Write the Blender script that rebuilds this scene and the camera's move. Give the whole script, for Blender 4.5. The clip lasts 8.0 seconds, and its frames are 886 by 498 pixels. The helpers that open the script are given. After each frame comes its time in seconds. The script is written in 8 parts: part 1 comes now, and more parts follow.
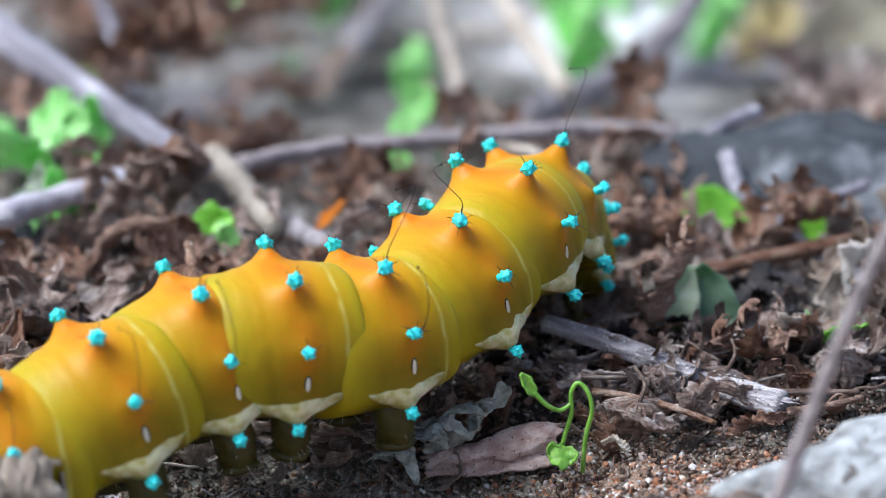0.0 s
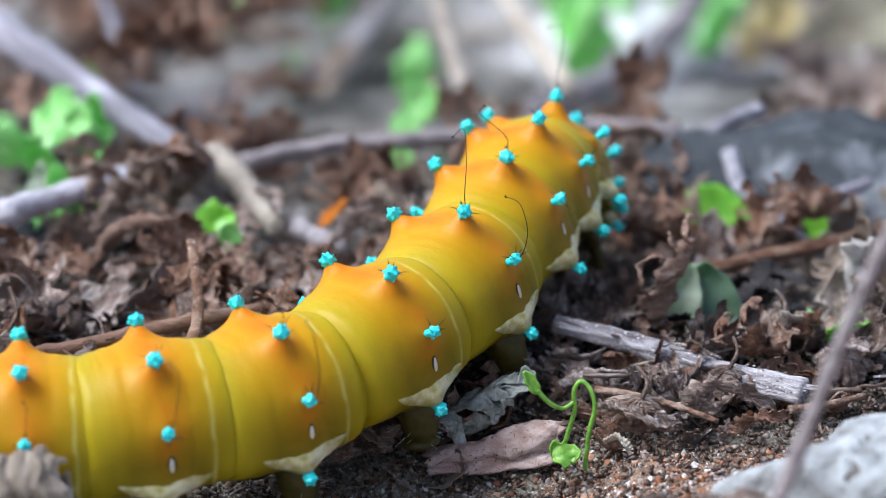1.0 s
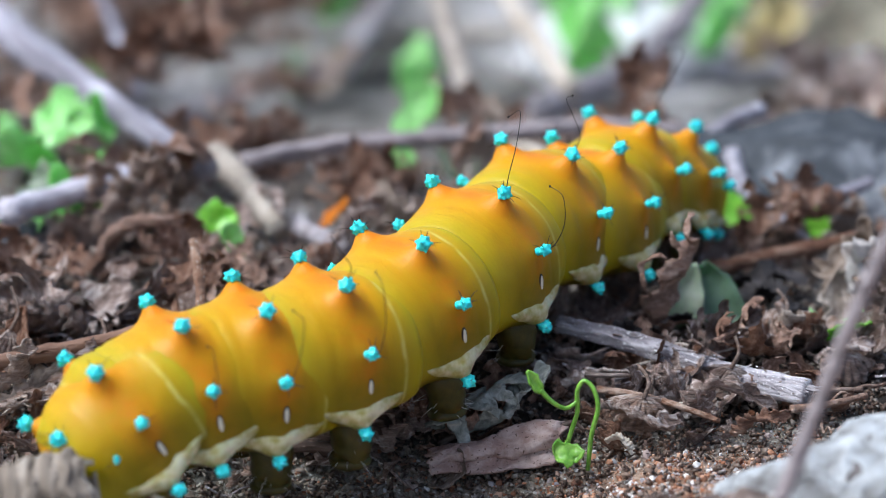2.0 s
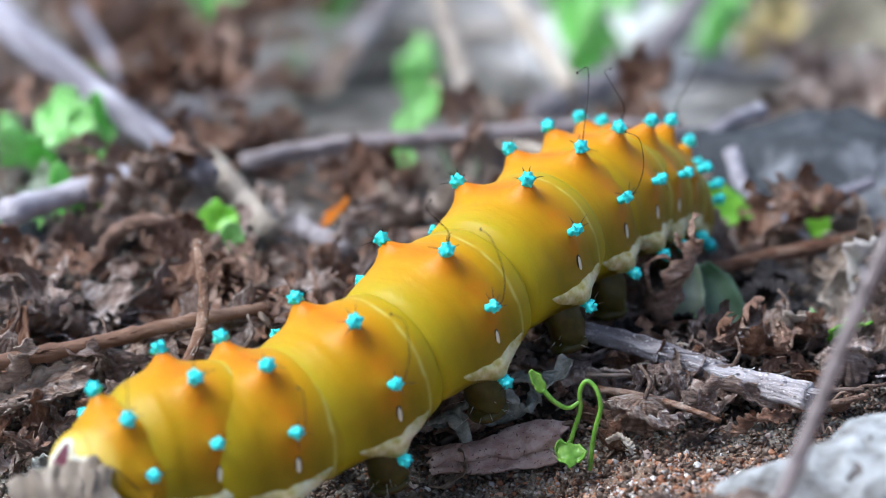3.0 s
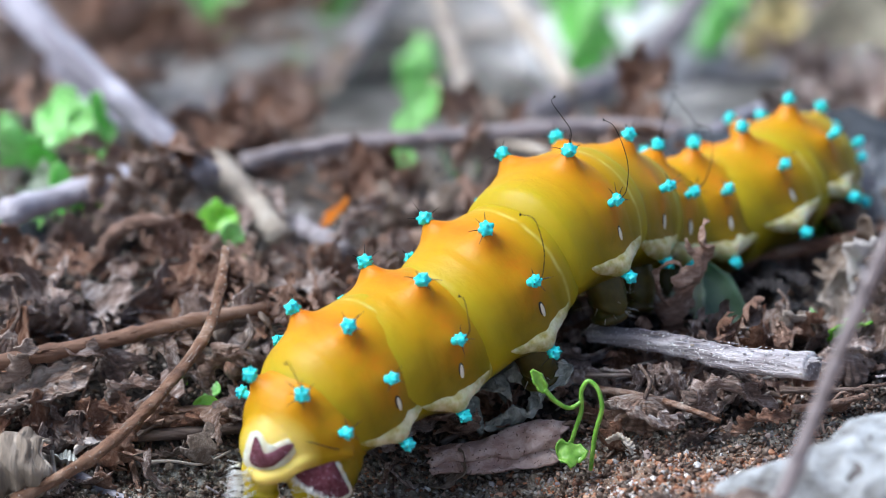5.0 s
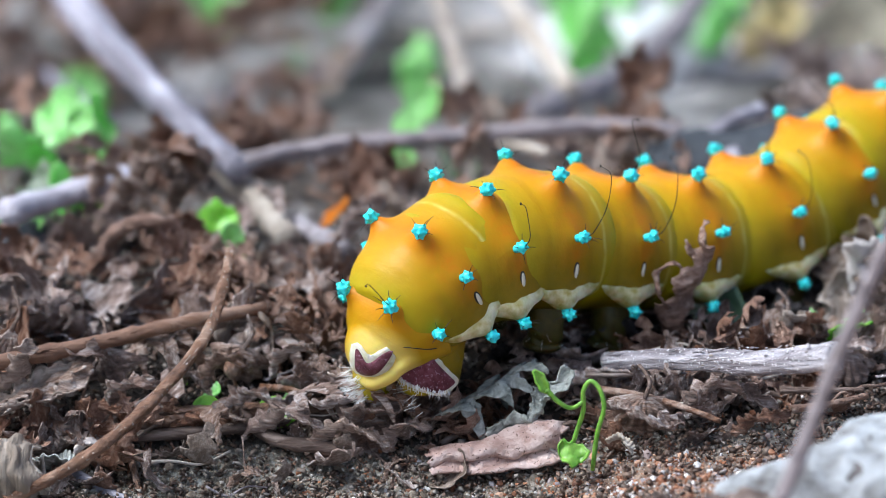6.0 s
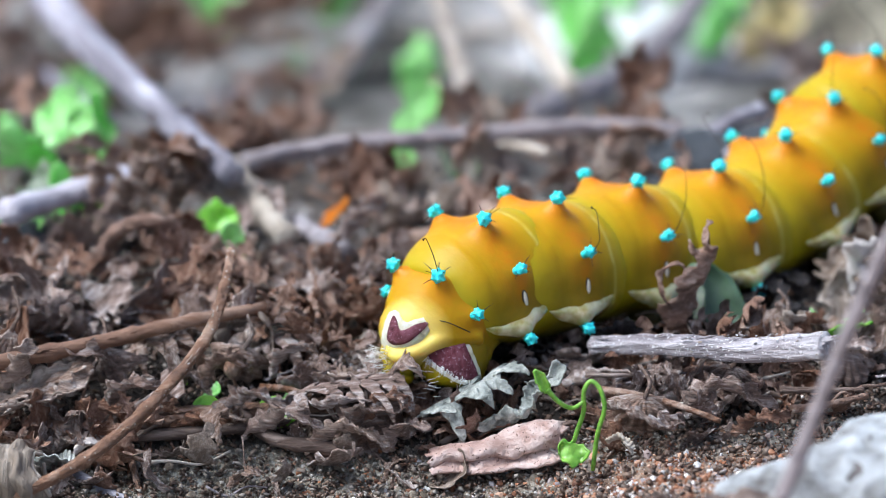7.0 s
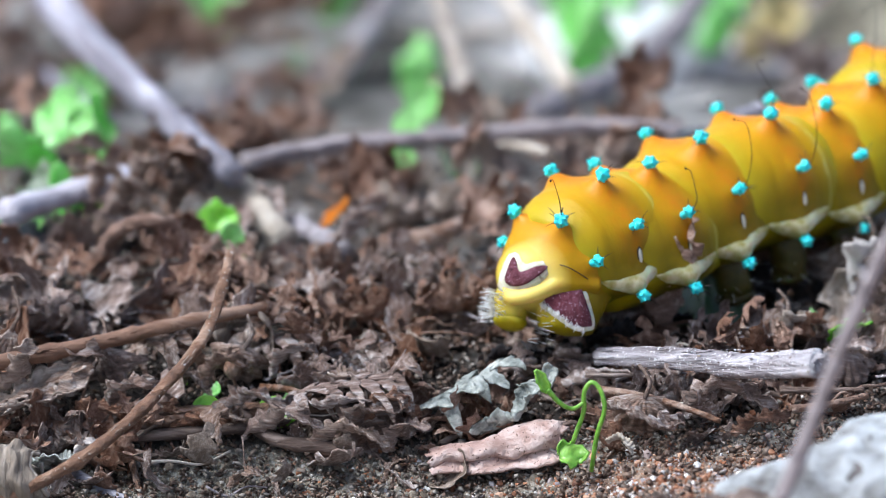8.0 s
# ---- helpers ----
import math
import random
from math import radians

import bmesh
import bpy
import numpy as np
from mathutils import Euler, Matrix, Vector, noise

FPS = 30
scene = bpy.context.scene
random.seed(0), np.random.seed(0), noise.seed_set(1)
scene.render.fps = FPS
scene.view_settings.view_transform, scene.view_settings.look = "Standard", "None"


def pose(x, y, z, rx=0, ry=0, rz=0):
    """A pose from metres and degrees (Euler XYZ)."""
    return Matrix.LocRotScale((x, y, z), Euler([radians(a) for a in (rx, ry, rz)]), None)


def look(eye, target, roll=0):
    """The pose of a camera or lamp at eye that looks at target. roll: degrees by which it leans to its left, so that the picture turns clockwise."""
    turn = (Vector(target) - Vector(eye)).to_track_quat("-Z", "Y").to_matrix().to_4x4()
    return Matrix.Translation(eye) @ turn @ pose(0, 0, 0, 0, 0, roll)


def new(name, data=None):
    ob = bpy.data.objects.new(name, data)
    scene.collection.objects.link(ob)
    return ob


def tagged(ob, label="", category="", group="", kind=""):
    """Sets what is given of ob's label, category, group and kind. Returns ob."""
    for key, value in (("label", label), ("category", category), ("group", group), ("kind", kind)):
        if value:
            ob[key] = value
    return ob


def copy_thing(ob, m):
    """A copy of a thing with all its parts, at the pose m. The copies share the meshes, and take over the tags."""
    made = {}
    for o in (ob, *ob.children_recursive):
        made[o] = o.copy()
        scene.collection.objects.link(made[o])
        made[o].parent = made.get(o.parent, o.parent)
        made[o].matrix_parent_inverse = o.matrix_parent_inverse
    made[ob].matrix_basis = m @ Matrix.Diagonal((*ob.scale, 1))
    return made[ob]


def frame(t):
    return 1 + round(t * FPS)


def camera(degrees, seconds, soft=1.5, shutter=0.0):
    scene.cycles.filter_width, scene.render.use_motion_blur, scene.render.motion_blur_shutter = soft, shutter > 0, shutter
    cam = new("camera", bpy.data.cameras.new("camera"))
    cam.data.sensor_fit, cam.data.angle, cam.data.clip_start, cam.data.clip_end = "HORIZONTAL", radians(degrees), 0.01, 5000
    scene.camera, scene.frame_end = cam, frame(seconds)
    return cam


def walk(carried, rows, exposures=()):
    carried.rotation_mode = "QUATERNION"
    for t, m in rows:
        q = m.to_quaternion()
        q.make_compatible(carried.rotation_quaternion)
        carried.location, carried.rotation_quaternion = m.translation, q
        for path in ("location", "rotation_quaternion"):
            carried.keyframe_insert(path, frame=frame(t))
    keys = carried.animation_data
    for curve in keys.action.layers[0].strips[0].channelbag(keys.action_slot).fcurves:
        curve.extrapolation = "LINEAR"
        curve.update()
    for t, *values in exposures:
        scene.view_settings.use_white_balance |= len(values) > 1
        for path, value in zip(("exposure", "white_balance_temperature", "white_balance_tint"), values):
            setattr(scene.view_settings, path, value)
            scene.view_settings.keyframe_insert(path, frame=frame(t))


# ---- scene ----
# One still camera on a hand's-breadth of woodland floor, a macro lens with a shallow depth of focus.
cam = camera(17.68, 8.0, soft=0.65)
EYE = (0.0, -0.34238, 0.11125)
walk(cam, [(0.0, look(EYE, (0.0006, 0, 0.0003))), (1.5, look(EYE, (0.0002, 0, 0.0))), (3.0, look(EYE, (0, 0, 0))), (8.0, look(EYE, (0, 0, 0)))],
     exposures=((0.0, 0.5), (3.0, 0.48), (4.7, 0.5), (6.0, 0.55), (8.0, 0.61)))
cam.data.dof.use_dof = True
cam.data.dof.focus_distance = 0.3055
cam.data.dof.aperture_fstop = 18.5

# ---- light: open shade under a bright overcast sky ----
world = bpy.data.worlds.new("world")
scene.world = world
world.use_nodes = True
wn = world.node_tree.nodes
sky = wn.new("ShaderNodeTexSky")
sky.sky_type = "NISHITA"
sky.sun_disc = False
sky.sun_elevation = radians(58)
sky.sun_rotation = radians(-98)
sky.air_density = 1.0
sky.dust_density = 4.0
world.node_tree.links.new(sky.outputs[0], wn["Background"].inputs[0])
wn["Background"].inputs[1].default_value = 0.12
sun_data = bpy.data.lights.new("sun", "SUN")
sun_data.energy = 2.9
sun_data.angle = radians(36)
sun_data.color = (0.80, 0.905, 1.0)
sun = new("sun", sun_data)
sun.matrix_world = look((-0.85, -0.12, 1.35), (0, 0, 0))

MM = 0.001


# ---- materials ----
def nodes_of(name):
    m = bpy.data.materials.new(name)
    m.use_nodes = True
    nt = m.node_tree
    return m, nt, nt.nodes["Principled BSDF"]


def ramp(nt, fac, stops):
    r = nt.nodes.new("ShaderNodeValToRGB")
    while len(r.color_ramp.elements) < len(stops):
        r.color_ramp.elements.new(0.5)
    for e, (p, c) in zip(r.color_ramp.elements, stops):
        e.position, e.color = p, (*c, 1)
    nt.links.new(fac, r.inputs[0])
    return r.outputs[0]


def mix(nt, fac, a, b, blend="MIX"):
    n = nt.nodes.new("ShaderNodeMix")
    n.data_type, n.blend_type = "RGBA", blend
    for sock, v in ((n.inputs[0], fac), (n.inputs[6], a), (n.inputs[7], b)):
        if hasattr(v, "links"):
            nt.links.new(v, sock)
        elif isinstance(v, (int, float)):
            sock.default_value = v
        else:
            sock.default_value = (*v, 1)
    return n.outputs[2]


def maths(nt, op, a, b=0.0, clamp=False):
    n = nt.nodes.new("ShaderNodeMath")
    n.operation, n.use_clamp = op, clamp
    for sock, v in ((n.inputs[0], a), (n.inputs[1], b)):
        if hasattr(v, "links"):
            nt.links.new(v, sock)
        else:
            sock.default_value = v
    return n.outputs[0]


def coords(nt, which="Object"):
    return nt.nodes.new("ShaderNodeTexCoord").outputs[which]


def noise_tex(nt, vec, scale, detail=4.0, rough=0.6, distort=0.0):
    n = nt.nodes.new("ShaderNodeTexNoise")
    n.inputs["Scale"].default_value, n.inputs["Detail"].default_value = scale, detail
    n.inputs["Roughness"].default_value, n.inputs["Distortion"].default_value = rough, distort
    nt.links.new(vec, n.inputs["Vector"])
    return n.outputs[0]


def stretched(nt, vec, s):
    n = nt.nodes.new("ShaderNodeMapping")
    n.inputs["Scale"].default_value = s
    nt.links.new(vec, n.inputs["Vector"])
    return n.outputs[0]


def bump(nt, bsdf, height, dist, strength=1.0):
    n = nt.nodes.new("ShaderNodeBump")
    n.inputs["Distance"].default_value, n.inputs["Strength"].default_value = dist, strength
    nt.links.new(height, n.inputs["Height"])
    nt.links.new(n.outputs[0], bsdf.inputs["Normal"])


def object_random(nt):
    return nt.nodes.new("ShaderNodeObjectInfo").outputs["Random"]


def organic(name, dark, mid, light, scale=600.0, rough=0.75, relief=0.0002, grain=(1, 1, 1), subsurface=0.0, vary=0.5, speck=None, spec=0.3, dots=2.2, cut=0.64):
    """Dry leaf, bark, wood or stone: two scales of colour, object-to-object change and fine relief."""
    m, nt, b = nodes_of(name)
    v = stretched(nt, coords(nt), grain)
    big = noise_tex(nt, v, scale * 0.25, 3)
    fine = noise_tex(nt, v, scale, 6, 0.68, 0.4)
    f = maths(nt, "ADD", maths(nt, "MULTIPLY", big, 0.5), maths(nt, "MULTIPLY", fine, 0.5))
    col = ramp(nt, f, [(0.30, dark), (0.5, mid), (0.68, light)])
    hsv = nt.nodes.new("ShaderNodeHueSaturation")
    rnd = object_random(nt)
    nt.links.new(maths(nt, "ADD", maths(nt, "MULTIPLY", rnd, vary), 1 - vary / 2), hsv.inputs["Value"])
    nt.links.new(maths(nt, "ADD", maths(nt, "MULTIPLY", rnd, -0.45), 1.3), hsv.inputs["Saturation"])
    nt.links.new(col, hsv.inputs["Color"])
    col = hsv.outputs[0]
    if speck:
        s = noise_tex(nt, coords(nt), scale * dots, 2, 0.5)
        col = mix(nt, maths(nt, "GREATER_THAN", s, cut), col, speck)
    nt.links.new(col, b.inputs["Base Color"])
    b.inputs["Roughness"].default_value = rough
    b.inputs["Specular IOR Level"].default_value = spec
    if subsurface:
        b.inputs["Subsurface Weight"].default_value = subsurface
        b.inputs["Subsurface Scale"].default_value = 0.001
    bump(nt, b, fine, relief * 4, 0.8)
    return m


def green_leaf(name, deep, fresh, scale=500.0):
    m, nt, b = nodes_of(name)
    f = noise_tex(nt, coords(nt), scale, 4)
    nt.links.new(ramp(nt, f, [(0.3, deep), (0.7, fresh)]), b.inputs["Base Color"])
    b.inputs["Roughness"].default_value = 0.32
    b.inputs["Subsurface Weight"].default_value = 0.25
    b.inputs["Subsurface Scale"].default_value = 0.001
    b.inputs["Subsurface Radius"].default_value = (0.4, 1.0, 0.2)
    bump(nt, b, f, 0.0002, 0.5)
    return m


DRY = organic("dry_leaf", (0.028, 0.019, 0.015), (0.325, 0.222, 0.188), (0.86, 0.80, 0.80), 1200, 0.32, 0.0005, (0.3, 2.0, 1.6), vary=1.05, spec=0.9)
DRY_TAN = organic("dry_leaf_tan", (0.08, 0.047, 0.037), (0.45, 0.325, 0.27), (0.88, 0.80, 0.77), 1300, 0.4, 0.0005, (0.25, 2.2, 1.6), vary=0.3, spec=0.5)
STONE_WHITE = organic("whitish_stone", (0.45, 0.45, 0.47), (0.70, 0.71, 0.74), (0.88, 0.88, 0.90), 200, 0.8, 0.0003)
DRY_PALE = organic("dry_leaf_pale", (0.11, 0.08, 0.065), (0.30, 0.235, 0.195), (0.60, 0.52, 0.47), 800, 0.6, 0.0003, (0.3, 2.0, 1.6))
DRY_RED = organic("dry_leaf_red", (0.06, 0.034, 0.025), (0.32, 0.185, 0.138), (0.66, 0.50, 0.42), 1200, 0.42, 0.0004, (0.3, 2.0, 1.6), vary=0.7)
GREY_LEAF = organic("grey_leaf", (0.07, 0.075, 0.073), (0.42, 0.45, 0.43), (0.84, 0.87, 0.85), 1000, 0.7, 0.0003, vary=0.15)
GREY_BROWN = organic("grey_brown_leaf", (0.08, 0.06, 0.048), (0.29, 0.235, 0.19), (0.62, 0.56, 0.50), 320, 0.6, 0.0004, (2.2, 0.2, 0.2), vary=0.1)
PINK_BARK = organic("pink_leaf", (0.26, 0.17, 0.15), (0.50, 0.37, 0.34), (0.80, 0.70, 0.68), 520, 0.6, 0.0003, vary=0.1, speck=(0.13, 0.075, 0.06), dots=4.5, cut=0.66)
WOOD_GREY = organic("weathered_wood", (0.09, 0.07, 0.075), (0.37, 0.33, 0.355), (0.74, 0.71, 0.77), 900, 0.75, 0.0005, (0.16, 1.2, 1.2), vary=0.15, speck=(0.78, 0.78, 0.82), dots=2.4, cut=0.69)
WOOD_CRUST = organic("crusted_weathered_wood", (0.11, 0.09, 0.095), (0.47, 0.44, 0.475), (0.88, 0.86, 0.91), 800, 0.7, 0.0006, (0.2, 1.3, 1.3), vary=0.1, speck=(0.82, 0.82, 0.86), dots=3.4, cut=0.63)
WOOD_LILAC = organic("weathered_wood_cool", (0.11, 0.10, 0.115), (0.29, 0.28, 0.325), (0.66, 0.65, 0.74), 380, 0.8, 0.0004, (0.16, 1.2, 1.2), vary=0.1)
LILAC_PALE = organic("pale_lilac_wood", (0.30, 0.28, 0.33), (0.56, 0.54, 0.62), (0.80, 0.79, 0.88), 300, 0.8, 0.0003, (0.16, 1.2, 1.2), vary=0.1)
WOOD_MAUVE = organic("mauve_brown_wood", (0.16, 0.135, 0.14), (0.33, 0.285, 0.30), (0.54, 0.49, 0.52), 400, 0.8, 0.0003, (0.16, 1.2, 1.2), vary=0.1)
WOOD_PALE = organic("pale_wood", (0.20, 0.17, 0.14), (0.40, 0.35, 0.31), (0.58, 0.53, 0.49), 600, 0.8, 0.0003, (0.16, 1.2, 1.2), vary=0.2)
CREAM_WOOD = organic("cream_wood", (0.20, 0.17, 0.15), (0.50, 0.45, 0.40), (0.74, 0.70, 0.65), 700, 0.75, 0.0004, (0.16, 1.2, 1.2), vary=0.1)
STRAW = organic("straw", (0.34, 0.29, 0.24), (0.58, 0.52, 0.46), (0.75, 0.71, 0.66), 500, 0.7, 0.0002, (0.16, 1.2, 1.2), vary=0.2)
TWIG = organic("brown_twig", (0.06, 0.030, 0.020), (0.27, 0.155, 0.108), (0.62, 0.50, 0.44), 800, 0.4, 0.0004, (0.8, 0.8, 0.8), spec=0.5)
TWIG_SMOOTH = organic("smooth_twig", (0.10, 0.058, 0.045), (0.25, 0.165, 0.13), (0.46, 0.36, 0.31), 500, 0.5, 0.0002, (0.3, 1.0, 1.0), vary=0.1)
TWIG_PEEL = organic("peeling_twig", (0.07, 0.032, 0.02), (0.27, 0.145, 0.092), (0.50, 0.36, 0.28), 800, 0.4, 0.0005, (0.5, 0.8, 0.8), spec=0.5, speck=(0.70, 0.67, 0.64), dots=3.0, cut=0.69)
# near-black leaf tone that puts the hollow's shade into colour
SHADE_LEAF = organic("shade_dark_leaf", (0.008, 0.007, 0.008), (0.030, 0.026, 0.028), (0.10, 0.09, 0.095), 500, 0.5, 0.0003, vary=0.3)
TWIG_DARK = organic("dark_twig", (0.04, 0.029, 0.026), (0.17, 0.125, 0.108), (0.42, 0.35, 0.32), 900, 0.7, 0.0002, (0.25, 1.2, 1.2))
STONE_PALE = organic("pale_stone", (0.18, 0.16, 0.15), (0.52, 0.56, 0.60), (0.84, 0.88, 0.92), 420, 0.8, 0.0009, vary=0.1, speck=(0.20, 0.18, 0.18), dots=0.8, cut=0.67)
STONE_DARK = organic("slate_stone", (0.022, 0.027, 0.033), (0.06, 0.068, 0.08), (0.34, 0.36, 0.40), 160, 0.75, 0.0006, vary=0.1)
OLIVE_LEAF = organic("olive_leaf", (0.06, 0.055, 0.04), (0.15, 0.135, 0.10), (0.32, 0.30, 0.23), 200, 0.7, 0.0003)
OCHRE_LEAF = organic("ochre_leaf", (0.16, 0.12, 0.04), (0.40, 0.31, 0.12), (0.62, 0.52, 0.28), 120, 0.65, 0.0003)
WHITE_LEAF = organic("bleached_leaf", (0.20, 0.165, 0.15), (0.62, 0.575, 0.56), (0.88, 0.86, 0.86), 500, 0.6, 0.0003, (0.3, 1.6, 1.2), vary=0.1)
GREEN_BRIGHT = green_leaf("green_bright", (0.17, 0.52, 0.11), (0.42, 0.84, 0.34))
GREEN_FLAT = green_leaf("green_flat", (0.10, 0.38, 0.02), (0.28, 0.66, 0.08))
GREEN_DEEP = green_leaf("green_deep", (0.03, 0.07, 0.04), (0.10, 0.17, 0.11), 300)
GREEN_DULL = green_leaf("green_dull", (0.16, 0.21, 0.15), (0.33, 0.39, 0.30), 300)
SPROUT = green_leaf("sprout_green", (0.10, 0.28, 0.03), (0.26, 0.52, 0.09), 900)


def sep_y(nt, v):
    n = nt.nodes.new("ShaderNodeSeparateXYZ")
    nt.links.new(v, n.inputs[0])
    return n.outputs[1]


def soil_material():
    m, nt, b = nodes_of("soil")
    v = coords(nt)
    fine = noise_tex(nt, v, 900, 8, 0.7)
    big = noise_tex(nt, v, 45, 4, 0.6)
    col = ramp(nt, fine, [(0.3, (0.008, 0.006, 0.005)), (0.5, (0.032, 0.024, 0.020)), (0.64, (0.11, 0.085, 0.072)), (0.8, (0.30, 0.26, 0.24))])
    col = mix(nt, ramp(nt, big, [(0.42, (0, 0, 0)), (0.62, (1, 1, 1))]), col, (0.05, 0.04, 0.034))
    # grey-green mineral soil in the hollow at the near left
    hollow = maths(nt, "MULTIPLY", maths(nt, "ADD", sep_y(nt, v), 0.050), -140.0, True)
    grit = ramp(nt, noise_tex(nt, v, 1400, 6, 0.75), [(0.34, (0.07, 0.058, 0.045)), (0.45, (0.28, 0.255, 0.215)), (0.55, (0.46, 0.465, 0.425)), (0.7, (0.76, 0.75, 0.73))])
    col = mix(nt, hollow, col, grit)
    # a drift of sand lies along the near edge
    sep = nt.nodes.new("ShaderNodeSeparateXYZ")
    nt.links.new(v, sep.inputs[0])
    near = maths(nt, "MULTIPLY", maths(nt, "ADD", sep.outputs[1], 0.054), -90.0, True)
    near = maths(nt, "MULTIPLY", near, maths(nt, "MULTIPLY", maths(nt, "ADD", sep.outputs[0], 0.030), 30.0, True))
    sand = ramp(nt, fine, [(0.3, (0.16, 0.085, 0.055)), (0.5, (0.42, 0.27, 0.19)), (0.72, (0.72, 0.60, 0.52))])
    col = mix(nt, near, col, sand)
    # paler bare earth further back
    far = maths(nt, "MULTIPLY", maths(nt, "ADD", sep.outputs[1], 0.026), 28.0, True)
    earth = ramp(nt, noise_tex(nt, v, 28, 5, 0.65), [(0.36, (0.05, 0.045, 0.04)), (0.44, (0.19, 0.18, 0.17)), (0.53, (0.35, 0.34, 0.335)), (0.64, (0.66, 0.65, 0.67))])
    col = mix(nt, far, col, earth)
    nt.links.new(col, b.inputs["Base Color"])
    b.inputs["Roughness"].default_value = 0.9
    bump(nt, b, fine, 0.0014)
    return m


SOIL = soil_material()


def grain_material():
    m, nt, b = nodes_of("sand_grain")
    rnd = nt.nodes.new("ShaderNodeNewGeometry").outputs["Random Per Island"]
    col = ramp(nt, rnd, [(0.0, (0.10, 0.045, 0.03)), (0.3, (0.42, 0.17, 0.085)), (0.55, (0.55, 0.33, 0.22)), (0.8, (0.38, 0.37, 0.41)), (1.0, (0.88, 0.86, 0.84))])
    nt.links.new(col, b.inputs["Base Color"])
    b.inputs["Roughness"].default_value = 0.55
    return m


GRAIN = grain_material()
CLOD = organic("soil_clod", (0.08, 0.068, 0.055), (0.32, 0.275, 0.23), (0.58, 0.58, 0.54), 1300, 0.9, 0.0002, speck=(0.60, 0.57, 0.52), dots=1.6, cut=0.66)


def crumb_material():
    m, nt, b = nodes_of("litter_crumb")
    rnd = nt.nodes.new("ShaderNodeNewGeometry").outputs["Random Per Island"]
    col = ramp(nt, rnd, [(0.0, (0.03, 0.02, 0.016)), (0.35, (0.14, 0.085, 0.06)), (0.6, (0.27, 0.18, 0.135)), (0.85, (0.30, 0.27, 0.24)), (1.0, (0.50, 0.46, 0.42))])
    col = mix(nt, maths(nt, "MULTIPLY", noise_tex(nt, coords(nt), 1500, 3), 0.6), col, (0.05, 0.035, 0.03))
    nt.links.new(col, b.inputs["Base Color"])
    b.inputs["Roughness"].default_value = 0.5
    return m


CRUMB = crumb_material()


def skin_material(name="caterpillar_skin", pale_at=None):
    """Caterpillar skin: orange over the back, yellow flanks, olive below, a pale line at the folds; shade is put into
    the darker flanks and belly.
    """
    m, nt, b = nodes_of(name)
    v = coords(nt)
    sep = nt.nodes.new("ShaderNodeSeparateXYZ")
    nt.links.new(v, sep.inputs[0])
    x, y, z = sep.outputs
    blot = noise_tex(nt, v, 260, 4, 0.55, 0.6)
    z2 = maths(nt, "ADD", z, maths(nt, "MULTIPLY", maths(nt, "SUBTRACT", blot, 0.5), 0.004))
    # the skin's own hues from back to belly, deepened downwards as painted shade
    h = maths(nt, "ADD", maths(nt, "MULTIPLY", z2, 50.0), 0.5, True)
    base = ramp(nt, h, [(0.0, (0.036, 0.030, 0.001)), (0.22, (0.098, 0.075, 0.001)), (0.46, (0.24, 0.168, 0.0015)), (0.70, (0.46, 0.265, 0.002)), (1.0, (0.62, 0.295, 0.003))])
    # orange band over the back, through the warts
    band = maths(nt, "SUBTRACT", 1.0, maths(nt, "MULTIPLY", maths(nt, "ABSOLUTE", maths(nt, "ADD", y, -0.0002)), 330.0), True)
    band = maths(nt, "MULTIPLY", band, maths(nt, "MULTIPLY", maths(nt, "ADD", z2, 0.0035), 105.0, True))
    band = maths(nt, "MULTIPLY", band, ramp(nt, blot, [(0.3, (0.3, 0.3, 0.3)), (0.6, (0.85, 0.85, 0.85))]))
    if pale_at:
        band = maths(nt, "MULTIPLY", band, 0.6)
    base = mix(nt, band, base, (0.68, 0.165, 0.003))
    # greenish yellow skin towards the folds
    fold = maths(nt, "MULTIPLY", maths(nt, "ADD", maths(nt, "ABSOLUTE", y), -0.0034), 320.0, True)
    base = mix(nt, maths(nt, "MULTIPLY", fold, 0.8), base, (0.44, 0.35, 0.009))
    w = noise_tex(nt, stretched(nt, v, (1, 0.3, 1)), 330, 3, 0.5)
    yy = maths(nt, "ADD", y, maths(nt, "MULTIPLY", maths(nt, "SUBTRACT", w, 0.5), 0.0008))
    line = maths(nt, "SUBTRACT", 1.0, maths(nt, "MULTIPLY", maths(nt, "ABSOLUTE", maths(nt, "ADD", yy, -0.0050)), 2600.0), True)
    line = maths(nt, "MULTIPLY", line, ramp(nt, w, [(0.34, (0.08, 0.08, 0.08)), (0.6, (0.6, 0.6, 0.6))]))
    base = mix(nt, line, base, (0.68, 0.64, 0.20))
    if pale_at:
        # lemon and ivory skin round the mark at the tail
        n = nt.nodes.new("ShaderNodeVectorMath")
        n.operation = "DISTANCE"
        nt.links.new(v, n.inputs[0])
        n.inputs[1].default_value = [q * MM for q in pale_at]
        near = maths(nt, "SUBTRACT", 1.0, maths(nt, "MULTIPLY", maths(nt, "ADD", n.outputs["Value"], -0.0026), 400.0), True)
        near = maths(nt, "MULTIPLY", near, ramp(nt, blot, [(0.3, (0.75, 0.75, 0.75)), (0.7, (1, 1, 1))]))
        base = mix(nt, near, base, (0.82, 0.64, 0.17))
    nt.links.new(base, b.inputs["Base Color"])
    b.inputs["Roughness"].default_value = 0.46
    b.inputs["Specular IOR Level"].default_value = 0.26
    b.inputs["Subsurface Weight"].default_value = 0.3
    b.inputs["Subsurface Scale"].default_value = 0.0022
    b.inputs["Subsurface Radius"].default_value = (1.0, 0.5, 0.05)
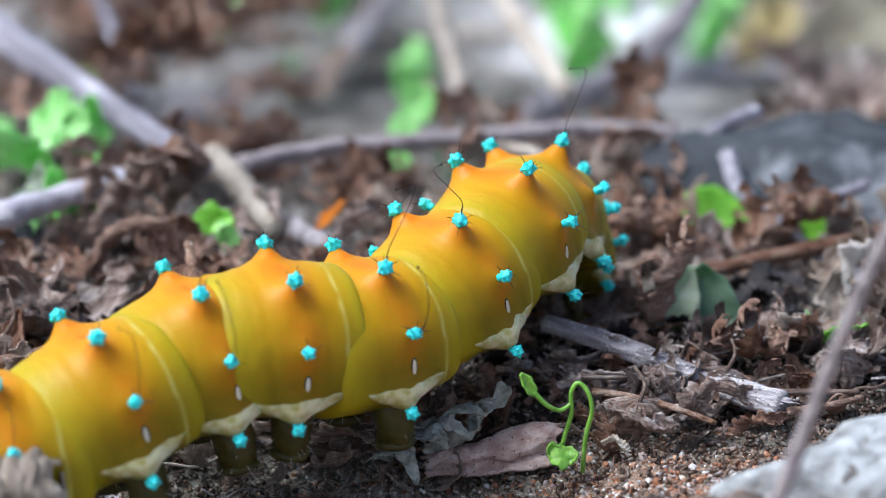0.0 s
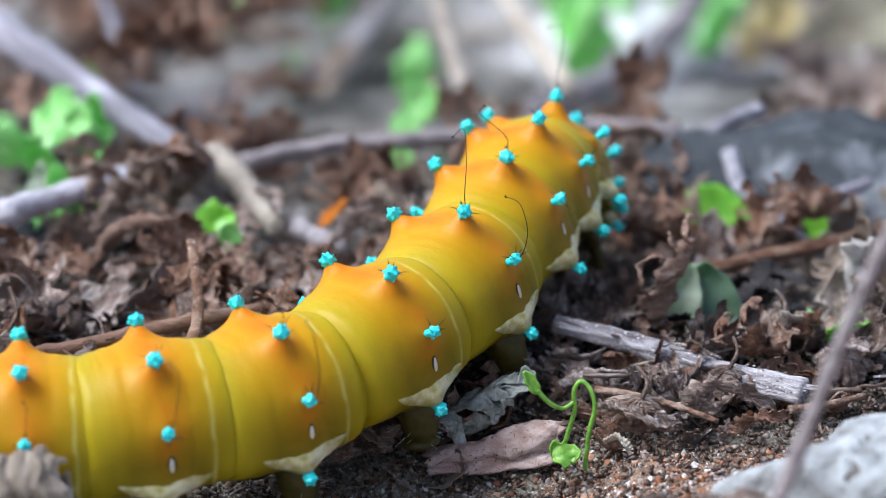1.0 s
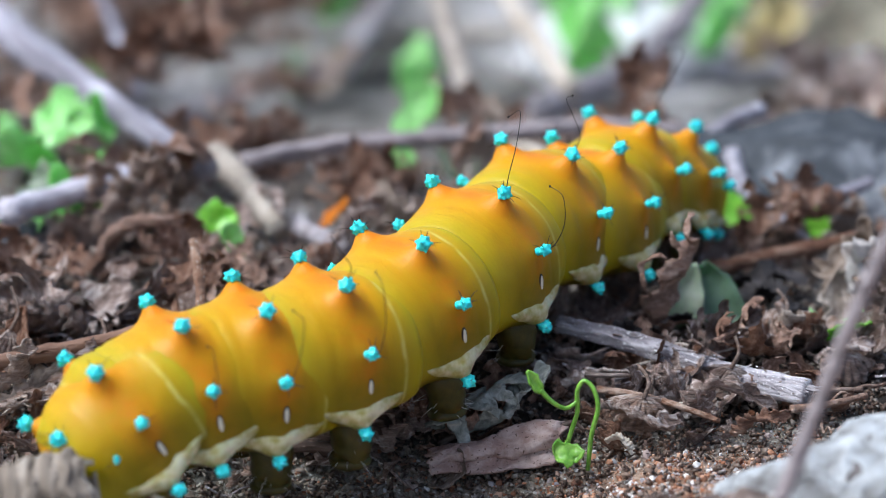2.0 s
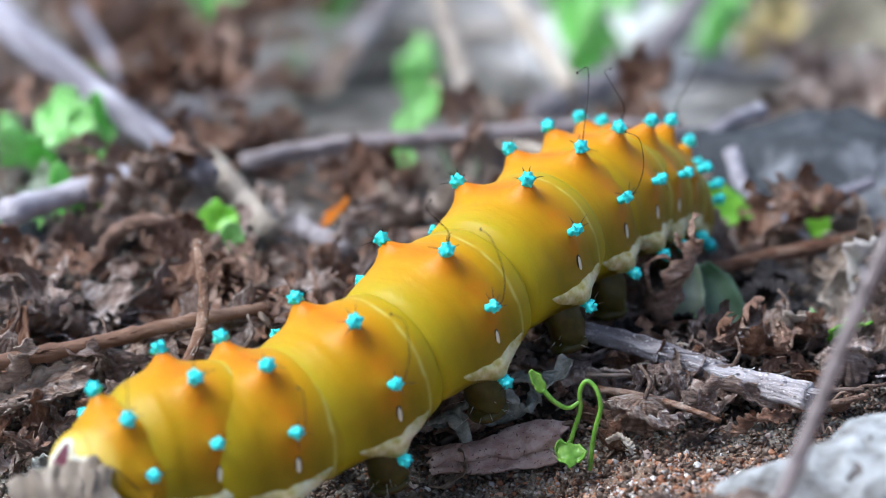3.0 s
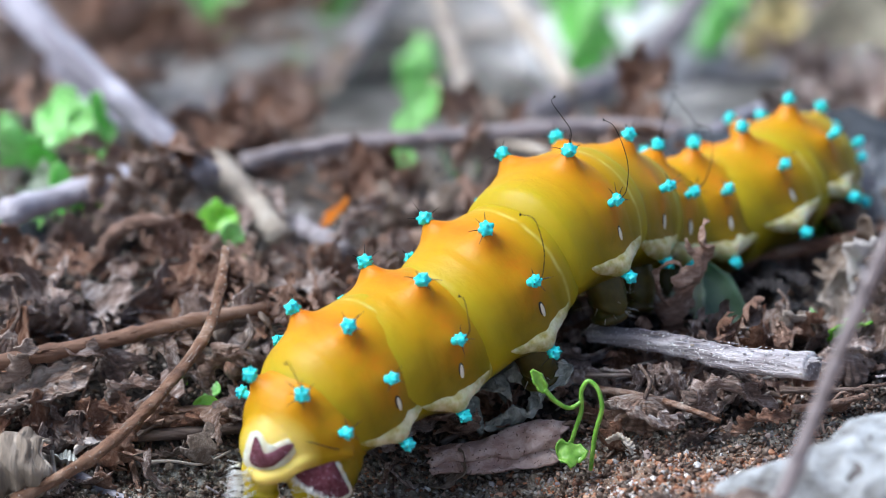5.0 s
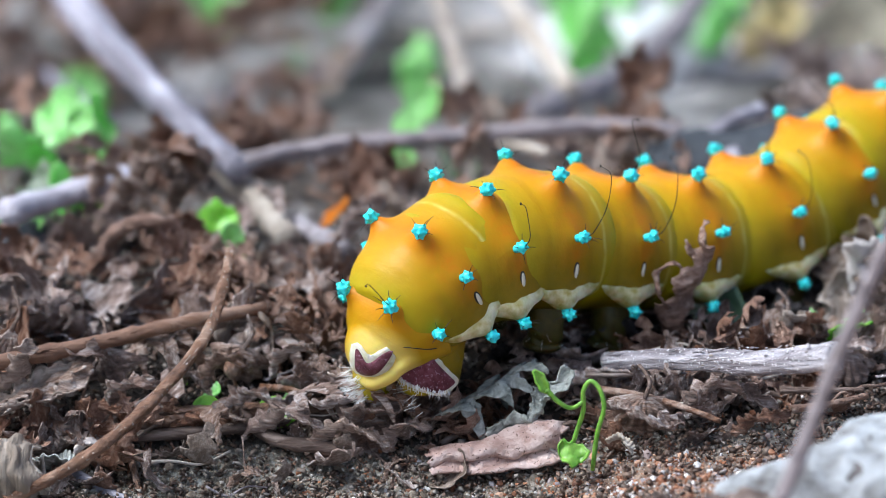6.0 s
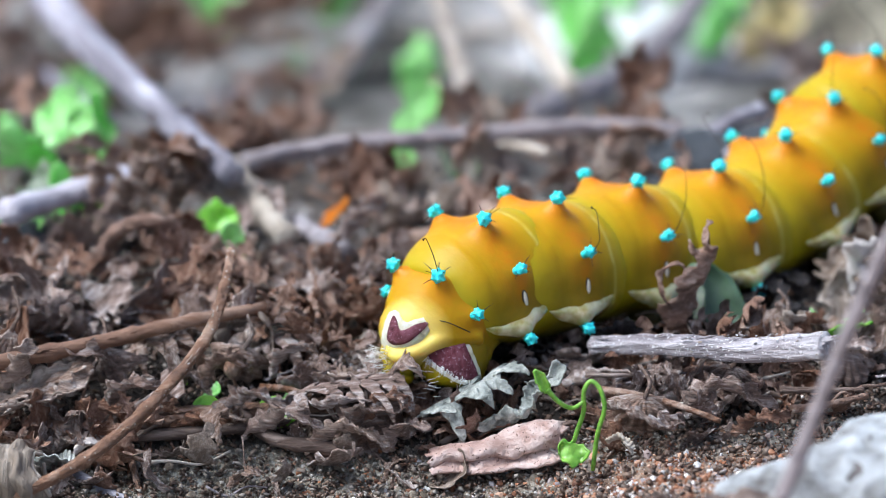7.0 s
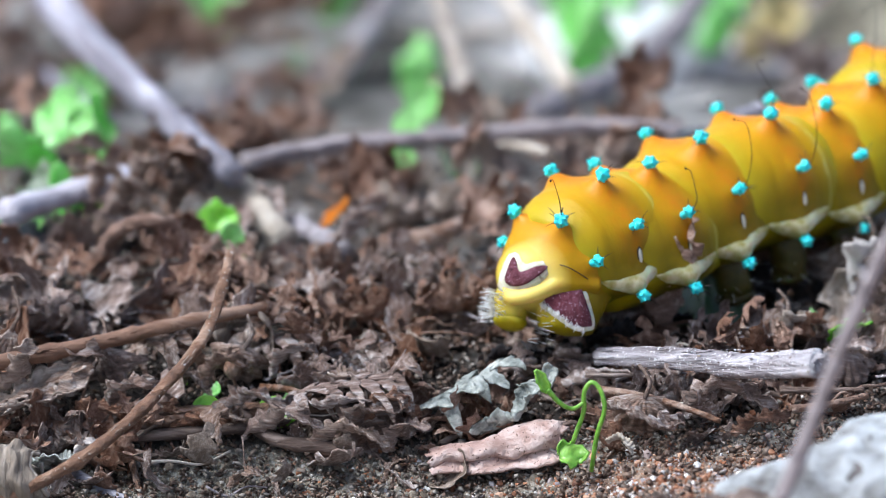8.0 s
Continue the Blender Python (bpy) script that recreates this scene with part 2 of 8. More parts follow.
    fine = noise_tex(nt, v, 1500, 4, 0.6)
    pleat = noise_tex(nt, stretched(nt, v, (0.35, 2.2, 0.35)), 420, 3, 0.5, 0.5)
    bump(nt, b, maths(nt, "ADD", maths(nt, "MULTIPLY", fine, 0.3), maths(nt, "ADD", blot, maths(nt, "MULTIPLY", pleat, 0.4))), 0.0004, 0.3)
    return m


def plain(name, c1, c2, scale, rough, sub=0.0, relief=0.0001, spec=0.4):
    m, nt, b = nodes_of(name)
    f = noise_tex(nt, coords(nt), scale, 4)
    nt.links.new(ramp(nt, f, [(0.35, c1), (0.65, c2)]), b.inputs["Base Color"])
    b.inputs["Roughness"].default_value = rough
    b.inputs["Specular IOR Level"].default_value = spec
    if sub:
        b.inputs["Subsurface Weight"].default_value = sub
        b.inputs["Subsurface Scale"].default_value = 0.0015
    bump(nt, b, f, relief)
    return m


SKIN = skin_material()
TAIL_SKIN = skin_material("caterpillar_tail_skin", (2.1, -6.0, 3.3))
BLUE = plain("turquoise_wart", (0.01, 0.60, 0.66), (0.06, 0.88, 0.92), 1500, 0.35, 0.2)
BLACK = plain("black_bristle", (0.012, 0.009, 0.008), (0.03, 0.022, 0.018), 900, 0.4)
HAIR = plain("pale_hair", (0.75, 0.76, 0.78), (0.88, 0.89, 0.90), 900, 0.4)
FOLD = plain("pale_fold", (0.30, 0.245, 0.018), (0.74, 0.72, 0.52), 380, 0.4, 0.3)
OLIVE = plain("olive_leg", (0.035, 0.029, 0.004), (0.08, 0.064, 0.009), 500, 0.45, 0.3)
ANAL = plain("pale_yellow_plate", (0.58, 0.36, 0.008), (0.70, 0.47, 0.04), 420, 0.4, 0.3)
WHITE = plain("white_rim", (0.66, 0.56, 0.40), (0.80, 0.77, 0.70), 900, 0.5, 0.2)
MAROON = organic("maroon_patch", (0.08, 0.016, 0.028), (0.17, 0.045, 0.066), (0.30, 0.12, 0.17), 1700, 0.45, 0.0002, vary=0.05, speck=(0.36, 0.20, 0.27), dots=2.2, cut=0.63)
IVORY = plain("ivory_spiracle", (0.66, 0.62, 0.50), (0.78, 0.75, 0.66), 900, 0.4)


# ---- mesh helpers (lengths in mm) ----
def link(name, bm, materials, smooth=True):
    me = bpy.data.meshes.new(name)
    for f in bm.faces:
        f.smooth = smooth
    bm.to_mesh(me)
    bm.free()
    me.transform(Matrix.Scale(MM, 4))
    for mat in (materials if isinstance(materials, (list, tuple)) else (materials,)):
        me.materials.append(mat)
    return new(name, me)


def part(name, bm, material, parent, label="", smooth=True):
    ob = link(name, bm, material, smooth)
    ob.parent = parent
    return tagged(ob, label)


def put(ob, x, y, z, rx=0, ry=0, rz=0):
    """Stand a thing at a place in mm."""
    ob.matrix_world = pose(x * MM, y * MM, z * MM, rx, ry, rz)
    return ob


def catmull(pts, n):
    pts = [Vector(p) for p in pts]
    if len(pts) == 2:
        return [pts[0].lerp(pts[1], i / n) for i in range(n + 1)]
    ext = [2 * pts[0] - pts[1], *pts, 2 * pts[-1] - pts[-2]]
    out = []
    segs = len(pts) - 1
    for k in range(n + 1):
        u = k / n * segs
        i = min(int(u), segs - 1)
        t = u - i
        a, b, c, d = ext[i:i + 4]
        out.append(0.5 * (2 * b + (c - a) * t + (2 * a - 5 * b + 4 * c - d) * t * t + (3 * b - a - 3 * c + d) * t ** 3))
    return out


def tube(bm, pts, r0, r1=None, n=24, sides=8, rough=0.0, seed=0.0, ridges=0, mat=0, knots=0):
    """A tapered, uneven tube along a smooth line."""
    r1 = r0 if r1 is None else r1
    line = catmull(pts, n)
    ref = Vector((0.3, 0.2, 1)).normalized()
    rings = []
    for i, p in enumerate(line):
        d = (line[min(i + 1, n)] - line[max(i - 1, 0)]).normalized()
        a = d.cross(ref)
        a = a.normalized() if a.length > 1e-4 else d.orthogonal().normalized()
        b = a.cross(d)
        u = i / n
        r = r0 + (r1 - r0) * u
        if knots:
            r *= 1 + 0.28 * max(0.0, math.sin(u * knots * math.tau + seed)) ** 12
        ring = []
        for k in range(sides):
            w = k / sides * math.tau
            q = r * (1 + rough * noise.noise(Vector((math.cos(w) * 1.3 + seed, math.sin(w) * 1.3, u * n * 0.35))))
            if ridges:
                q *= 1 + 0.07 * math.sin(w * ridges + 2.5 * noise.noise(Vector((u * 4, seed, 0))))
            ring.append(bm.verts.new(p + (a * math.cos(w) + b * math.sin(w)) * q))
        rings.append(ring)
    for r_a, r_b in zip(rings, rings[1:]):
        for k in range(sides):
            f = bm.faces.new((r_a[k], r_a[(k + 1) % sides], r_b[(k + 1) % sides], r_b[k]))
            f.material_index = mat
    for ring, flip in ((rings[0], True), (rings[-1], False)):
        f = bm.faces.new(ring[::-1] if flip else ring)
        f.material_index = mat


def blob(bm, centre, radii, sub=2, rough=0.0, seed=0.0, freq=0.5, turn=None, mat=0):
    """An uneven rounded lump."""
    made = bmesh.ops.create_icosphere(bm, subdivisions=sub, radius=1.0)["verts"]
    for v in made:
        p = v.co.copy()
        k = 1 + rough * noise.noise(p * freq * 2 + Vector((seed, seed * 1.7, seed * 0.3)))
        q = Vector((p.x * radii[0], p.y * radii[1], p.z * radii[2])) * k
        if turn:
            q = turn @ q
        v.co = q + Vector(centre)
    for f in {f for v in made for f in v.link_faces}:
        f.material_index = mat
    return made


def sstep(a, b, x):
    t = min(1.0, max(0.0, (x - a) / (b - a)))
    return t * t * (3 - 2 * t)


def gz(x, y):
    """Height of the ground in mm: it dips towards the near left, falls away behind and is lumpy."""
    depth = 9.0 - 5.5 * sstep(2, 26, x)
    z = -depth * sstep(-34, -64, y)
    near = 1 - sstep(150, 400, math.hypot(x, y))
    z += near * (1.3 * noise.noise(Vector((x * 0.06, y * 0.06, 3.1))) + 0.6 * noise.noise(Vector((x * 0.2, y * 0.2, 7.7))) + 0.35 * noise.noise(Vector((x * 0.55, y * 0.55, 1.2))) + 0.3 * noise.noise(Vector((x * 1.3, y * 1.3, 5.2))))
    z -= 30.0 * sstep(35, 170, y)
    z += 5.0 * sstep(60, 150, y) * near * noise.noise(Vector((x * 0.03, y * 0.03, 9.0)))
    z += 4.0 * sstep(-62, -80, y) * sstep(16, 46, x)
    return z


# ---- the ground ----
def ground():
    axis = [-90000, -20000, -4000, -1200, -500, -260, -170, -130]
    xs = axis + [-110 + i * 1.0 for i in range(221)] + [-a for a in axis[::-1]]
    ys = axis + [-110 + i * 1.0 for i in range(150)] + [40 + i * 4.0 for i in range(36)] + [220, 300, 600, 1500, 5000, 20000, 90000]
    verts = [(x * MM, y * MM, gz(x, y) * MM) for y in ys for x in xs]
    w = len(xs)
    faces = [(j * w + i, j * w + i + 1, (j + 1) * w + i + 1, (j + 1) * w + i) for j in range(len(ys) - 1) for i in range(w - 1)]
    me = bpy.data.meshes.new("ground")
    me.from_pydata(verts, [], faces)
    for f in me.polygons:
        f.use_smooth = True
    me.materials.append(SOIL)
    tagged(new("ground", me), "dark crumbly woodland soil with a sandy edge", "ground", kind="structure")


ground()


# ---- the caterpillar ----
SIZE = [0.80, 0.92, 0.98, 1, 1, 1, 1, 1, 0.98, 0.95, 0.86, 0.70]
BODY = [0.80, 0.92, 0.98, 1, 1, 1, 1, 0.98, 0.94, 0.88, 0.78, 0.63]
WARTS = {"back": (26, 10.6, 0.98), "flank": (69, 10.2, 0.80), "low": (118.5, 10.7, 0.85)}


def round_point(a, r, y):
    return Vector((r * math.sin(radians(a)), y, r * math.cos(radians(a))))


def skin_point(i, a, y, lift=0.0):
    """A point of body ring i at a degrees from the top and y mm along it; lift mm above the skin."""
    s = SIZE[i]
    rad = 8.45 * BODY[i]
    k = 1.005 - 0.105 * (min(abs(y), 7.6) / 7.6) ** 1.9
    k -= 0.012 * math.exp(-((y - 2.9) / 0.5) ** 2) + 0.008 * math.exp(-((y + 3.0) / 0.6) ** 2)
    if abs(y) > 7.0:
        k *= 1 - 0.30 * ((abs(y) - 7.0) / 2.0) ** 1.5
    if i == 1 and y < -3.0:
        k *= 1 - 0.24 * ((-3.0 - y) / 4.4) ** 2
    if i == 0 and y < 0.5:
        k = (1 - min(1, (0.5 - y) / 6.6) ** 2.2) ** 0.55 + 0.001
    if i == 11 and y > 0.0:
        k = (1 - min(1, y / 7.0) ** 2.2) ** 0.55 + 0.001
    q = 1 - 0.15 * sstep(-0.35, -1.0, math.cos(radians(a)))
    p = round_point(a, rad * k * q, y)
    up = lift
    tall, side = (10.45 * s - rad) / s - 0.5, 0.35 + 0.8 * (8.45 * s - rad) / s
    for w, h, g in ((26, 0.5, 3.0), (-26, 0.5, 3.0), (26, tall, 1.2), (-26, tall, 1.2), (69, side, 1.3), (-69, side, 1.3), (118.5, side + 0.85, 1.5), (-118.5, side + 0.85, 1.5)):
        m = round_point(w, rad, -0.75 if abs(w) > 100 else 0)
        up += h * s * math.exp(-((p - m).length / (g * s)) ** 2)
    if i > 0:
        up += 0.75 * s * math.exp(-((abs((a + 180) % 360 - 180) - 110) / 9.0) ** 2) * math.exp(-(y / 4.6) ** 4)
    up += 0.10 * noise.noise(Vector((p.x * 0.30, y * 0.85, p.z * 0.30 + i * 5)))
    return p + round_point(a, up, 0)


def segment_mesh(i):
    """One body ring: a barrel along y with mounds under the warts; the first closes behind, the last in front."""
    bm = bmesh.new()
    n_y, n_a = 40, 72
    y0, y1 = (-6.1, 9.0) if i == 0 else (-9.0, 7.0) if i == 11 else (-7.4, 9.0) if i == 1 else (-9.0, 9.0)
    rings = [[bm.verts.new(skin_point(i, c / n_a * 360, y0 + (y1 - y0) * j / n_y)) for c in range(n_a)] for j in range(n_y + 1)]
    for ra, rb in zip(rings, rings[1:]):
        for c in range(n_a):
            bm.faces.new((ra[c], rb[c], rb[(c + 1) % n_a], ra[(c + 1) % n_a]))
    bm.faces.new(rings[0])
    bm.faces.new(rings[-1][::-1])
    bmesh.ops.recalc_face_normals(bm, faces=bm.faces)
    return bm


def wart_mesh(kind, side, s, seed, long_hair):
    """A turquoise starry knob on a short stalk, with black bristles."""
    a, r, size = WARTS[kind]
    a *= side
    y = -0.75 if kind == "low" else 0.0
    c = round_point(a, r * s, y)
    out = round_point(a, 1, 0)
    rnd = random.Random(seed)
    bm = bmesh.new()
    size *= (0.92 + 0.08 * s) * 0.86
    tube(bm, [c - out * size * 1.7, c - out * 0.2], size * 0.66, size * 0.72, n=4, sides=10)
    spin = Matrix.Rotation(rnd.uniform(0, 6.2), 3, Vector((rnd.gauss(0, 1), rnd.gauss(0, 1), rnd.gauss(0, 1))).normalized())
    tips = []
    for k in range(13):
        h = 1 - 2 * (k + 0.5) / 13
        w = k * 2.39996
        d = spin @ Vector((math.cos(w) * math.sqrt(1 - h * h), math.sin(w) * math.sqrt(1 - h * h), h))
        tips.append((d + 0.16 * Vector((rnd.gauss(0, 1), rnd.gauss(0, 1), rnd.gauss(0, 1)))).normalized())
    made = bmesh.ops.create_icosphere(bm, subdivisions=4, radius=1.0)["verts"]
    for v in made:
        d = v.co.normalized()
        k = 0.87 + sum(0.34 * math.exp(-((1 - d.dot(t)) / 0.032)) for t in tips) + 0.05 * noise.noise(d * 4 + c)
        v.co = c + d * size * k
    bristles = []
    for t in tips:
        if t.dot(out) < -0.25 or rnd.random() < 0.3:
            continue
        ln = rnd.uniform(0.45, 1.3)
        q = c + t * size * 1.1
        fine = bmesh.new()
        tube(fine, [q, q + t * ln * 0.5 + Vector((0, 0, 0.06)), q + t * ln], 0.055, 0.022, n=4, sides=5)
        bristles.append(fine)
    if long_hair:
        fine = bmesh.new()
        q = c + out * size
        up = Vector((0, 0, 1))
        bend = Vector((rnd.uniform(-0.2, 0.3), rnd.uniform(-0.7, 0.9), 0))
        pts = [q, q + (out * 0.5 + up * 0.35) * 2.0, q + (out * 0.45 + up * 0.8 + bend * 0.7) * 0.52 * long_hair, q + (out * 0.2 + up * 1.1 + bend * 0.9) * 0.8 * long_hair, q + (up * 1.05 + bend * 0.3) * long_hair]
        tube(fine, pts, 0.06, 0.04, n=24, sides=5)
        blob(fine, pts[-1], (0.13, 0.13, 0.2), 1)
        bristles.append(fine)
    return bm, bristles


def fold_mesh(i, side):
    """The pale crescent of thicker skin along the lower flank, following the ring's surface."""
    bm = bmesh.new()
    n, m = 30, 8
    rows = []
    for j in range(n + 1):
        u = j / n
        y = -5.2 + 10.0 * u
        wave = 1.6 * noise.noise(Vector((u * 5, i * 3.3, side)))
        mid = 106.5 + 6.5 * math.sin(math.pi * u ** 0.85) + wave
        half = 8.8 * max(0.0, math.sin(math.pi * u)) ** 0.75 * (1 + 0.3 * noise.noise(Vector((u * 7, i, 4))))
        rows.append([bm.verts.new(skin_point(i, side * (mid + half * (2 * k / m - 1)), y, 0.10 + 0.22 * math.sin(math.pi * k / m) * math.sin(math.pi * u) if 0 < k < m and 0 < j < n else -0.05)) for k in range(m + 1)])
    for ra, rb in zip(rows, rows[1:]):
        for k in range(m):
            bm.faces.new((ra[k], rb[k], rb[k + 1], ra[k + 1]))
    bmesh.ops.remove_doubles(bm, verts=bm.verts, dist=1e-4)
    bmesh.ops.recalc_face_normals(bm, faces=bm.faces)
    return bm


def spiracle_mesh(side, s):
    """A slit of ivory in a black rim on the flank of a ring of size s."""
    bm = bmesh.new()
    c = round_point(94 * side, 8.42 * s, 0.4)
    turn = Matrix.Rotation(radians(94 * side - 90), 3, "Y") if side > 0 else Matrix.Rotation(radians(94 * side + 90), 3, "Y")
    blob(bm, c, (0.17, 0.46, 1.12), 3, turn=turn, mat=1)
    blob(bm, c + round_point(94 * side, 0.09, 0), (0.17, 0.27, 0.92), 3, turn=turn, mat=0)
    return bm


def leg_mesh(side, s, seed, short=False):
    """A soft stumpy leg with pale hairs round its foot."""
    bm = bmesh.new()
    rnd = random.Random(seed)
    foot = Vector((4.6 * side, 0.2, -10.0)) * s
    if short:
        tube(bm, [(3.0 * side, 1.5, -6.5), (3.6 * side, 2.2, -8.6), (3.2 * side, 2.6, -10.2)], 1.2, 0.35, n=8, sides=10)
        return bm, None
    tube(bm, [(4.2 * side, 0.2, -4.5), (5.0 * side, 0.2, -8.0), foot], 2.4 * s, 1.8 * s, n=14, sides=16, rough=0.16, seed=seed)
    blob(bm, foot, (2.25, 2.3, 0.95), 3, 0.12, seed)
    hairs = bmesh.new()
    for _ in range(14):
        w = rnd.uniform(0, math.tau)
        d = Vector((math.cos(w), math.sin(w), rnd.uniform(-0.7, 0.25)))
        q = foot + Vector((d.x * 2.0, d.y * 2.0, rnd.uniform(-0.4, 2.2)))
        tube(hairs, [q, q + d * rnd.uniform(0.8, 1.9)], 0.035, 0.012, n=2, sides=4)
    return bm, hairs


def closed(pts, n=36):
    """A smooth closed outline through a few corners."""
    pts = [Vector((*p, 0)) for p in pts]
    m = len(pts)
    out = []
    for k in range(n):
        u = k / n * m
        i, t = int(u) % m, u - int(u)
        a, b, c, d = (pts[(i + j - 1) % m] for j in range(4))
        q = 0.5 * (2 * b + (c - a) * t + (2 * a - 5 * b + 4 * c - d) * t * t + (3 * b - a - 3 * c + d) * t ** 3)
        out.append((q.x, q.y))
    return out


def facing(centre, normal, up=(0, 0, 1)):
    """Pose whose z points along normal and whose y leans towards up (mm)."""
    z = Vector(normal).normalized()
    x = Vector(up).cross(z).normalized()
    y = z.cross(x)
    m = Matrix((x, y, z)).transposed().to_4x4()
    m.translation = Vector(centre)
    return m


# the hood over the tail's end, in a frame turned towards its mark
TAIL = facing((0, 0, 0), (0.70, -0.37, 0.60), (-0.20, 0.70, 0.67))
HOOD, HOOD_R = Vector((-2.8, -1.1, 2.2)), 4.1


def on_hood(a, b, lift):
    return Vector((a, b, HOOD.z + math.sqrt(max(0.2, HOOD_R ** 2 - (a - HOOD.x) ** 2 - (b - HOOD.y) ** 2)) + lift))


def clasper_taper(b):
    return 1 - 0.26 * sstep(-3.5, -7.5, b)


def on_clasper(a, b, lift):
    k = clasper_taper(b)
    return Vector((a, b, 2.2 + 3.2 * k * math.sqrt(max(0.02, 1 - ((a - 1.6) / (4.0 * k)) ** 2)) + lift))


def outset(pts, d):
    """A closed outline moved outwards by d."""
    out = []
    n = len(pts)
    for k in range(n):
        (ax, ay), (bx, by) = pts[k - 1], pts[(k + 1) % n]
        q = math.hypot(bx - ax, by - ay) or 1
        w = d * (1 + 0.35 * noise.noise(Vector((pts[k][0] * 1.3, pts[k][1] * 1.3, d))))
        out.append((pts[k][0] + (by - ay) / q * w, pts[k][1] - (bx - ax) / q * w))
    return out


def skin_mark(name, pts, mapped, lift, material, parent, label):
    """A thin raised patch of a given outline laid on the skin."""
    bm = bmesh.new()
    face = bm.faces.new([bm.verts.new((x, y, 0)) for x, y in pts])
    bmesh.ops.triangulate(bm, faces=[face])
    bmesh.ops.subdivide_edges(bm, edges=[e for e in bm.edges if e.calc_length() > 0.5], cuts=3, use_grid_fill=True)
    bmesh.ops.triangulate(bm, faces=bm.faces)
    for v in bm.verts:
        v.co = mapped(v.co.x, v.co.y, lift)
    bmesh.ops.recalc_face_normals(bm, faces=bm.faces)
    bm.transform(TAIL)
    ob = part(name, bm, material, parent, label)
    mod = ob.modifiers.new("thickness", "SOLIDIFY")
    mod.thickness, mod.offset = 0.14 * MM, 0
    return ob


def hood_into(bm):
    """Add the rounded tail plate and its lower lip to the first ring's mesh."""
    extra = bmesh.new()
    blob(extra, HOOD, (HOOD_R, HOOD_R, HOOD_R), 4)
    tube(extra, [(-5.6, -3.6, 3.4), (-4.6, -4.4, 4.4), (-2.6, -3.9, 5.2), (0.4, -2.2, 5.4), (4.6, -1.7, 4.6)], 0.75, 0.9, 24, 12)
    blob(extra, (0.3, 0.2, 3.2), (3.2, 2.4, 2.6), 3)
    extra.transform(TAIL)
    me = bpy.data.meshes.new("hood")
    extra.to_mesh(me)
    extra.free()
    bm.from_mesh(me)
    bpy.data.meshes.remove(me)
    return bm


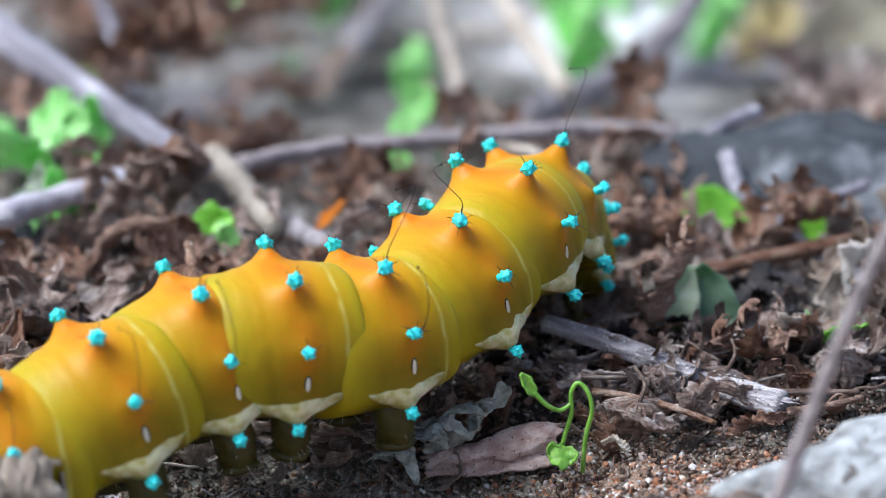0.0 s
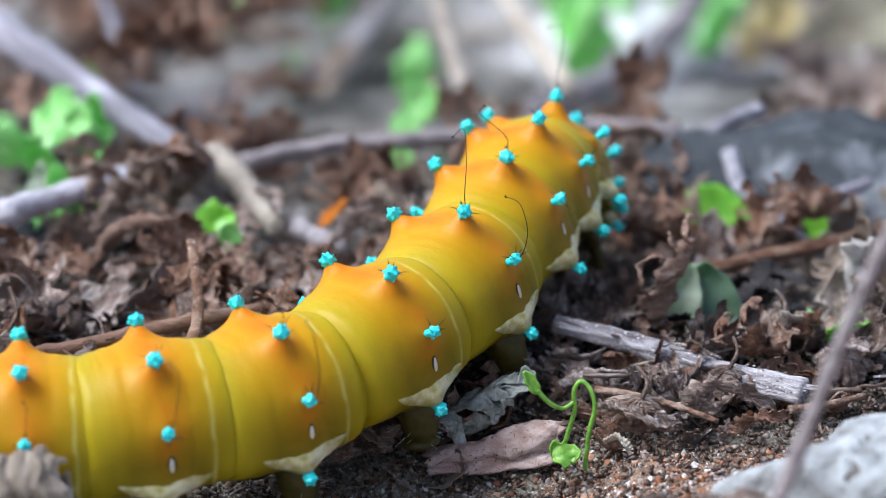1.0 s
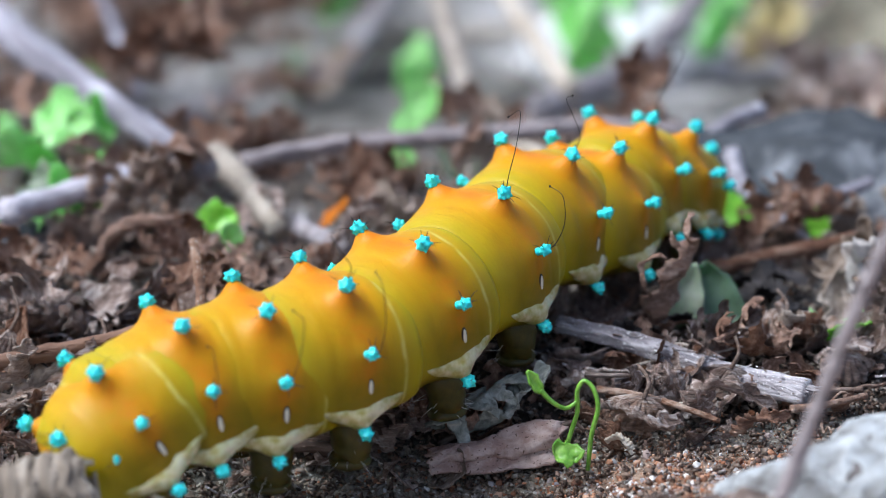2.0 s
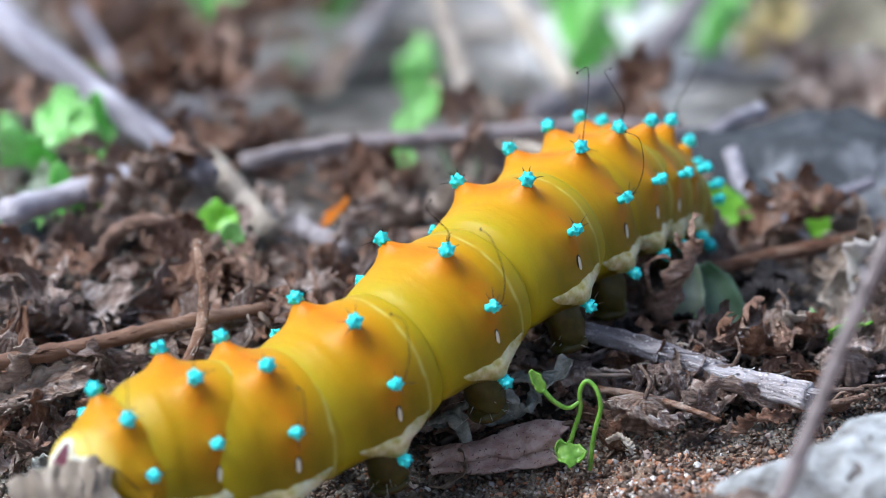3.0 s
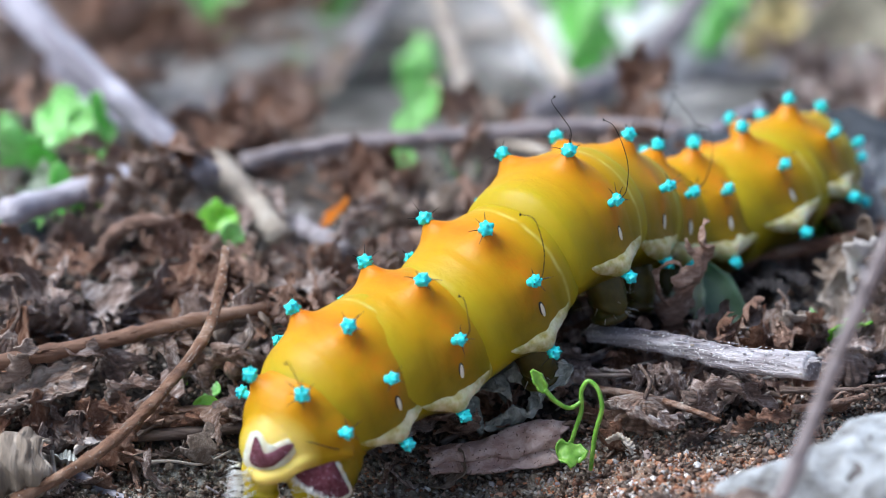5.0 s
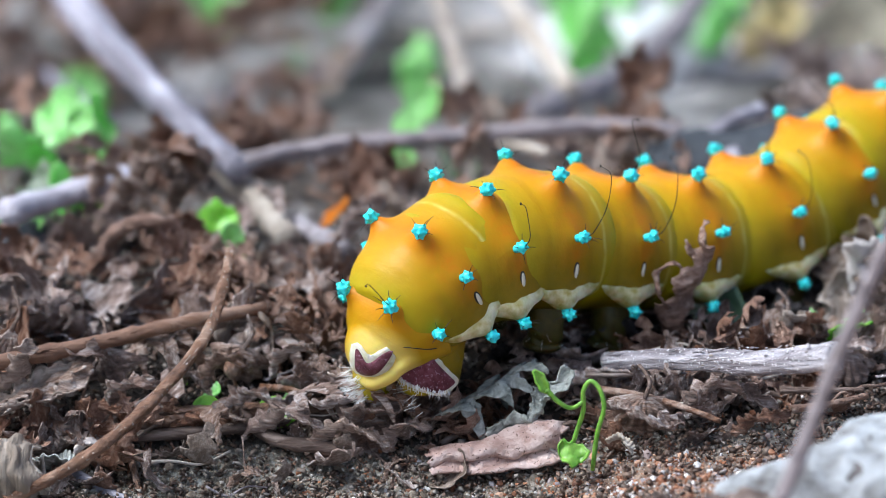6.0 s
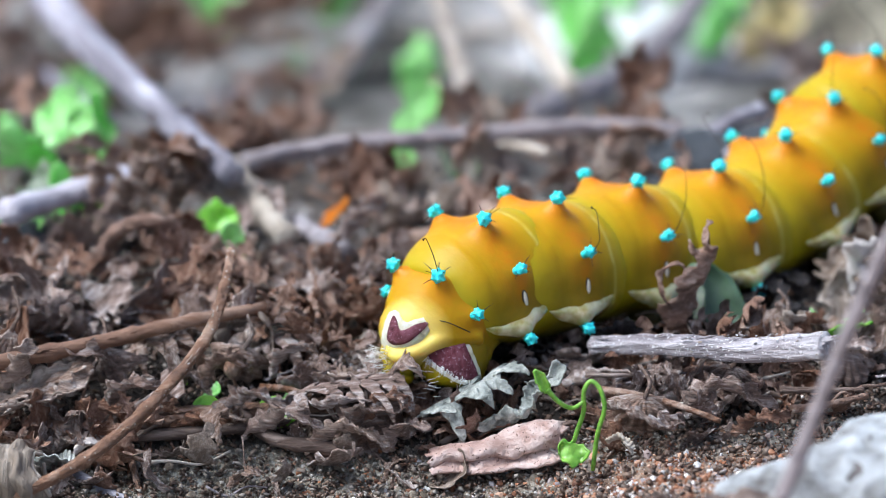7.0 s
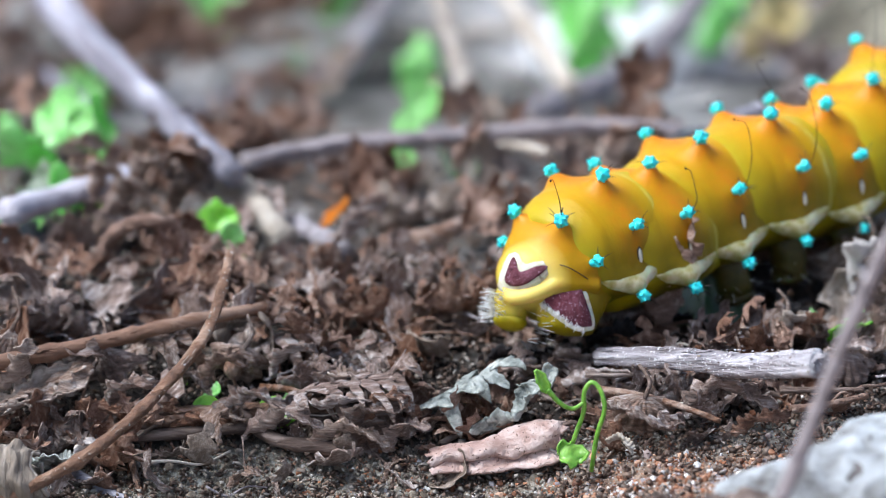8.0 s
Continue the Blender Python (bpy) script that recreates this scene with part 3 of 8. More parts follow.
def tail_parts(seg):
    """The rear end: a pale plate with a maroon mark and two clasping legs, one with a maroon triangle in view."""
    mod = seg.modifiers.new("one_skin", "REMESH")
    mod.mode, mod.voxel_size, mod.use_smooth_shade = "VOXEL", 0.2 * MM, True
    mod = seg.modifiers.new("soften", "SMOOTH")
    mod.factor, mod.iterations = 0.5, 12
    mark = closed([(-5.2, -0.2), (-4.75, -0.7), (-4.3, -1.9), (-3.5, -1.85), (-2.4, -1.2), (-1.2, -0.85), (-0.95, -1.15), (-1.9, -2.3), (-3.3, -3.45), (-4.8, -3.7), (-5.75, -3.0), (-5.6, -1.5)][::-1], 60)
    mark = [(-3.7 + (x + 3.4) * 0.9, -1.9 + (y + 2.2) * 0.9) for x, y in mark]
    skin_mark("plate_rim", outset(mark, 0.62), on_hood, 0.02, WHITE, seg, "white rim of the tail mark")
    skin_mark("plate_mark", mark, on_hood, 0.13, MAROON, seg, "maroon crescent mark")
    bm = bmesh.new()
    made = blob(bm, (1.6, -3.2, 2.2), (4.0, 1, 3.2), 4)
    for v in made:
        side = v.co.y + 3.2
        v.co.y = -3.2 + side * 4.2
        q = math.hypot((v.co.x - 1.6) / 4.0, (v.co.z - 2.2) / 3.2)
        if q > 1e-3:
            full = min(1.0, 1.45 * (1 - abs(side) ** 3.5) ** 0.5)
            v.co.x = 1.6 + (v.co.x - 1.6) / q * full * min(1, q * 2.2)
            v.co.z = 2.2 + (v.co.z - 2.2) / q * full * min(1, q * 2.2)
        k = clasper_taper(v.co.y)
        v.co.x, v.co.z = 1.6 + (v.co.x - 1.6) * k, 2.2 + (v.co.z - 2.2) * k
    bm.transform(TAIL)
    part("clasping_leg", bm, TAIL_SKIN, seg, "yellow clasping leg")
    tri = closed([(0.35, -2.6), (0.9, -2.7), (1.7, -4.4), (3.1, -7.1), (2.9, -7.8), (1.1, -8.1), (-0.6, -7.1), (-2.2, -6.1), (-2.35, -5.6), (-1.2, -4.2)][::-1], 60)
    tri = [(x + 1.1, y + 1.5) for x, y in tri]
    skin_mark("leg_rim", outset(tri, 0.42), on_clasper, 0.02, WHITE, seg, "white rim of the leg mark")
    skin_mark("leg_mark", tri, on_clasper, 0.13, MAROON, seg, "maroon triangular mark")
    bm = bmesh.new()
    tube(bm, [(-3.8, -2.0, 1.2), (-4.6, -4.2, 1.6), (-4.6, -6.6, 1.4)], 2.3, 1.7, 14, 18, 0.12, 2)
    blob(bm, (-4.6, -6.5, 1.4), (1.9, 1.0, 1.9), 3, 0.1, 5)
    bm.transform(TAIL)
    part("clasping_leg", bm, TAIL_SKIN, seg, "yellow clasping leg with white hairs")
    rnd = random.Random(40)
    for (a, b, c), rad, n in (((-4.8, -4.8, 1.8), 2.0, 150), ((1.2, -6.9, 2.4), 2.4, 24)):
        hairs = bmesh.new()
        for _ in range(n):
            w = rnd.uniform(0.55, 1.5) * math.pi
            d = Vector((math.cos(w) - 0.5, rnd.uniform(-0.55, 0.35), math.sin(w) + 0.2))
            q = Vector((a + math.cos(w) * rad, b + rnd.uniform(-1.9, 1.5), c + math.sin(w) * rad))
            tube(hairs, [q, q + d * rnd.uniform(0.5, 1.1)], 0.055, 0.02, n=2, sides=4)
        hairs.transform(TAIL)
        tagged(part("leg_hairs", hairs, HAIR, seg, "white tufted hairs"), kind="stuff")
    fringe = bmesh.new()
    for _ in range(90):
        u = rnd.random()
        a, b = -1.2 + 4.9 * u, -4.2 - 2.5 * u ** 0.8 + rnd.uniform(-0.15, 0.25)
        q = on_clasper(a, b, -0.05)
        d = Vector((rnd.uniform(-0.9, 0.2), rnd.uniform(-1.2, -0.4), rnd.uniform(0.1, 0.9))).normalized()
        tube(fringe, [q, q + d * rnd.uniform(0.5, 1.4)], 0.05, 0.018, n=2, sides=4)
    fringe.transform(TAIL)
    tagged(part("leg_hairs", fringe, HAIR, seg, "white fringe of hairs"), kind="stuff")
    for pts in ([(3.8, -1.6, 5.0), (2.4, -1.2, 6.4), (0.6, -0.6, 6.8), (-0.9, -0.35, 6.1)],):
        bm = bmesh.new()
        tube(bm, pts, 0.075, 0.05, 18, 5)
        bm.transform(TAIL)
        part("bristle", bm, BLACK, seg)


def caterpillar():
    thing = tagged(new("caterpillar"), "yellow-orange caterpillar with turquoise bristled warts crawling over litter", "caterpillar")
    rings = []
    for i in range(12):
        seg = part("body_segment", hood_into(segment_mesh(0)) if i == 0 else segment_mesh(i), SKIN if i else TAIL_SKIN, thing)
        s = SIZE[i]
        for k, kind in enumerate(WARTS):
            if i == 0 and kind == "low":
                continue
            for side in (1, -1):
                hair = {(4, "flank"): 8.5, (3, "flank"): 7.5, (4, "back"): 5.5, (7, "back"): 6.0, (2, "flank"): 4.5, (6, "flank"): 7.0, (6, "back"): 7.0, (9, "back"): 7.0, (0, "back"): 4.0}.get((i, kind), 0)
                knob, bristles = wart_mesh(kind, side, s, i * 11 + k * 3 + side, hair if side > 0 else 0)
                part("wart", knob, BLUE, seg, "turquoise starry wart")
                for fine in bristles[-3 if side < 0 and kind != "back" else 0:]:
                    part("bristle", fine, BLACK, seg)
        if 1 <= i <= 8 or i == 11:
            for side in (1, -1):
                part("spiracle", spiracle_mesh(side, BODY[i]), (IVORY, BLACK), seg, "ivory slit with a black rim")
        if i > 0:
            for side in (1, -1):
                part("side_fold", fold_mesh(i, side), FOLD, seg, "pale greenish-white skin fold")
        if 3 <= i <= 6:
            for side in (1, -1):
                soft, hairs = leg_mesh(side, s, i + side)
                part("leg", soft, OLIVE, seg, "olive stumpy leg")
                tagged(part("leg_hairs", hairs, HAIR, seg), kind="stuff")
        if i >= 9:
            for side in (1, -1):
                part("leg", leg_mesh(side, s, i + side, True)[0], OLIVE, seg, "short brownish jointed leg")
        if i == 0:
            tail_parts(seg)
        if i == 11:
            bm = bmesh.new()
            blob(bm, (0, 6.0, -2.0), (3.2, 2.6, 3.3), 3, 0.03)
            part("head", bm, DRY, seg, "small brown rounded head")
        rings.append(seg)
    return thing, rings


CATERPILLAR, RINGS = caterpillar()


# ---- litter: leaves, fronds, twigs ----
def leaf_bm(length, width, curl, cup, crumple, seed, teeth=0.0, nu=16, nv=10, ribs=0.0):
    """A crumpled leaf blade along x, curled along its length and cupped across."""
    bm = bmesh.new()
    rows = []
    x = z = 0.0
    for i in range(nu + 1):
        u = i / nu
        th = curl * u ** 1.4
        if i:
            x += math.cos(th) * length / nu
            z += math.sin(th) * length / nu
        w = width * math.sin(math.pi * (0.04 + 0.93 * u ** 0.8)) ** 0.75
        w *= 1 + teeth * (0.75 * math.sin(u * nu * 1.1 + seed) + 0.9 * noise.noise(Vector((u * 9, seed, 2))))
        row = []
        for j in range(nv + 1):
            v = 2 * j / nv - 1
            c = cup * (0.7 + 0.6 * noise.noise(Vector((u * 2, seed, 0))))
            side = math.sin(v * c) / c * w if abs(c) > 0.01 else v * w
            lift = (1 - math.cos(v * c)) / c * w if abs(c) > 0.01 else 0
            lift += ribs * math.sin(u * 26 + abs(v) * 3)
            p = Vector((x - math.sin(th) * lift, side, z + math.cos(th) * lift))
            q = p * (2.6 / max(length, 1)) + Vector((seed * 3.1, seed, 0))
            p += noise.noise_vector(q) * crumple + noise.noise_vector(q * 3.1) * crumple * 0.35
            row.append(bm.verts.new(p))
        rows.append(row)
    for ra, rb in zip(rows, rows[1:]):
        for j in range(nv):
            bm.faces.new((ra[j], rb[j], rb[j + 1], ra[j + 1]))
    return bm


def thicken(ob, mm=0.18):
    mod = ob.modifiers.new("thickness", "SOLIDIFY")
    mod.thickness = mm * MM
    mod.offset = 0
    return ob


def leaf(name, material, label, length, width, curl, cup, crumple, seed, teeth=0.0, category="leaf", ribs=0.0, fine=1):
    ob = link(name, leaf_bm(length, width, curl, cup, crumple, seed, teeth, 16 * fine, 10 * fine, ribs), material)
    thicken(ob)
    if fine > 1 or length > 20:
        row = 10 * fine + 1
        pts = [ob.data.vertices[i * row + row // 2].co / MM for i in range(0, 16 * fine + 1, 2 * fine)]
        bm = bmesh.new()
        tube(bm, pts, 0.026 * length, 0.008 * length, 24, 6, 0.2, seed)
        part("midrib", bm, material, ob)
    return tagged(ob, label, category)


def ribbon_bm(pts, width, twist, seed, comb=0.5, lobes=9, fold=0.9, crumple=0.4, nu=56, nv=8):
    """A shrivelled leaf drawn out along a line: folded, twisted and notched into comb-like lobes."""
    bm = bmesh.new()
    line = catmull(pts, nu)
    rows = []
    for i, p in enumerate(line):
        u = i / nu
        d = (line[min(i + 1, nu)] - line[max(i - 1, 0)]).normalized()
        a = d.cross(Vector((0.1, 0.25, 1)))
        a = a.normalized() if a.length > 1e-3 else d.orthogonal().normalized()
        turn = Matrix.Rotation(twist * (u - 0.5) + 0.8 * noise.noise(Vector((u * 3, seed, 1))), 3, d)
        a = turn @ a
        b = a.cross(d)
        f = fold * (1 + 0.7 * noise.noise(Vector((u * 4, seed, 5))))
        row = []
        for j in range(nv + 1):
            v = 2 * j / nv - 1
            s = 1 if v > 0 else -1
            w = width * math.sin(math.pi * (0.05 + 0.92 * u)) ** 0.55
            w *= 1 - comb * (0.5 + 0.5 * math.sin(u * lobes * math.tau + s * 0.8 + seed)) * (0.6 + 0.8 * abs(noise.noise(Vector((u * 6, seed, s)))))
            side = math.sin(v * f) / f * w
            lift = (1 - math.cos(v * f)) / f * w + width * 0.07 * math.sin(u * lobes * 3 * math.tau + abs(v) * 3) * abs(v)
            q = p + a * side + b * lift
            k = Vector((seed * 3.3, seed, 0)) + q * 0.45
            row.append(bm.verts.new(q + noise.noise_vector(k) * crumple + noise.noise_vector(k * 3.7) * crumple * 0.35))
        rows.append(row)
    for ra, rb in zip(rows, rows[1:]):
        for j in range(nv):
            bm.faces.new((ra[j], rb[j], rb[j + 1], ra[j + 1]))
    return bm


def ribbon(name, pts, width, twist, seed, material, label, comb=0.5, lobes=9, fold=0.9, crumple=0.4, category="leaf"):
    """A twisted leaf whose origin lies at its first point (mm)."""
    o = Vector(pts[0])
    ob = link(name, ribbon_bm([Vector(p) - o for p in pts], width, twist, seed, comb, lobes, fold, crumple), material)
    thicken(ob, 0.16)
    put(ob, *o)
    return tagged(ob, label, category)


def twig(name, pts, r0, r1, material, label, seed=0.0, rough=0.25, ridges=0, n=40, sides=12, knots=0, category="twig", flakes=0, flake_material=None):
    """A twig whose origin lies at its first point (mm)."""
    o = Vector(pts[0])
    bm = bmesh.new()
    tube(bm, [Vector(p) - o for p in pts], r0, r1, n, sides, rough, seed, ridges, 0, knots)
    ob = link(name, bm, material)
    put(ob, *o)
    rnd = random.Random(seed)
    line = catmull([Vector(p) - o for p in pts], 80)
    for k in range(flakes):
        i = rnd.randrange(4, 72)
        d = (line[i + 3] - line[i]).normalized()
        out = (d.cross(Vector((rnd.uniform(-1, 1), -1, 0.8)))).cross(d).normalized()
        out = out if out.z > 0 else -out
        r = (r0 + (r1 - r0) * i / 80) * 0.97
        ln = rnd.uniform(0.8, 2.6) * max(0.5, r)
        p = line[i] + out * r
        part("bark_flake", ribbon_bm([p, p + d * ln * 0.5 + out * 0.06, p + d * ln + out * rnd.uniform(0.1, 0.5) * r], rnd.uniform(0.12, 0.3) * r, 0.6, k + seed, 0.5, 3, 0.7, 0.06, 12, 4), flake_material or material, ob)
    return tagged(ob, label, category)


def straight_stick(name, length, r0, r1, bend, material, label, seed, ridges, category="stick", start=0.0, sag=0.0, crumbs=0):
    """A stick along its own x from its thick end, with a slight bend."""
    bm = bmesh.new()
    tube(bm, [(start, 0, 0), (start + length * 0.33, bend, bend * 0.2 - sag), (start + length * 0.66, bend * 0.7, -bend * 0.5 - sag * 0.6), (start + length, 0, 0)], r0, r1, 60, 28, 0.14, seed, ridges)
    ob = tagged(link(name, bm, material), label, category)
    rnd = random.Random(seed)
    for k in range(26):
        x = start + length * rnd.choice((rnd.uniform(0.0, 0.98), 0.97, 0.02))
        w = rnd.uniform(0, math.pi)
        ln = rnd.uniform(1.0, 3.2)
        bm = bmesh.new()
        tube(bm, [(x, r0 * 0.85 * math.cos(w), r0 * 0.9 * math.sin(w)), (x + ln * 0.6, r0 * 0.98 * math.cos(w), r0 * 1.05 * math.sin(w)), (x + ln, r0 * math.cos(w) * 1.1, r0 * math.sin(w) * rnd.uniform(1.05, 1.5))], rnd.uniform(0.12, 0.24), 0.05, 6, 5, 0.5, k)
        part("splinter", bm, material, ob)
    for k in range(crumbs):
        # flakes of crust sit on the upper side and crowd towards the worn end
        u = rnd.random() ** 0.55
        w = rnd.uniform(0.1, math.pi - 0.1) if k % 3 else rnd.uniform(math.pi, math.pi * 1.6)
        r = (r0 + (r1 - r0) * u) * 0.98
        arc = math.sin(math.pi * u)
        bm = bmesh.new()
        bmesh.ops.create_icosphere(bm, subdivisions=1, radius=1.0)
        grow = rnd.uniform(0.06, 0.19)
        for v in bm.verts:
            v.co = Vector((v.co.x * 1.6, v.co.y, v.co.z * 0.8)) * grow * rnd.uniform(0.6, 1.3) + Vector((start + length * u, bend * 0.85 * arc + r * math.cos(w), -sag * 0.85 * arc + r * math.sin(w)))
        part("bark_crumb", bm, (material, WOOD_PALE, TWIG_DARK)[0 if k % 5 else 1 + k // 5 % 2], ob, smooth=False)
    return ob


PINNAE = []
for k in range(8):
    rnd = random.Random(k)
    me_ob = link("leaflet", leaf_bm(rnd.uniform(4.6, 7.4), rnd.uniform(1.0, 1.7), rnd.uniform(0.2, 3.6), rnd.uniform(0.5, 1.4), 0.7, k + 0.5, 0.62, 28, 6), DRY)
    PINNAE.append(me_ob.data)
    bpy.data.objects.remove(me_ob)
PINNAE_TAN = []
for me in PINNAE:
    c = me.copy()
    c.materials[0] = DRY_TAN
    PINNAE_TAN.append(c)
PINNAE_RED = []
for me in PINNAE:
    c = me.copy()
    c.materials[0] = DRY_RED
    PINNAE_RED.append(c)


def frond(length, seed, arch, pinnae, label, pairs=8, size=1.0):
    """A dried fern frond: a bent rib with shrivelled leaflets."""
    rnd = random.Random(seed)
    thing = tagged(new("dry_frond"), label, "frond", "shrivelled fern fronds")
    pts = [Vector((0, 0, 0))]
    th = rnd.uniform(-0.2, 0.3)
    yaw = 0.0
    for _ in range(6):
        pts.append(pts[-1] + Vector((math.cos(th) * math.cos(yaw), math.sin(yaw), math.sin(th) * math.cos(yaw))) * length / 6)
        th -= arch / 6 * rnd.uniform(0.5, 1.5)
        yaw += rnd.uniform(-0.35, 0.35)
    bm = bmesh.new()
    tube(bm, pts, 0.38, 0.16, 16, 6, 0.3, seed)
    part("rib", bm, TWIG_DARK, thing)
    line = catmull(pts, pairs * 2)
    for k in range(1, pairs * 2 + 1):
        p = line[k]
        ob = new("leaflet", pinnae[rnd.randrange(len(pinnae))])
        ob.parent = thing
        s = size * (0.55 + 0.6 * math.sin(math.pi * k / (pairs * 2 + 2)))
        side = 1 if k % 2 else -1
        ob.matrix_basis = Matrix.LocRotScale(p * MM, Euler((rnd.uniform(-0.9, 0.9), rnd.uniform(-0.7, 0.5), side * rnd.uniform(0.7, 1.4))), (s, s, s))
    return thing


# ---- the setting round the path ----
def fixed_things():
    # long weathered stick in the background
    stick = straight_stick("weathered_stick", 98.0, 1.7, 2.8, 0.8, WOOD_LILAC, "long grey weathered stick lying on the ground", 2, 5, start=20.0)
    chunk = twig("broken_stick", [(-19.1, -5.5, 3.0), (-22.5, 3.2, 3.9), (-28.9, 17.5, 6.0)], 1.7, 1.9, CREAM_WOOD, "short pale broken stick with split ends", 5, 0.35, 6, 30, 12)
    twig("wood_splinter", [(-18.8, 0.8, 3.0), (-15.4, -4.3, 3.0), (-12.0, -8.6, 2.0)], 1.2, 1.6, WOOD_GREY, "small grey wood splinter in the litter", 8, 0.4, 6, 20, 10)
    twig("brown_twig", [(-52.2, -50.1, 2.4), (-37.7, -46.7, 4.4), (-28.6, -43.6, 5.6), (-18.3, -37.0, 5.4)], 0.95, 0.7, TWIG_SMOOTH, "straight smooth brown twig lying flat", 3, 0.1, 0, 40, 12, 4, flakes=4)
    bent = twig("bent_twig", [(-46.2, -66.3, -6.1), (-41.0, -66.4, -3.4), (-36.4, -65.2, -0.8), (-32.0, -60.6, 1.7), (-27.6, -54.6, 5.0), (-25.2, -49.8, 7.8), (-24.2, -44.5, 10.6), (-23.7, -40.5, 12.8)], 0.70, 0.55, TWIG_PEEL, "curved reddish-brown twig with peeling bark", 7, 0.22, 3, 60, 14, 5, flakes=12, flake_material=WOOD_PALE)
    twig("dark_twig", [(-45.9, -53.2, -5.2), (-33.0, -52.2, -4.6), (-22.6, -51.0, -4.1), (-12.1, -48.7, -3.5)], 0.75, 0.6, TWIG_DARK, "dark reddish twig pressed into the soil", 11, 0.2, 0, 36, 10)
    twig("lilac_twig", [(-40.2, -56.2, -7.3), (-36.7, -59.0, -8.1), (-32.1, -62.6, -8.7)], 0.75, 0.6, WOOD_LILAC, "short purplish grey twig", 17, 0.2, 0, 20, 10)
    log = straight_stick("grey_stick", 30.5, 1.0, 1.5, 1.0, WOOD_CRUST, "weathered grey stick with cracked bark and frayed end", 19, 5, start=-1.0, sag=0.4, crumbs=110)
    twig("thin_twig", [(17.0, -51.7, 0.7), (21.1, -54.9, 1.2), (25.2, -57.1, 0.9), (29.7, -58.6, -0.3)], 0.45, 0.3, TWIG, "thin brown twig over leaf litter", 23, 0.2, 0, 30, 8)
    twig("thin_twig", [(36.7, -51.9, 0.7), (41.0, -51.9, 0.7), (45.9, -51.9, 0.7)], 0.4, 0.3, TWIG_DARK, "thin dark twig on the litter", 24, 0.2, 0, 24, 8)
    twig("thin_twig", [(37.5, -56.1, 0.1), (41.9, -54.8, 0.2), (46.1, -53.0, 0.5)], 0.5, 0.35, TWIG, "thin brown twig on the litter", 25, 0.2, 0, 24, 8)
    twig("thin_twig", [(-20.2, -48.3, -0.3), (-16.4, -49.0, -0.5), (-12.0, -50.3, -2.2)], 0.45, 0.3, TWIG, "thin brown twig in the litter", 26, 0.2, 0, 24, 8)
    twig("thin_twig", [(-37.6, -59.2, -7.4), (-37.1, -56.2, -6.1), (-35.0, -54.4, -4.9), (-30.6, -51.3, -3.1)], 0.22, 0.2, TWIG_DARK, "thin straight stalk leaning on a twig", 27, 0.2, 0, 24, 8)
    twig("thin_twig", [(-7.7, -53.1, -6.1), (-5.8, -55.5, -7.1), (-5.4, -58.8, -8.0)], 0.3, 0.2, TWIG_DARK, "fine dark rootlet on the soil", 28, 0.2, 0, 20, 6)
    # the blurred stem standing close by
    twig("leaning_stem", [(29.1, -108.0, 7.5), (30.2, -108.0, 11.8), (33.0, -106.0, 18.6), (35.8, -105.0, 26.3), (39.1, -104.0, 34.4), (42.2, -104.0, 40.1)], 0.8, 0.68, WOOD_MAUVE, "thin dry brownish stem leaning up from the ground", 29, 0.15, 0, 30, 10, category="stick", flakes=12)
    # background sticks and stems
    twig("fallen_branch", [(-26.4, 18.6, 6.0), (-14.0, 26.7, 6.0), (2.8, 31.2, 6.0), (21.5, 36.0, 6.0), (33.0, 37.0, 5.0)], 1.2, 1.15, WOOD_MAUVE, "mauve-brown fallen branch on bare earth", 31, 0.2, 5, 40, 12, flakes=14)
    twig("flat_stick", [(-53.7, -8.0, 7.3), (-47.8, 0.0, 7.0), (-40.2, 6.0, 7.8)], 1.75, 1.45, LILAC_PALE, "flat lilac-grey stick lying in the litter", 33, 0.2, 0, 24, 12)
    twig("dried_stick", [(20.6, 98.0, -5.2), (16.3, 112.0, -1.7), (8.2, 130.0, 6.6)], 1.7, 1.6, STRAW, "pale dry stick rising from the ground", 35, 0.12, 0, 24, 10, category="stick")
    twig("dried_stick", [(4.9, 84.0, -6.0), (2.5, 98.0, -0.5), (-1.5, 115.0, 9.4)], 1.7, 1.5, WOOD_PALE, "pale dry stick rising from the ground", 36, 0.12, 0, 24, 10, category="stick")
    twig("grey_branch", [(13.9, 120.0, -15.5), (21.9, 130.0, -14.8), (32.8, 150.0, -15.8), (40.9, 165.0, -13.3), (47.8, 175.0, -7.1)], 2.6, 2.9, WOOD_GREY, "bent grey branch on bare ground", 37, 0.2, 5, 30, 12, flakes=8)
    twig("grey_branch", [(-20.5, 187.5, -26.1), (-14.9, 205.2, -22.0), (-7.6, 241.9, -20.0)], 2.4, 2.6, WOOD_GREY, "thick grey fallen branch", 38, 0.2, 5, 24, 12, flakes=8)
    twig("dried_stick", [(37.6, 14.0, 8.9), (38.6, 10.0, 5.6), (41.6, 5.0, 3.2), (46.0, -3.0, 1.4)], 1.2, 0.9, WOOD_LILAC, "pale bent stalk in front of a stone", 39, 0.2, 0, 24, 10, category="stick")
    twig("dried_stick", [(43.2, 3, 2.7), (48.9, 4, 5.2), (54.9, 6, 7.1)], 1.0, 0.8, WOOD_LILAC, "pale lilac dry stalk lying before a stone", 57, 0.2, 0, 24, 10, category="stick")
    twig("dried_stick", [(35.0, 26, 6.6), (38.9, 28, 9.0), (43.5, 32, 9.4)], 1.1, 1.1, WOOD_LILAC, "pale lilac dry stalk beside a stone", 58, 0.2, 0, 24, 10, category="stick")
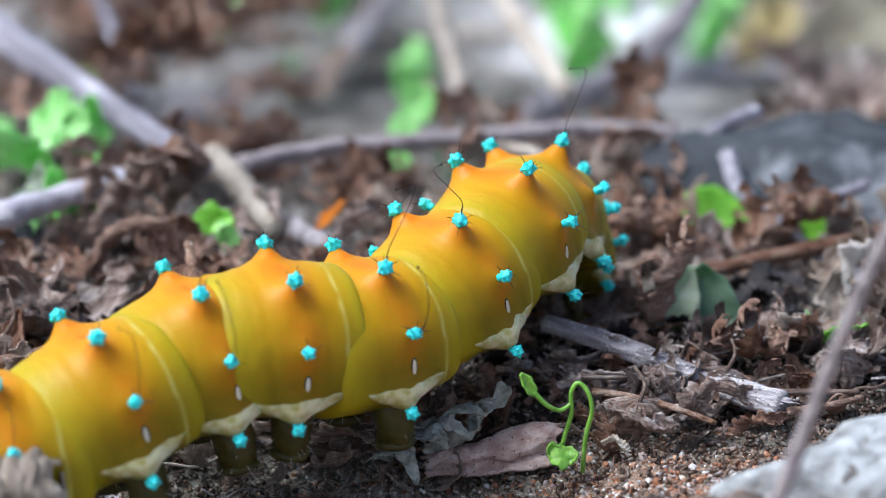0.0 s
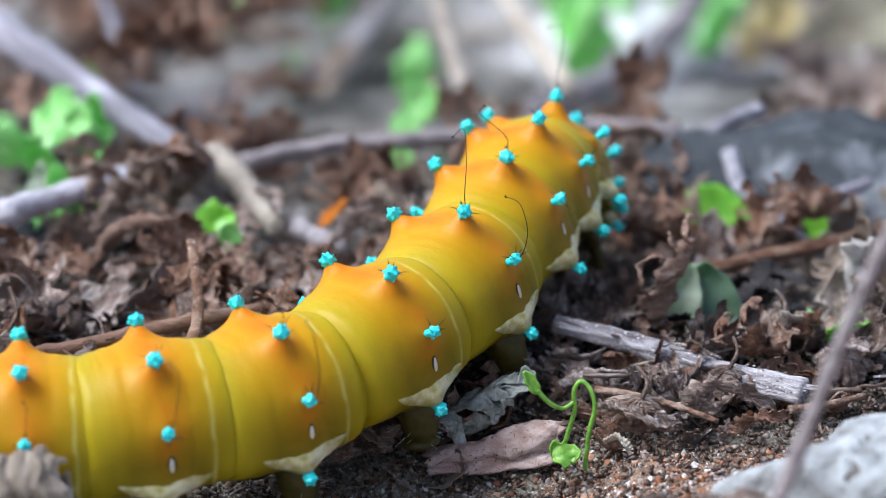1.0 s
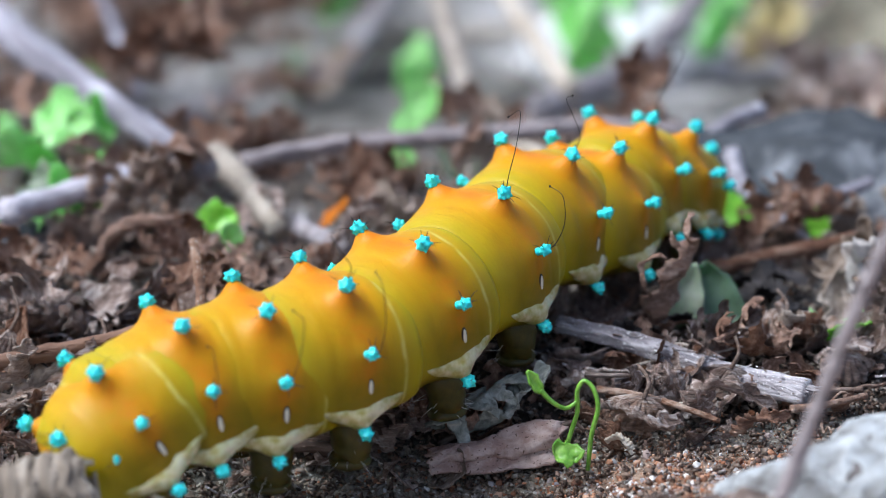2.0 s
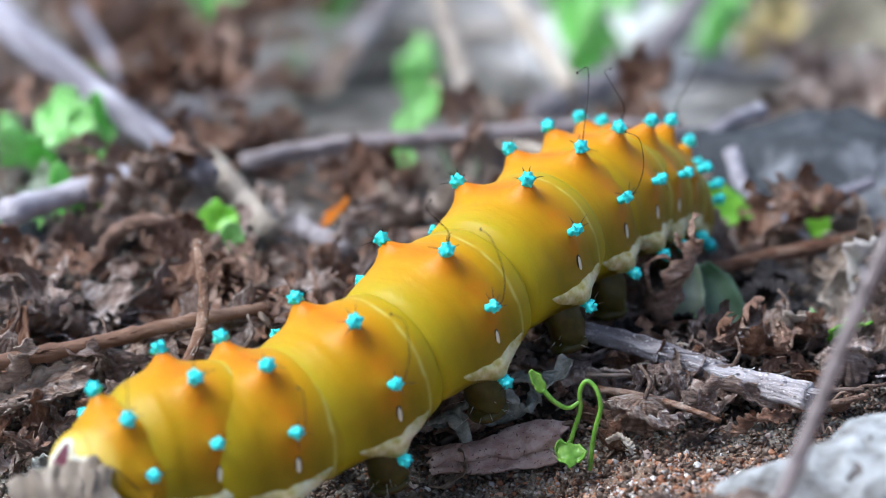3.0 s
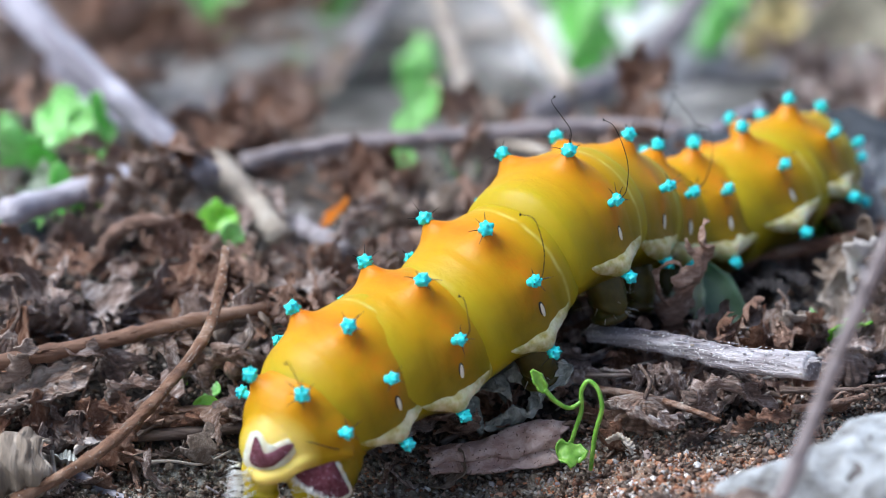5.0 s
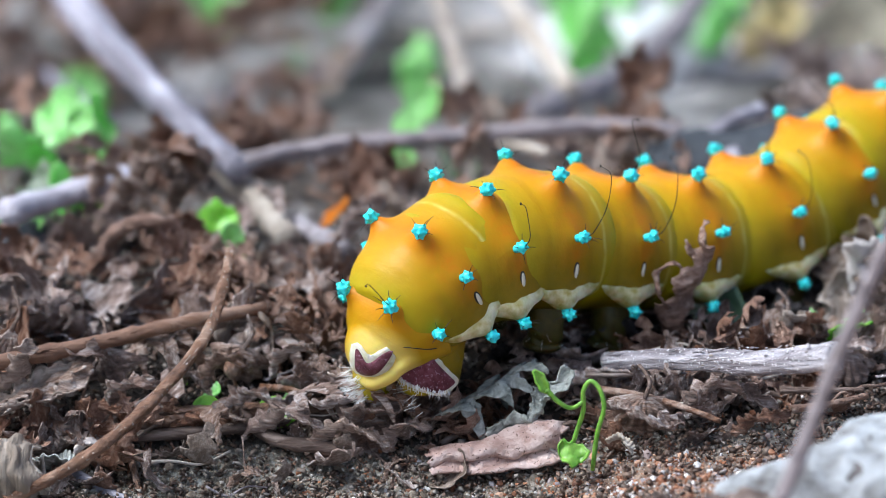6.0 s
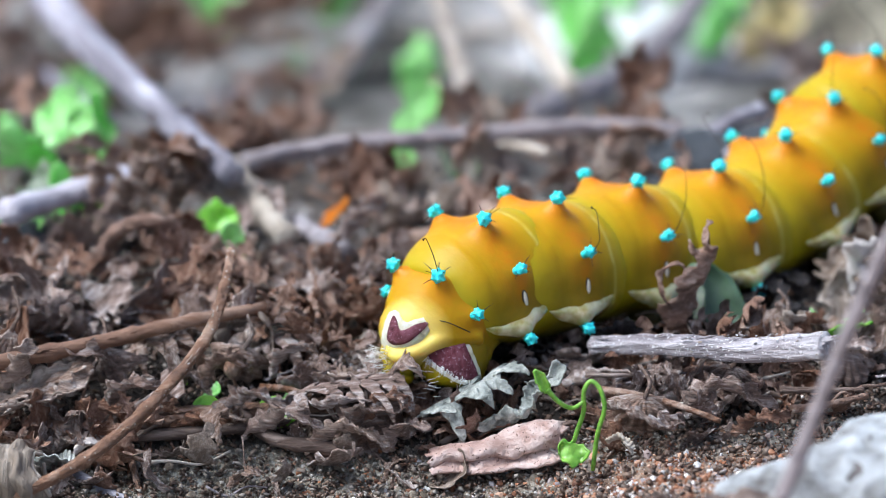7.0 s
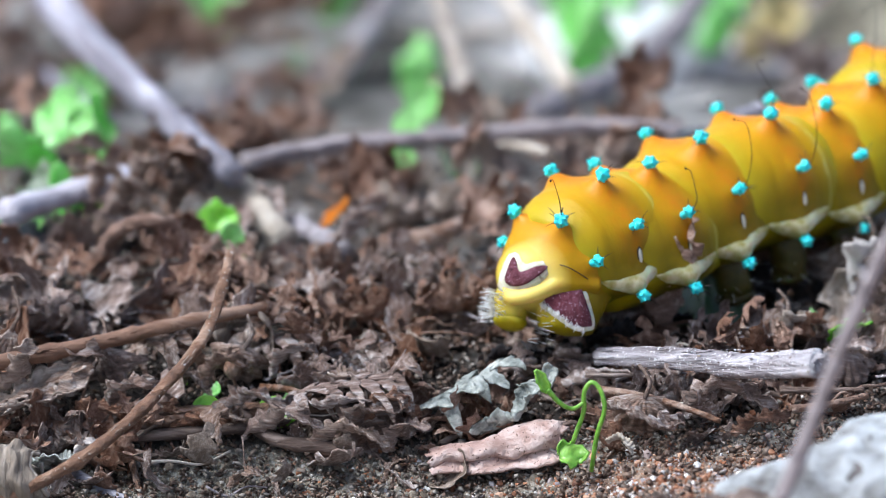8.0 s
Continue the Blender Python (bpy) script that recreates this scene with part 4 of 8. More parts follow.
    twig("dried_stick", [(8.3, 38.2, 2.9), (13.0, 16.9, 8.0), (16.6, 29.0, 2.0)], 0.7, 0.5, STRAW, "thin arching dry stalk", 40, 0.2, 0, 24, 8, category="stick")
    stalk = twig("dried_stick", [(-48.9, 104.0, -7.2), (-53.4, 118.0, -1.7), (-58.7, 130.0, 6.1)], 1.1, 1.0, WOOD_LILAC, "grey dry stalk rising from the litter", 41, 0.2, 0, 24, 8, category="stick")
    twig("brown_twig", [(32.0, -17.3, 3.0), (40.8, -14.3, 4.0), (49.4, -11.6, 4.9), (57.1, -6.0, 5.0)], 1.0, 0.9, DRY_RED, "reddish brown twig crossing the litter", 43, 0.2, 0, 24, 10)
    twig("brown_twig", [(-8.7, -5.9, 2.0), (-1.7, -7.5, 4.0), (4.7, 0.7, 4.0)], 1.4, 1.0, TWIG, "pale brown twig in the litter", 44, 0.25, 5, 24, 10)
    twig("arched_frond_rib", [(-41.8, -12.7, 0.9), (-40.8, -12.9, 5.0), (-37.1, -17.7, 8.9), (-32.7, -17.5, 9.0), (-31.1, -10.0, 2.9)], 0.95, 0.7, DRY_RED, "arched knobbly brown rib of a dead frond", 47, 0.5, 0, 44, 10, 9, category="frond")
    return stick, chunk, bent, log, stalk


STICK, CHUNK, BENT, LOG, STALK = fixed_things()


def stone(name, centre, radii, material, label, seed, flat=0.35):
    bm = bmesh.new()
    made = blob(bm, (0, 0, 0), radii, 4, flat, seed, 0.8)
    for v in made:
        v.co += v.co.normalized() * (1.3 * noise.noise(v.co * 0.25 + Vector((seed, 0, 0))) + 0.5 * noise.noise(v.co * 0.8))
    return tagged(put(link(name, bm, material), *centre), label, "stone")


stone("slate_stone", (52.7, 22.6, 0.3), (25, 16, 10), STONE_DARK, "bluish grey stone half sunk in the ground", 4)
stone("pale_stone", (43.8, -87.0, 4.6), (16.8, 7, 5.6), STONE_PALE, "bluish white rough stone with brown patches", 9, 0.3).rotation_euler = (0, -0.14, 0)
ribbon("curled_leaf", [(18.0, -93.0, 4.0), (23.8, -94.0, 4.9), (28.5, -95.0, 5.8), (32.7, -96.0, 4.6)], 2.2, 1.6, 33, TWIG_DARK, "dark curled dead leaf lying on sand", 0.3, 4, 0.7, 0.8)
ribbon("curled_leaf", [(29.3, -97.0, 5.2), (34.9, -98.0, 6.0), (40.7, -98.0, 5.6), (44.9, -98.0, 5.0)], 2.0, 1.2, 34, TWIG_DARK, "dark torn dead leaf against a stone", 0.3, 4, 0.7, 0.8)
stone("pale_stone", (35.0, 208.5, -28.0), (19, 13, 13), STONE_WHITE, "pale rounded stone on bare earth", 18, 0.3)
put(leaf("dead_leaf", OLIVE_LEAF, "large dull brown dead leaf on the ground", 24.0, 10.0, 0.8, 0.9, 2.0, 35, 0.1), 76.8, 197.4, -28.0, 10, -25, 60)
put(leaf("dead_leaf", DRY_PALE, "pale brown dead leaf on the ground", 17.0, 5.5, 0.8, 0.9, 2.0, 36, 0.1), -28.2, 178.1, -28.0, 20, -25, 20)
put(leaf("dead_leaf", OCHRE_LEAF, "ochre dead leaf on the ground", 17.6, 6.9, 0.8, 0.9, 2.2, 80, 0.3), 59.3, 209.6, -29.0, 24, -26, 11)
put(leaf("dead_leaf", OLIVE_LEAF, "olive-brown dead leaf on the ground", 15.1, 7.9, 0.7, 0.9, 2.2, 81, 0.3), 70.5, 228.3, -29.0, 9, -15, 84)
put(leaf("dead_leaf", OCHRE_LEAF, "ochre dead leaf on the ground", 24.2, 6.7, 1.2, 0.9, 2.2, 82, 0.3), 76.2, 209.6, -29.0, 6, -25, 156)
put(leaf("dead_leaf", DRY, "brown dead leaf on the ground", 20.8, 7.6, 1.2, 0.9, 2.2, 83, 0.3), 83.9, 233.1, -29.0, 2, -22, 106)
put(leaf("dead_leaf", OCHRE_LEAF, "yellowish dead leaf on the ground", 18.3, 5.1, 1.4, 0.9, 2.2, 84, 0.3), 59.1, 243.2, -29.0, 18, -23, 158)
put(leaf("dead_leaf", OLIVE_LEAF, "dull brown dead leaf on the ground", 22.9, 8.2, 0.9, 0.9, 2.2, 85, 0.3), 92.7, 253.3, -29.0, 32, -31, 168)
put(leaf("dead_leaf", DRY, "dark brown dead leaf on the ground", 24.7, 5.3, 0.6, 0.9, 2.2, 86, 0.3), 46.9, 209.6, -29.0, 8, -16, 78)
put(leaf("dead_leaf", DRY_PALE, "pale brown dead leaf on the ground", 21.9, 6.1, 1.0, 0.9, 2.2, 87, 0.3), 77.6, 258.8, -29.0, 15, -34, 105)
put(leaf("dead_leaf", OLIVE_LEAF, "olive-brown dead leaf on the ground", 21.4, 8.2, 1.2, 0.9, 2.2, 88, 0.3), 67.3, 253.3, -29.0, 37, -19, 178)
put(leaf("dead_leaf", DRY_RED, "reddish dead leaf on the ground", 22.4, 5.6, 1.4, 0.9, 2.2, 89, 0.3), 84.0, 200.5, -29.0, 38, -17, 102)
stone("brown_pebble", (-54.1, -2.9, 0.3), (6, 5, 4), STONE_DARK, "rounded dull stone in the litter", 15, 0.3)


# near leaves that are told apart
def arched_leaf():
    """A thick dead leaf arched like a roof tile, its near edge tucked under and then flared over the soil."""
    profile = catmull([(-2.7, -1.4, 0), (-2.2, 0.7, 0), (-0.6, 1.9, 0), (1.0, 1.7, 0), (2.1, 0.5, 0), (1.7, -0.5, 0), (2.6, -1.1, 0), (3.8, -1.5, 0)], 30)
    bm = bmesh.new()
    rows = []
    for i in range(73):
        u = i / 72
        k = 0.55 + 0.36 * sstep(0.0, 0.75, u) - 0.12 * sstep(0.9, 1.0, u)
        row = []
        for j, q in enumerate(profile):
            e = noise.noise(Vector((j * 0.35, 4.0, 2.0)))
            x = 14.6 * u + (0.9 * e if u in (0, 1) else 0) + 0.7 * e * (abs(u - 0.5) * 2) ** 6
            p = Vector((x, -q.x * k * (1 + 0.25 * noise.noise(Vector((u * 4, j * 0.1, 8))) * (j / 30)), q.y * k + 2.6 * u - 0.4))
            n = p * 0.42
            row.append(bm.verts.new(p + noise.noise_vector(n * 0.7) * 0.7 + noise.noise_vector(n * 2.0) * 0.24 + noise.noise_vector(n * 6) * 0.12))
        rows.append(row)
    for ra, rb in zip(rows, rows[1:]):
        for j in range(30):
            bm.faces.new((ra[j], ra[j + 1], rb[j + 1], rb[j]))
    ob = thicken(link("curled_leaf", bm, PINK_BARK), 0.3)
    bm = bmesh.new()
    tube(bm, [(14.2, 0.2, 3.2), (15.6, 0.6, 3.6), (17.0, 0.4, 2.6)], 0.32, 0.2, 12, 8, 0.3, 2)
    part("stalk", bm, TWIG_DARK, ob)
    return tagged(ob, "pinkish-brown curled dead leaf with dark specks", "leaf")


bark = put(arched_leaf(), -1.5, -55.6, -5.6, 8, 0, 3)


def comb_leaf(pts, width, lobes, seed, material, label, droop=0.8, sweep=1.3, tip_curl=0.0):
    """A dead pinnate leaf: a rib with narrow pointed lobes swept forward and drooping on both sides."""
    o = Vector(pts[0])
    line = catmull([Vector(p) - o for p in pts], 120)
    bm = bmesh.new()
    rnd = random.Random(seed)
    at_u = lambda u: line[min(120, max(0, round(u * 120)))]
    for side in (1, -1):
        for i in range(lobes):
            u0 = (i + 0.5 + 0.25 * side) / (lobes + 0.6)
            du = 1 / lobes
            d = (at_u(u0 + 0.05) - at_u(u0 - 0.05)).normalized()
            out = d.cross(Vector((0, 0, 1))).normalized() * side
            tilt = rnd.uniform(-0.5, 0.7)
            out = (out * math.cos(tilt) + Vector((0, 0, 1)) * math.sin(tilt)).normalized()
            ln = width * (0.35 + 0.75 * math.sin(math.pi * (0.1 + 0.8 * u0))) * rnd.uniform(0.75, 1.2)
            sag, fw = droop * rnd.uniform(0.3, 1.3), sweep * rnd.uniform(0.6, 1.3)
            grid = []
            for b in range(13):
                w = b / 12
                row = []
                for a in range(7):
                    v = a / 6 - 0.5
                    wide = du * (1.25 * (1 - w) ** 0.55 + 0.06) * (1 + 0.35 * math.sin(w * 17 + i) * (1 - w))
                    p = at_u(u0) + d * (v * wide * (line[120] - line[0]).length + fw * w ** 1.3 * ln * 0.5)
                    p += out * ln * (w - 0.25 * w * w) + Vector((0, 0, -sag * ln * w ** 2.2))
                    p += Vector((0, 0, 0.30 * ln * (0.25 - v * v) * (1 - w) + 0.10 * abs(v) * ln))
                    n = p * 0.7 + Vector((seed, 0, 0))
                    row.append(bm.verts.new(p + noise.noise_vector(n) * 0.22 + noise.noise_vector(n * 3) * 0.08))
                grid.append(row)
            for ra, rb in zip(grid, grid[1:]):
                for a in range(6):
                    bm.faces.new((ra[a], rb[a], rb[a + 1], ra[a + 1]) if side > 0 else (ra[a], ra[a + 1], rb[a + 1], rb[a]))
    ob = link("comb_leaf", bm, material)
    thicken(ob, 0.14)
    bm = bmesh.new()
    tube(bm, [Vector(p) - o for p in pts], 0.34, 0.16, 40, 8, 0.3, seed)
    part("rib", bm, material, ob)
    put(ob, *o)
    return tagged(ob, label, "leaf")


def fan_leaf(place, radius, spread, normal, up, ribs, bowl, seed, material, label):
    """A dead leaf drawn into a ribbed fan or hood: folds run from its stalk to a ragged edge."""
    bm = bmesh.new()
    n_a, n_r = ribs * 6, 14
    rows = []
    for i in range(n_r + 1):
        r = i / n_r
        row = []
        for j in range(n_a + 1):
            v = j / n_a
            w = (v - 0.5) * spread
            edge = 1 + 0.22 * noise.noise(Vector((v * ribs * 0.8, seed, 1))) + 0.10 * abs(math.sin(v * ribs * math.pi))
            th = bowl * r
            flat = math.sin(th) / bowl if bowl > 0.05 else r
            p = Vector((math.sin(w) * flat * edge, -math.cos(w) * flat * edge, -(1 - math.cos(th)) / max(bowl, 0.05))) * radius
            p.z += 0.085 * radius * r * abs(math.sin(v * ribs * math.pi))
            n = p * 0.5 + Vector((seed * 2, seed, 0))
            row.append(bm.verts.new(p + noise.noise_vector(n) * 0.14 * radius * r + noise.noise_vector(n * 3) * 0.05 * radius * r))
        rows.append(row)
    for ra, rb in zip(rows, rows[1:]):
        for j in range(n_a):
            bm.faces.new((ra[j], rb[j], rb[j + 1], ra[j + 1]))
    ob = link("fan_leaf", bm, material)
    thicken(ob, 0.15)
    bm = bmesh.new()
    tube(bm, [(0, -0.4, 0), (0.1 * radius, 0.35 * radius, 0.05 * radius), (-0.1 * radius, 0.8 * radius, -0.2 * radius)], 0.28, 0.18, 14, 7, 0.3, seed)
    part("stalk", bm, TWIG_DARK, ob)
    m = facing([q * MM for q in place], normal, up)
    ob.matrix_world = m
    return tagged(ob, label, "leaf")


comb_leaf([(-16.9, -50.2, -1.0), (-13.9, -50.8, 0.3), (-10.1, -50.8, 0.9), (-6.6, -51.2, 1.3), (-5.2, -50.6, 2.6), (-4.2, -50.4, 4.4)], 4.2, 9, 3, DRY, "long grey-brown dead leaf with drooping comb-like lobes", 1.0)
comb_leaf([(-50.6, -50.4, -2.0), (-45.0, -50.2, -0.4), (-42.0, -49.4, 0.9), (-38.9, -48.4, 3.0)], 3.0, 8, 5, DRY_TAN, "striated brown dead leaf with raised comb-like lobes", 0.5)
comb_leaf([(-36.5, -42.5, 1.2), (-32.5, -43.8, 3.2), (-29.6, -43.6, 4.8), (-27.2, -42.0, 5.6)], 3.0, 7, 8, DRY_TAN, "pale brown dead leaf with curled lobes", 0.9)
comb_leaf([(-21.8, -41.5, 1.2), (-19.0, -42.8, 2.9), (-15.8, -42.2, 3.6), (-12.6, -40.0, 3.0)], 3.2, 7, 11, DRY, "brown dead leaf with narrow curled lobes", 1.0)
comb_leaf([(24.0, -47.2, 1.0), (27.6, -48.6, 1.6), (31.4, -48.4, 1.4), (35.0, -47.0, 0.6)], 2.6, 7, 14, DRY_RED, "reddish brown dead leaf with drooping lobes", 1.1)
fan_leaf((-8.6, -52.6, -1.2), 5.6, 2.3, (0.1, -0.85, 0.5), (-0.2, 0.1, 1), 7, 0.9, 2.2, DRY, "fan-shaped ribbed brown dead leaf")
fan_leaf((21.6, -57.0, 2.0), 4.6, 3.4, (0.15, -0.8, 0.6), (0.1, 0.2, 1), 9, 1.5, 3.4, DRY_TAN, "hollow ribbed brown dead leaf")
fan_leaf((31.6, -50.4, 3.0), 4.6, 3.0, (-0.1, -0.75, 0.65), (0.2, 0.2, 1), 9, 1.4, 4.7, DRY, "domed ribbed brown dead leaf")
fan_leaf((38.6, -40.0, 5.0), 4.4, 3.2, (-0.2, -0.8, 0.55), (-0.2, 0.2, 1), 8, 1.5, 5.6, DRY_PALE, "grey-brown hood-shaped dead leaf behind a stick")
fan_leaf((-22.0, -44.6, 3.2), 4.4, 2.8, (0.2, -0.85, 0.4), (0.3, 0.1, 1), 7, 1.2, 6.3, DRY_TAN, "folded tan dead leaf")
fan_leaf((-37.6, -45.6, 3.4), 4.6, 2.6, (-0.3, -0.8, 0.5), (-0.2, 0.2, 1), 7, 1.2, 7.7, DRY, "arched brown dead leaf with ribs")
fan_leaf((-47.8, -44.8, 5.4), 5.6, 1.5, (0.2, -0.9, 0.3), (0.2, 0.1, 1), 6, 0.8, 8.1, DRY_TAN, "upright folded brown dead leaf")
fan_leaf((45.0, -46.0, 3.4), 4.2, 2.8, (0.1, -0.8, 0.6), (0.2, 0.2, 1), 8, 1.2, 9.4, DRY, "brown ribbed dead leaf in the litter")
twig("bent_strap", [(-23.3, -47.6, -0.6), (-22.6, -49.0, -1.9), (-21.0, -51.0, -3.6), (-18.4, -53.0, -4.6), (-14.4, -54.0, -5.0), (-11.0, -54.0, -5.4)], 0.5, 0.85, TWIG_DARK, "bent dark stalk with a pale broken tip", 51, 0.3, 4, 40, 10)
twig("sunken_twig", [(-46.0, -51.0, -4.6), (-34.0, -50.2, -3.6), (-24.0, -49.4, -3.0), (-12.0, -48.0, -2.8)], 1.25, 1.05, TWIG, "thick reddish-brown twig sunk in the litter", 52, 0.2, 0, 40, 12, 3, flakes=10)
twig("thin_twig", [(15.6, -50.4, 2.0), (19.6, -50.8, 2.0), (26.2, -49.8, 2.2)], 0.3, 0.2, TWIG_DARK, "fine dark stalk lying below a stick", 53, 0.2, 0, 24, 7)
bm = bmesh.new()
blob(bm, (0, 0, 0), (1.05, 1.0, 1.25), 3, 0.12, 3, 1.2)
tube(bm, [(0, 0, -0.9), (0.2, 0.2, -2.0), (0.8, 0.5, -3.0)], 0.22, 0.18, 8, 7)
tagged(put(link("seed_pod", bm, TWIG), -23.3, -45.6, 0.9), "round brown seed pod on a short stalk", "seed pod")
ribbon("pale_flake", [(17.6, -59.6, -2.4), (19.0, -60.0, -2.0), (20.2, -60.6, -3.4)], 1.3, 0.8, 61, STRAW, "pale fibrous leaf flake on sand", 0.2, 4, 1.0, 0.3)
ribbon("pale_leaf", [(-43.6, -58.4, -6.2), (-41.4, -58.8, -4.8), (-39.4, -58.6, -5.6)], 2.4, 0.8, 62, GREY_LEAF, "pale grey-green leaf lying on soil", 0.1, 3, 0.6, 0.3)
ribbon("white_leaf", [(-39.6, -57.6, -4.4), (-38.0, -57.4, -3.4), (-36.4, -56.8, -3.8)], 1.0, 1.4, 63, WHITE_LEAF, "small whitish crumpled leaf", 0.3, 3, 1.1, 0.4)
grey = comb_leaf([(-2.4, -52.4, -2.0), (1.0, -51.8, -0.4), (4.1, -51.2, 1.2), (7.9, -50.1, 3.4)], 3.6, 6, 9, GREY_LEAF, "grey-green crumpled dead leaf", 0.9, 1.6)
grey_b = ribbon("crumpled_leaf", [(4.1, -53.8, -2.6), (7.4, -53.6, -2.0), (9.9, -52.9, -0.3), (11.1, -52.7, 1.0), (12.8, -51.8, 3.7)], 1.9, 2.5, 12, GREY_LEAF, "small grey shrivelled leaf with a stalk", 0.45, 3, 1.3, 0.9)


def rolled_leaf():
    """A leaf rolled into a ribbed cone, open at its near end; its origin is at that end."""
    bm = bmesh.new()
    n, sides = 60, 40
    rows = []
    for i in range(n + 1):
        u = i / n
        x = -9.8 * u
        r = (3.2 - 0.7 * u) * (0.6 + 0.4 * min(1, u * 6) ** 0.5) * (1 + 0.07 * math.cos(u * 34))
        row = []
        for k in range(sides + 1):
            w = radians(20 + 330 * k / sides)
            q = r * (1 + 0.05 * noise.noise(Vector((x * 0.3, math.cos(w) * 2, math.sin(w) * 2))) + 0.0022 * k)
            p = Vector((x + 0.5 * noise.noise(Vector((w, 3.0, 0))) - 0.6 * math.sin(w), q * math.cos(w), q * math.sin(w) + 0.16 * x))
            row.append(bm.verts.new(p + noise.noise_vector(p * 0.45) * 0.7 + noise.noise_vector(p * 1.6) * 0.2))
        rows.append(row)
    for ra, rb in zip(rows, rows[1:]):
        for k in range(sides):
            bm.faces.new((ra[k], ra[k + 1], rb[k + 1], rb[k]))
    lip = [v.co.copy() for v in rows[0]][::4]
    ob = link("rolled_leaf", bm, GREY_BROWN)
    bm = bmesh.new()
    tube(bm, lip, 0.2, 0.2, 40, 8, 0.4, 3)
    part("dry_edge", bm, STRAW, ob, "pale dry edge of the roll")
    return tagged(thicken(ob, 0.25), "grey-brown rolled leaf with pale ribs", "leaf")


rolled = put(rolled_leaf(), -39.8, -82.0, 3.9)
flag = ribbon("upright_leaf", [(30.3, -14.0, -7.9), (29.7, -15.0, -4.5), (31.2, -16.0, -0.5), (32.6, -16.0, 3.1), (32.7, -15.0, 7.5)], 2.7, 0.6, 21, DRY_RED, "upright shrivelled dark brown leaf", 0.6, 4, 0.6, 0.8)
o_flag = flag.matrix_world.translation / MM
for name, pts, wd in (("side_lobe", [(31.5, -16.0, 1.0), (29.3, -17.0, 2.9), (27.7, -17.0, 1.7), (27.8, -17.0, -0.5), (29.2, -16.0, -2.7)], 0.55), ("tip_lobe", [(32.2, -16.0, 2.4), (31.1, -17.0, 4.2), (30.7, -17.0, 5.7)], 0.6)):
    thicken(part(name, ribbon_bm([Vector(p) - o_flag for p in pts], wd, 1.5, wd * 9, 0.4, 4, 1.2, 0.25, 30, 6), DRY_RED, flag))
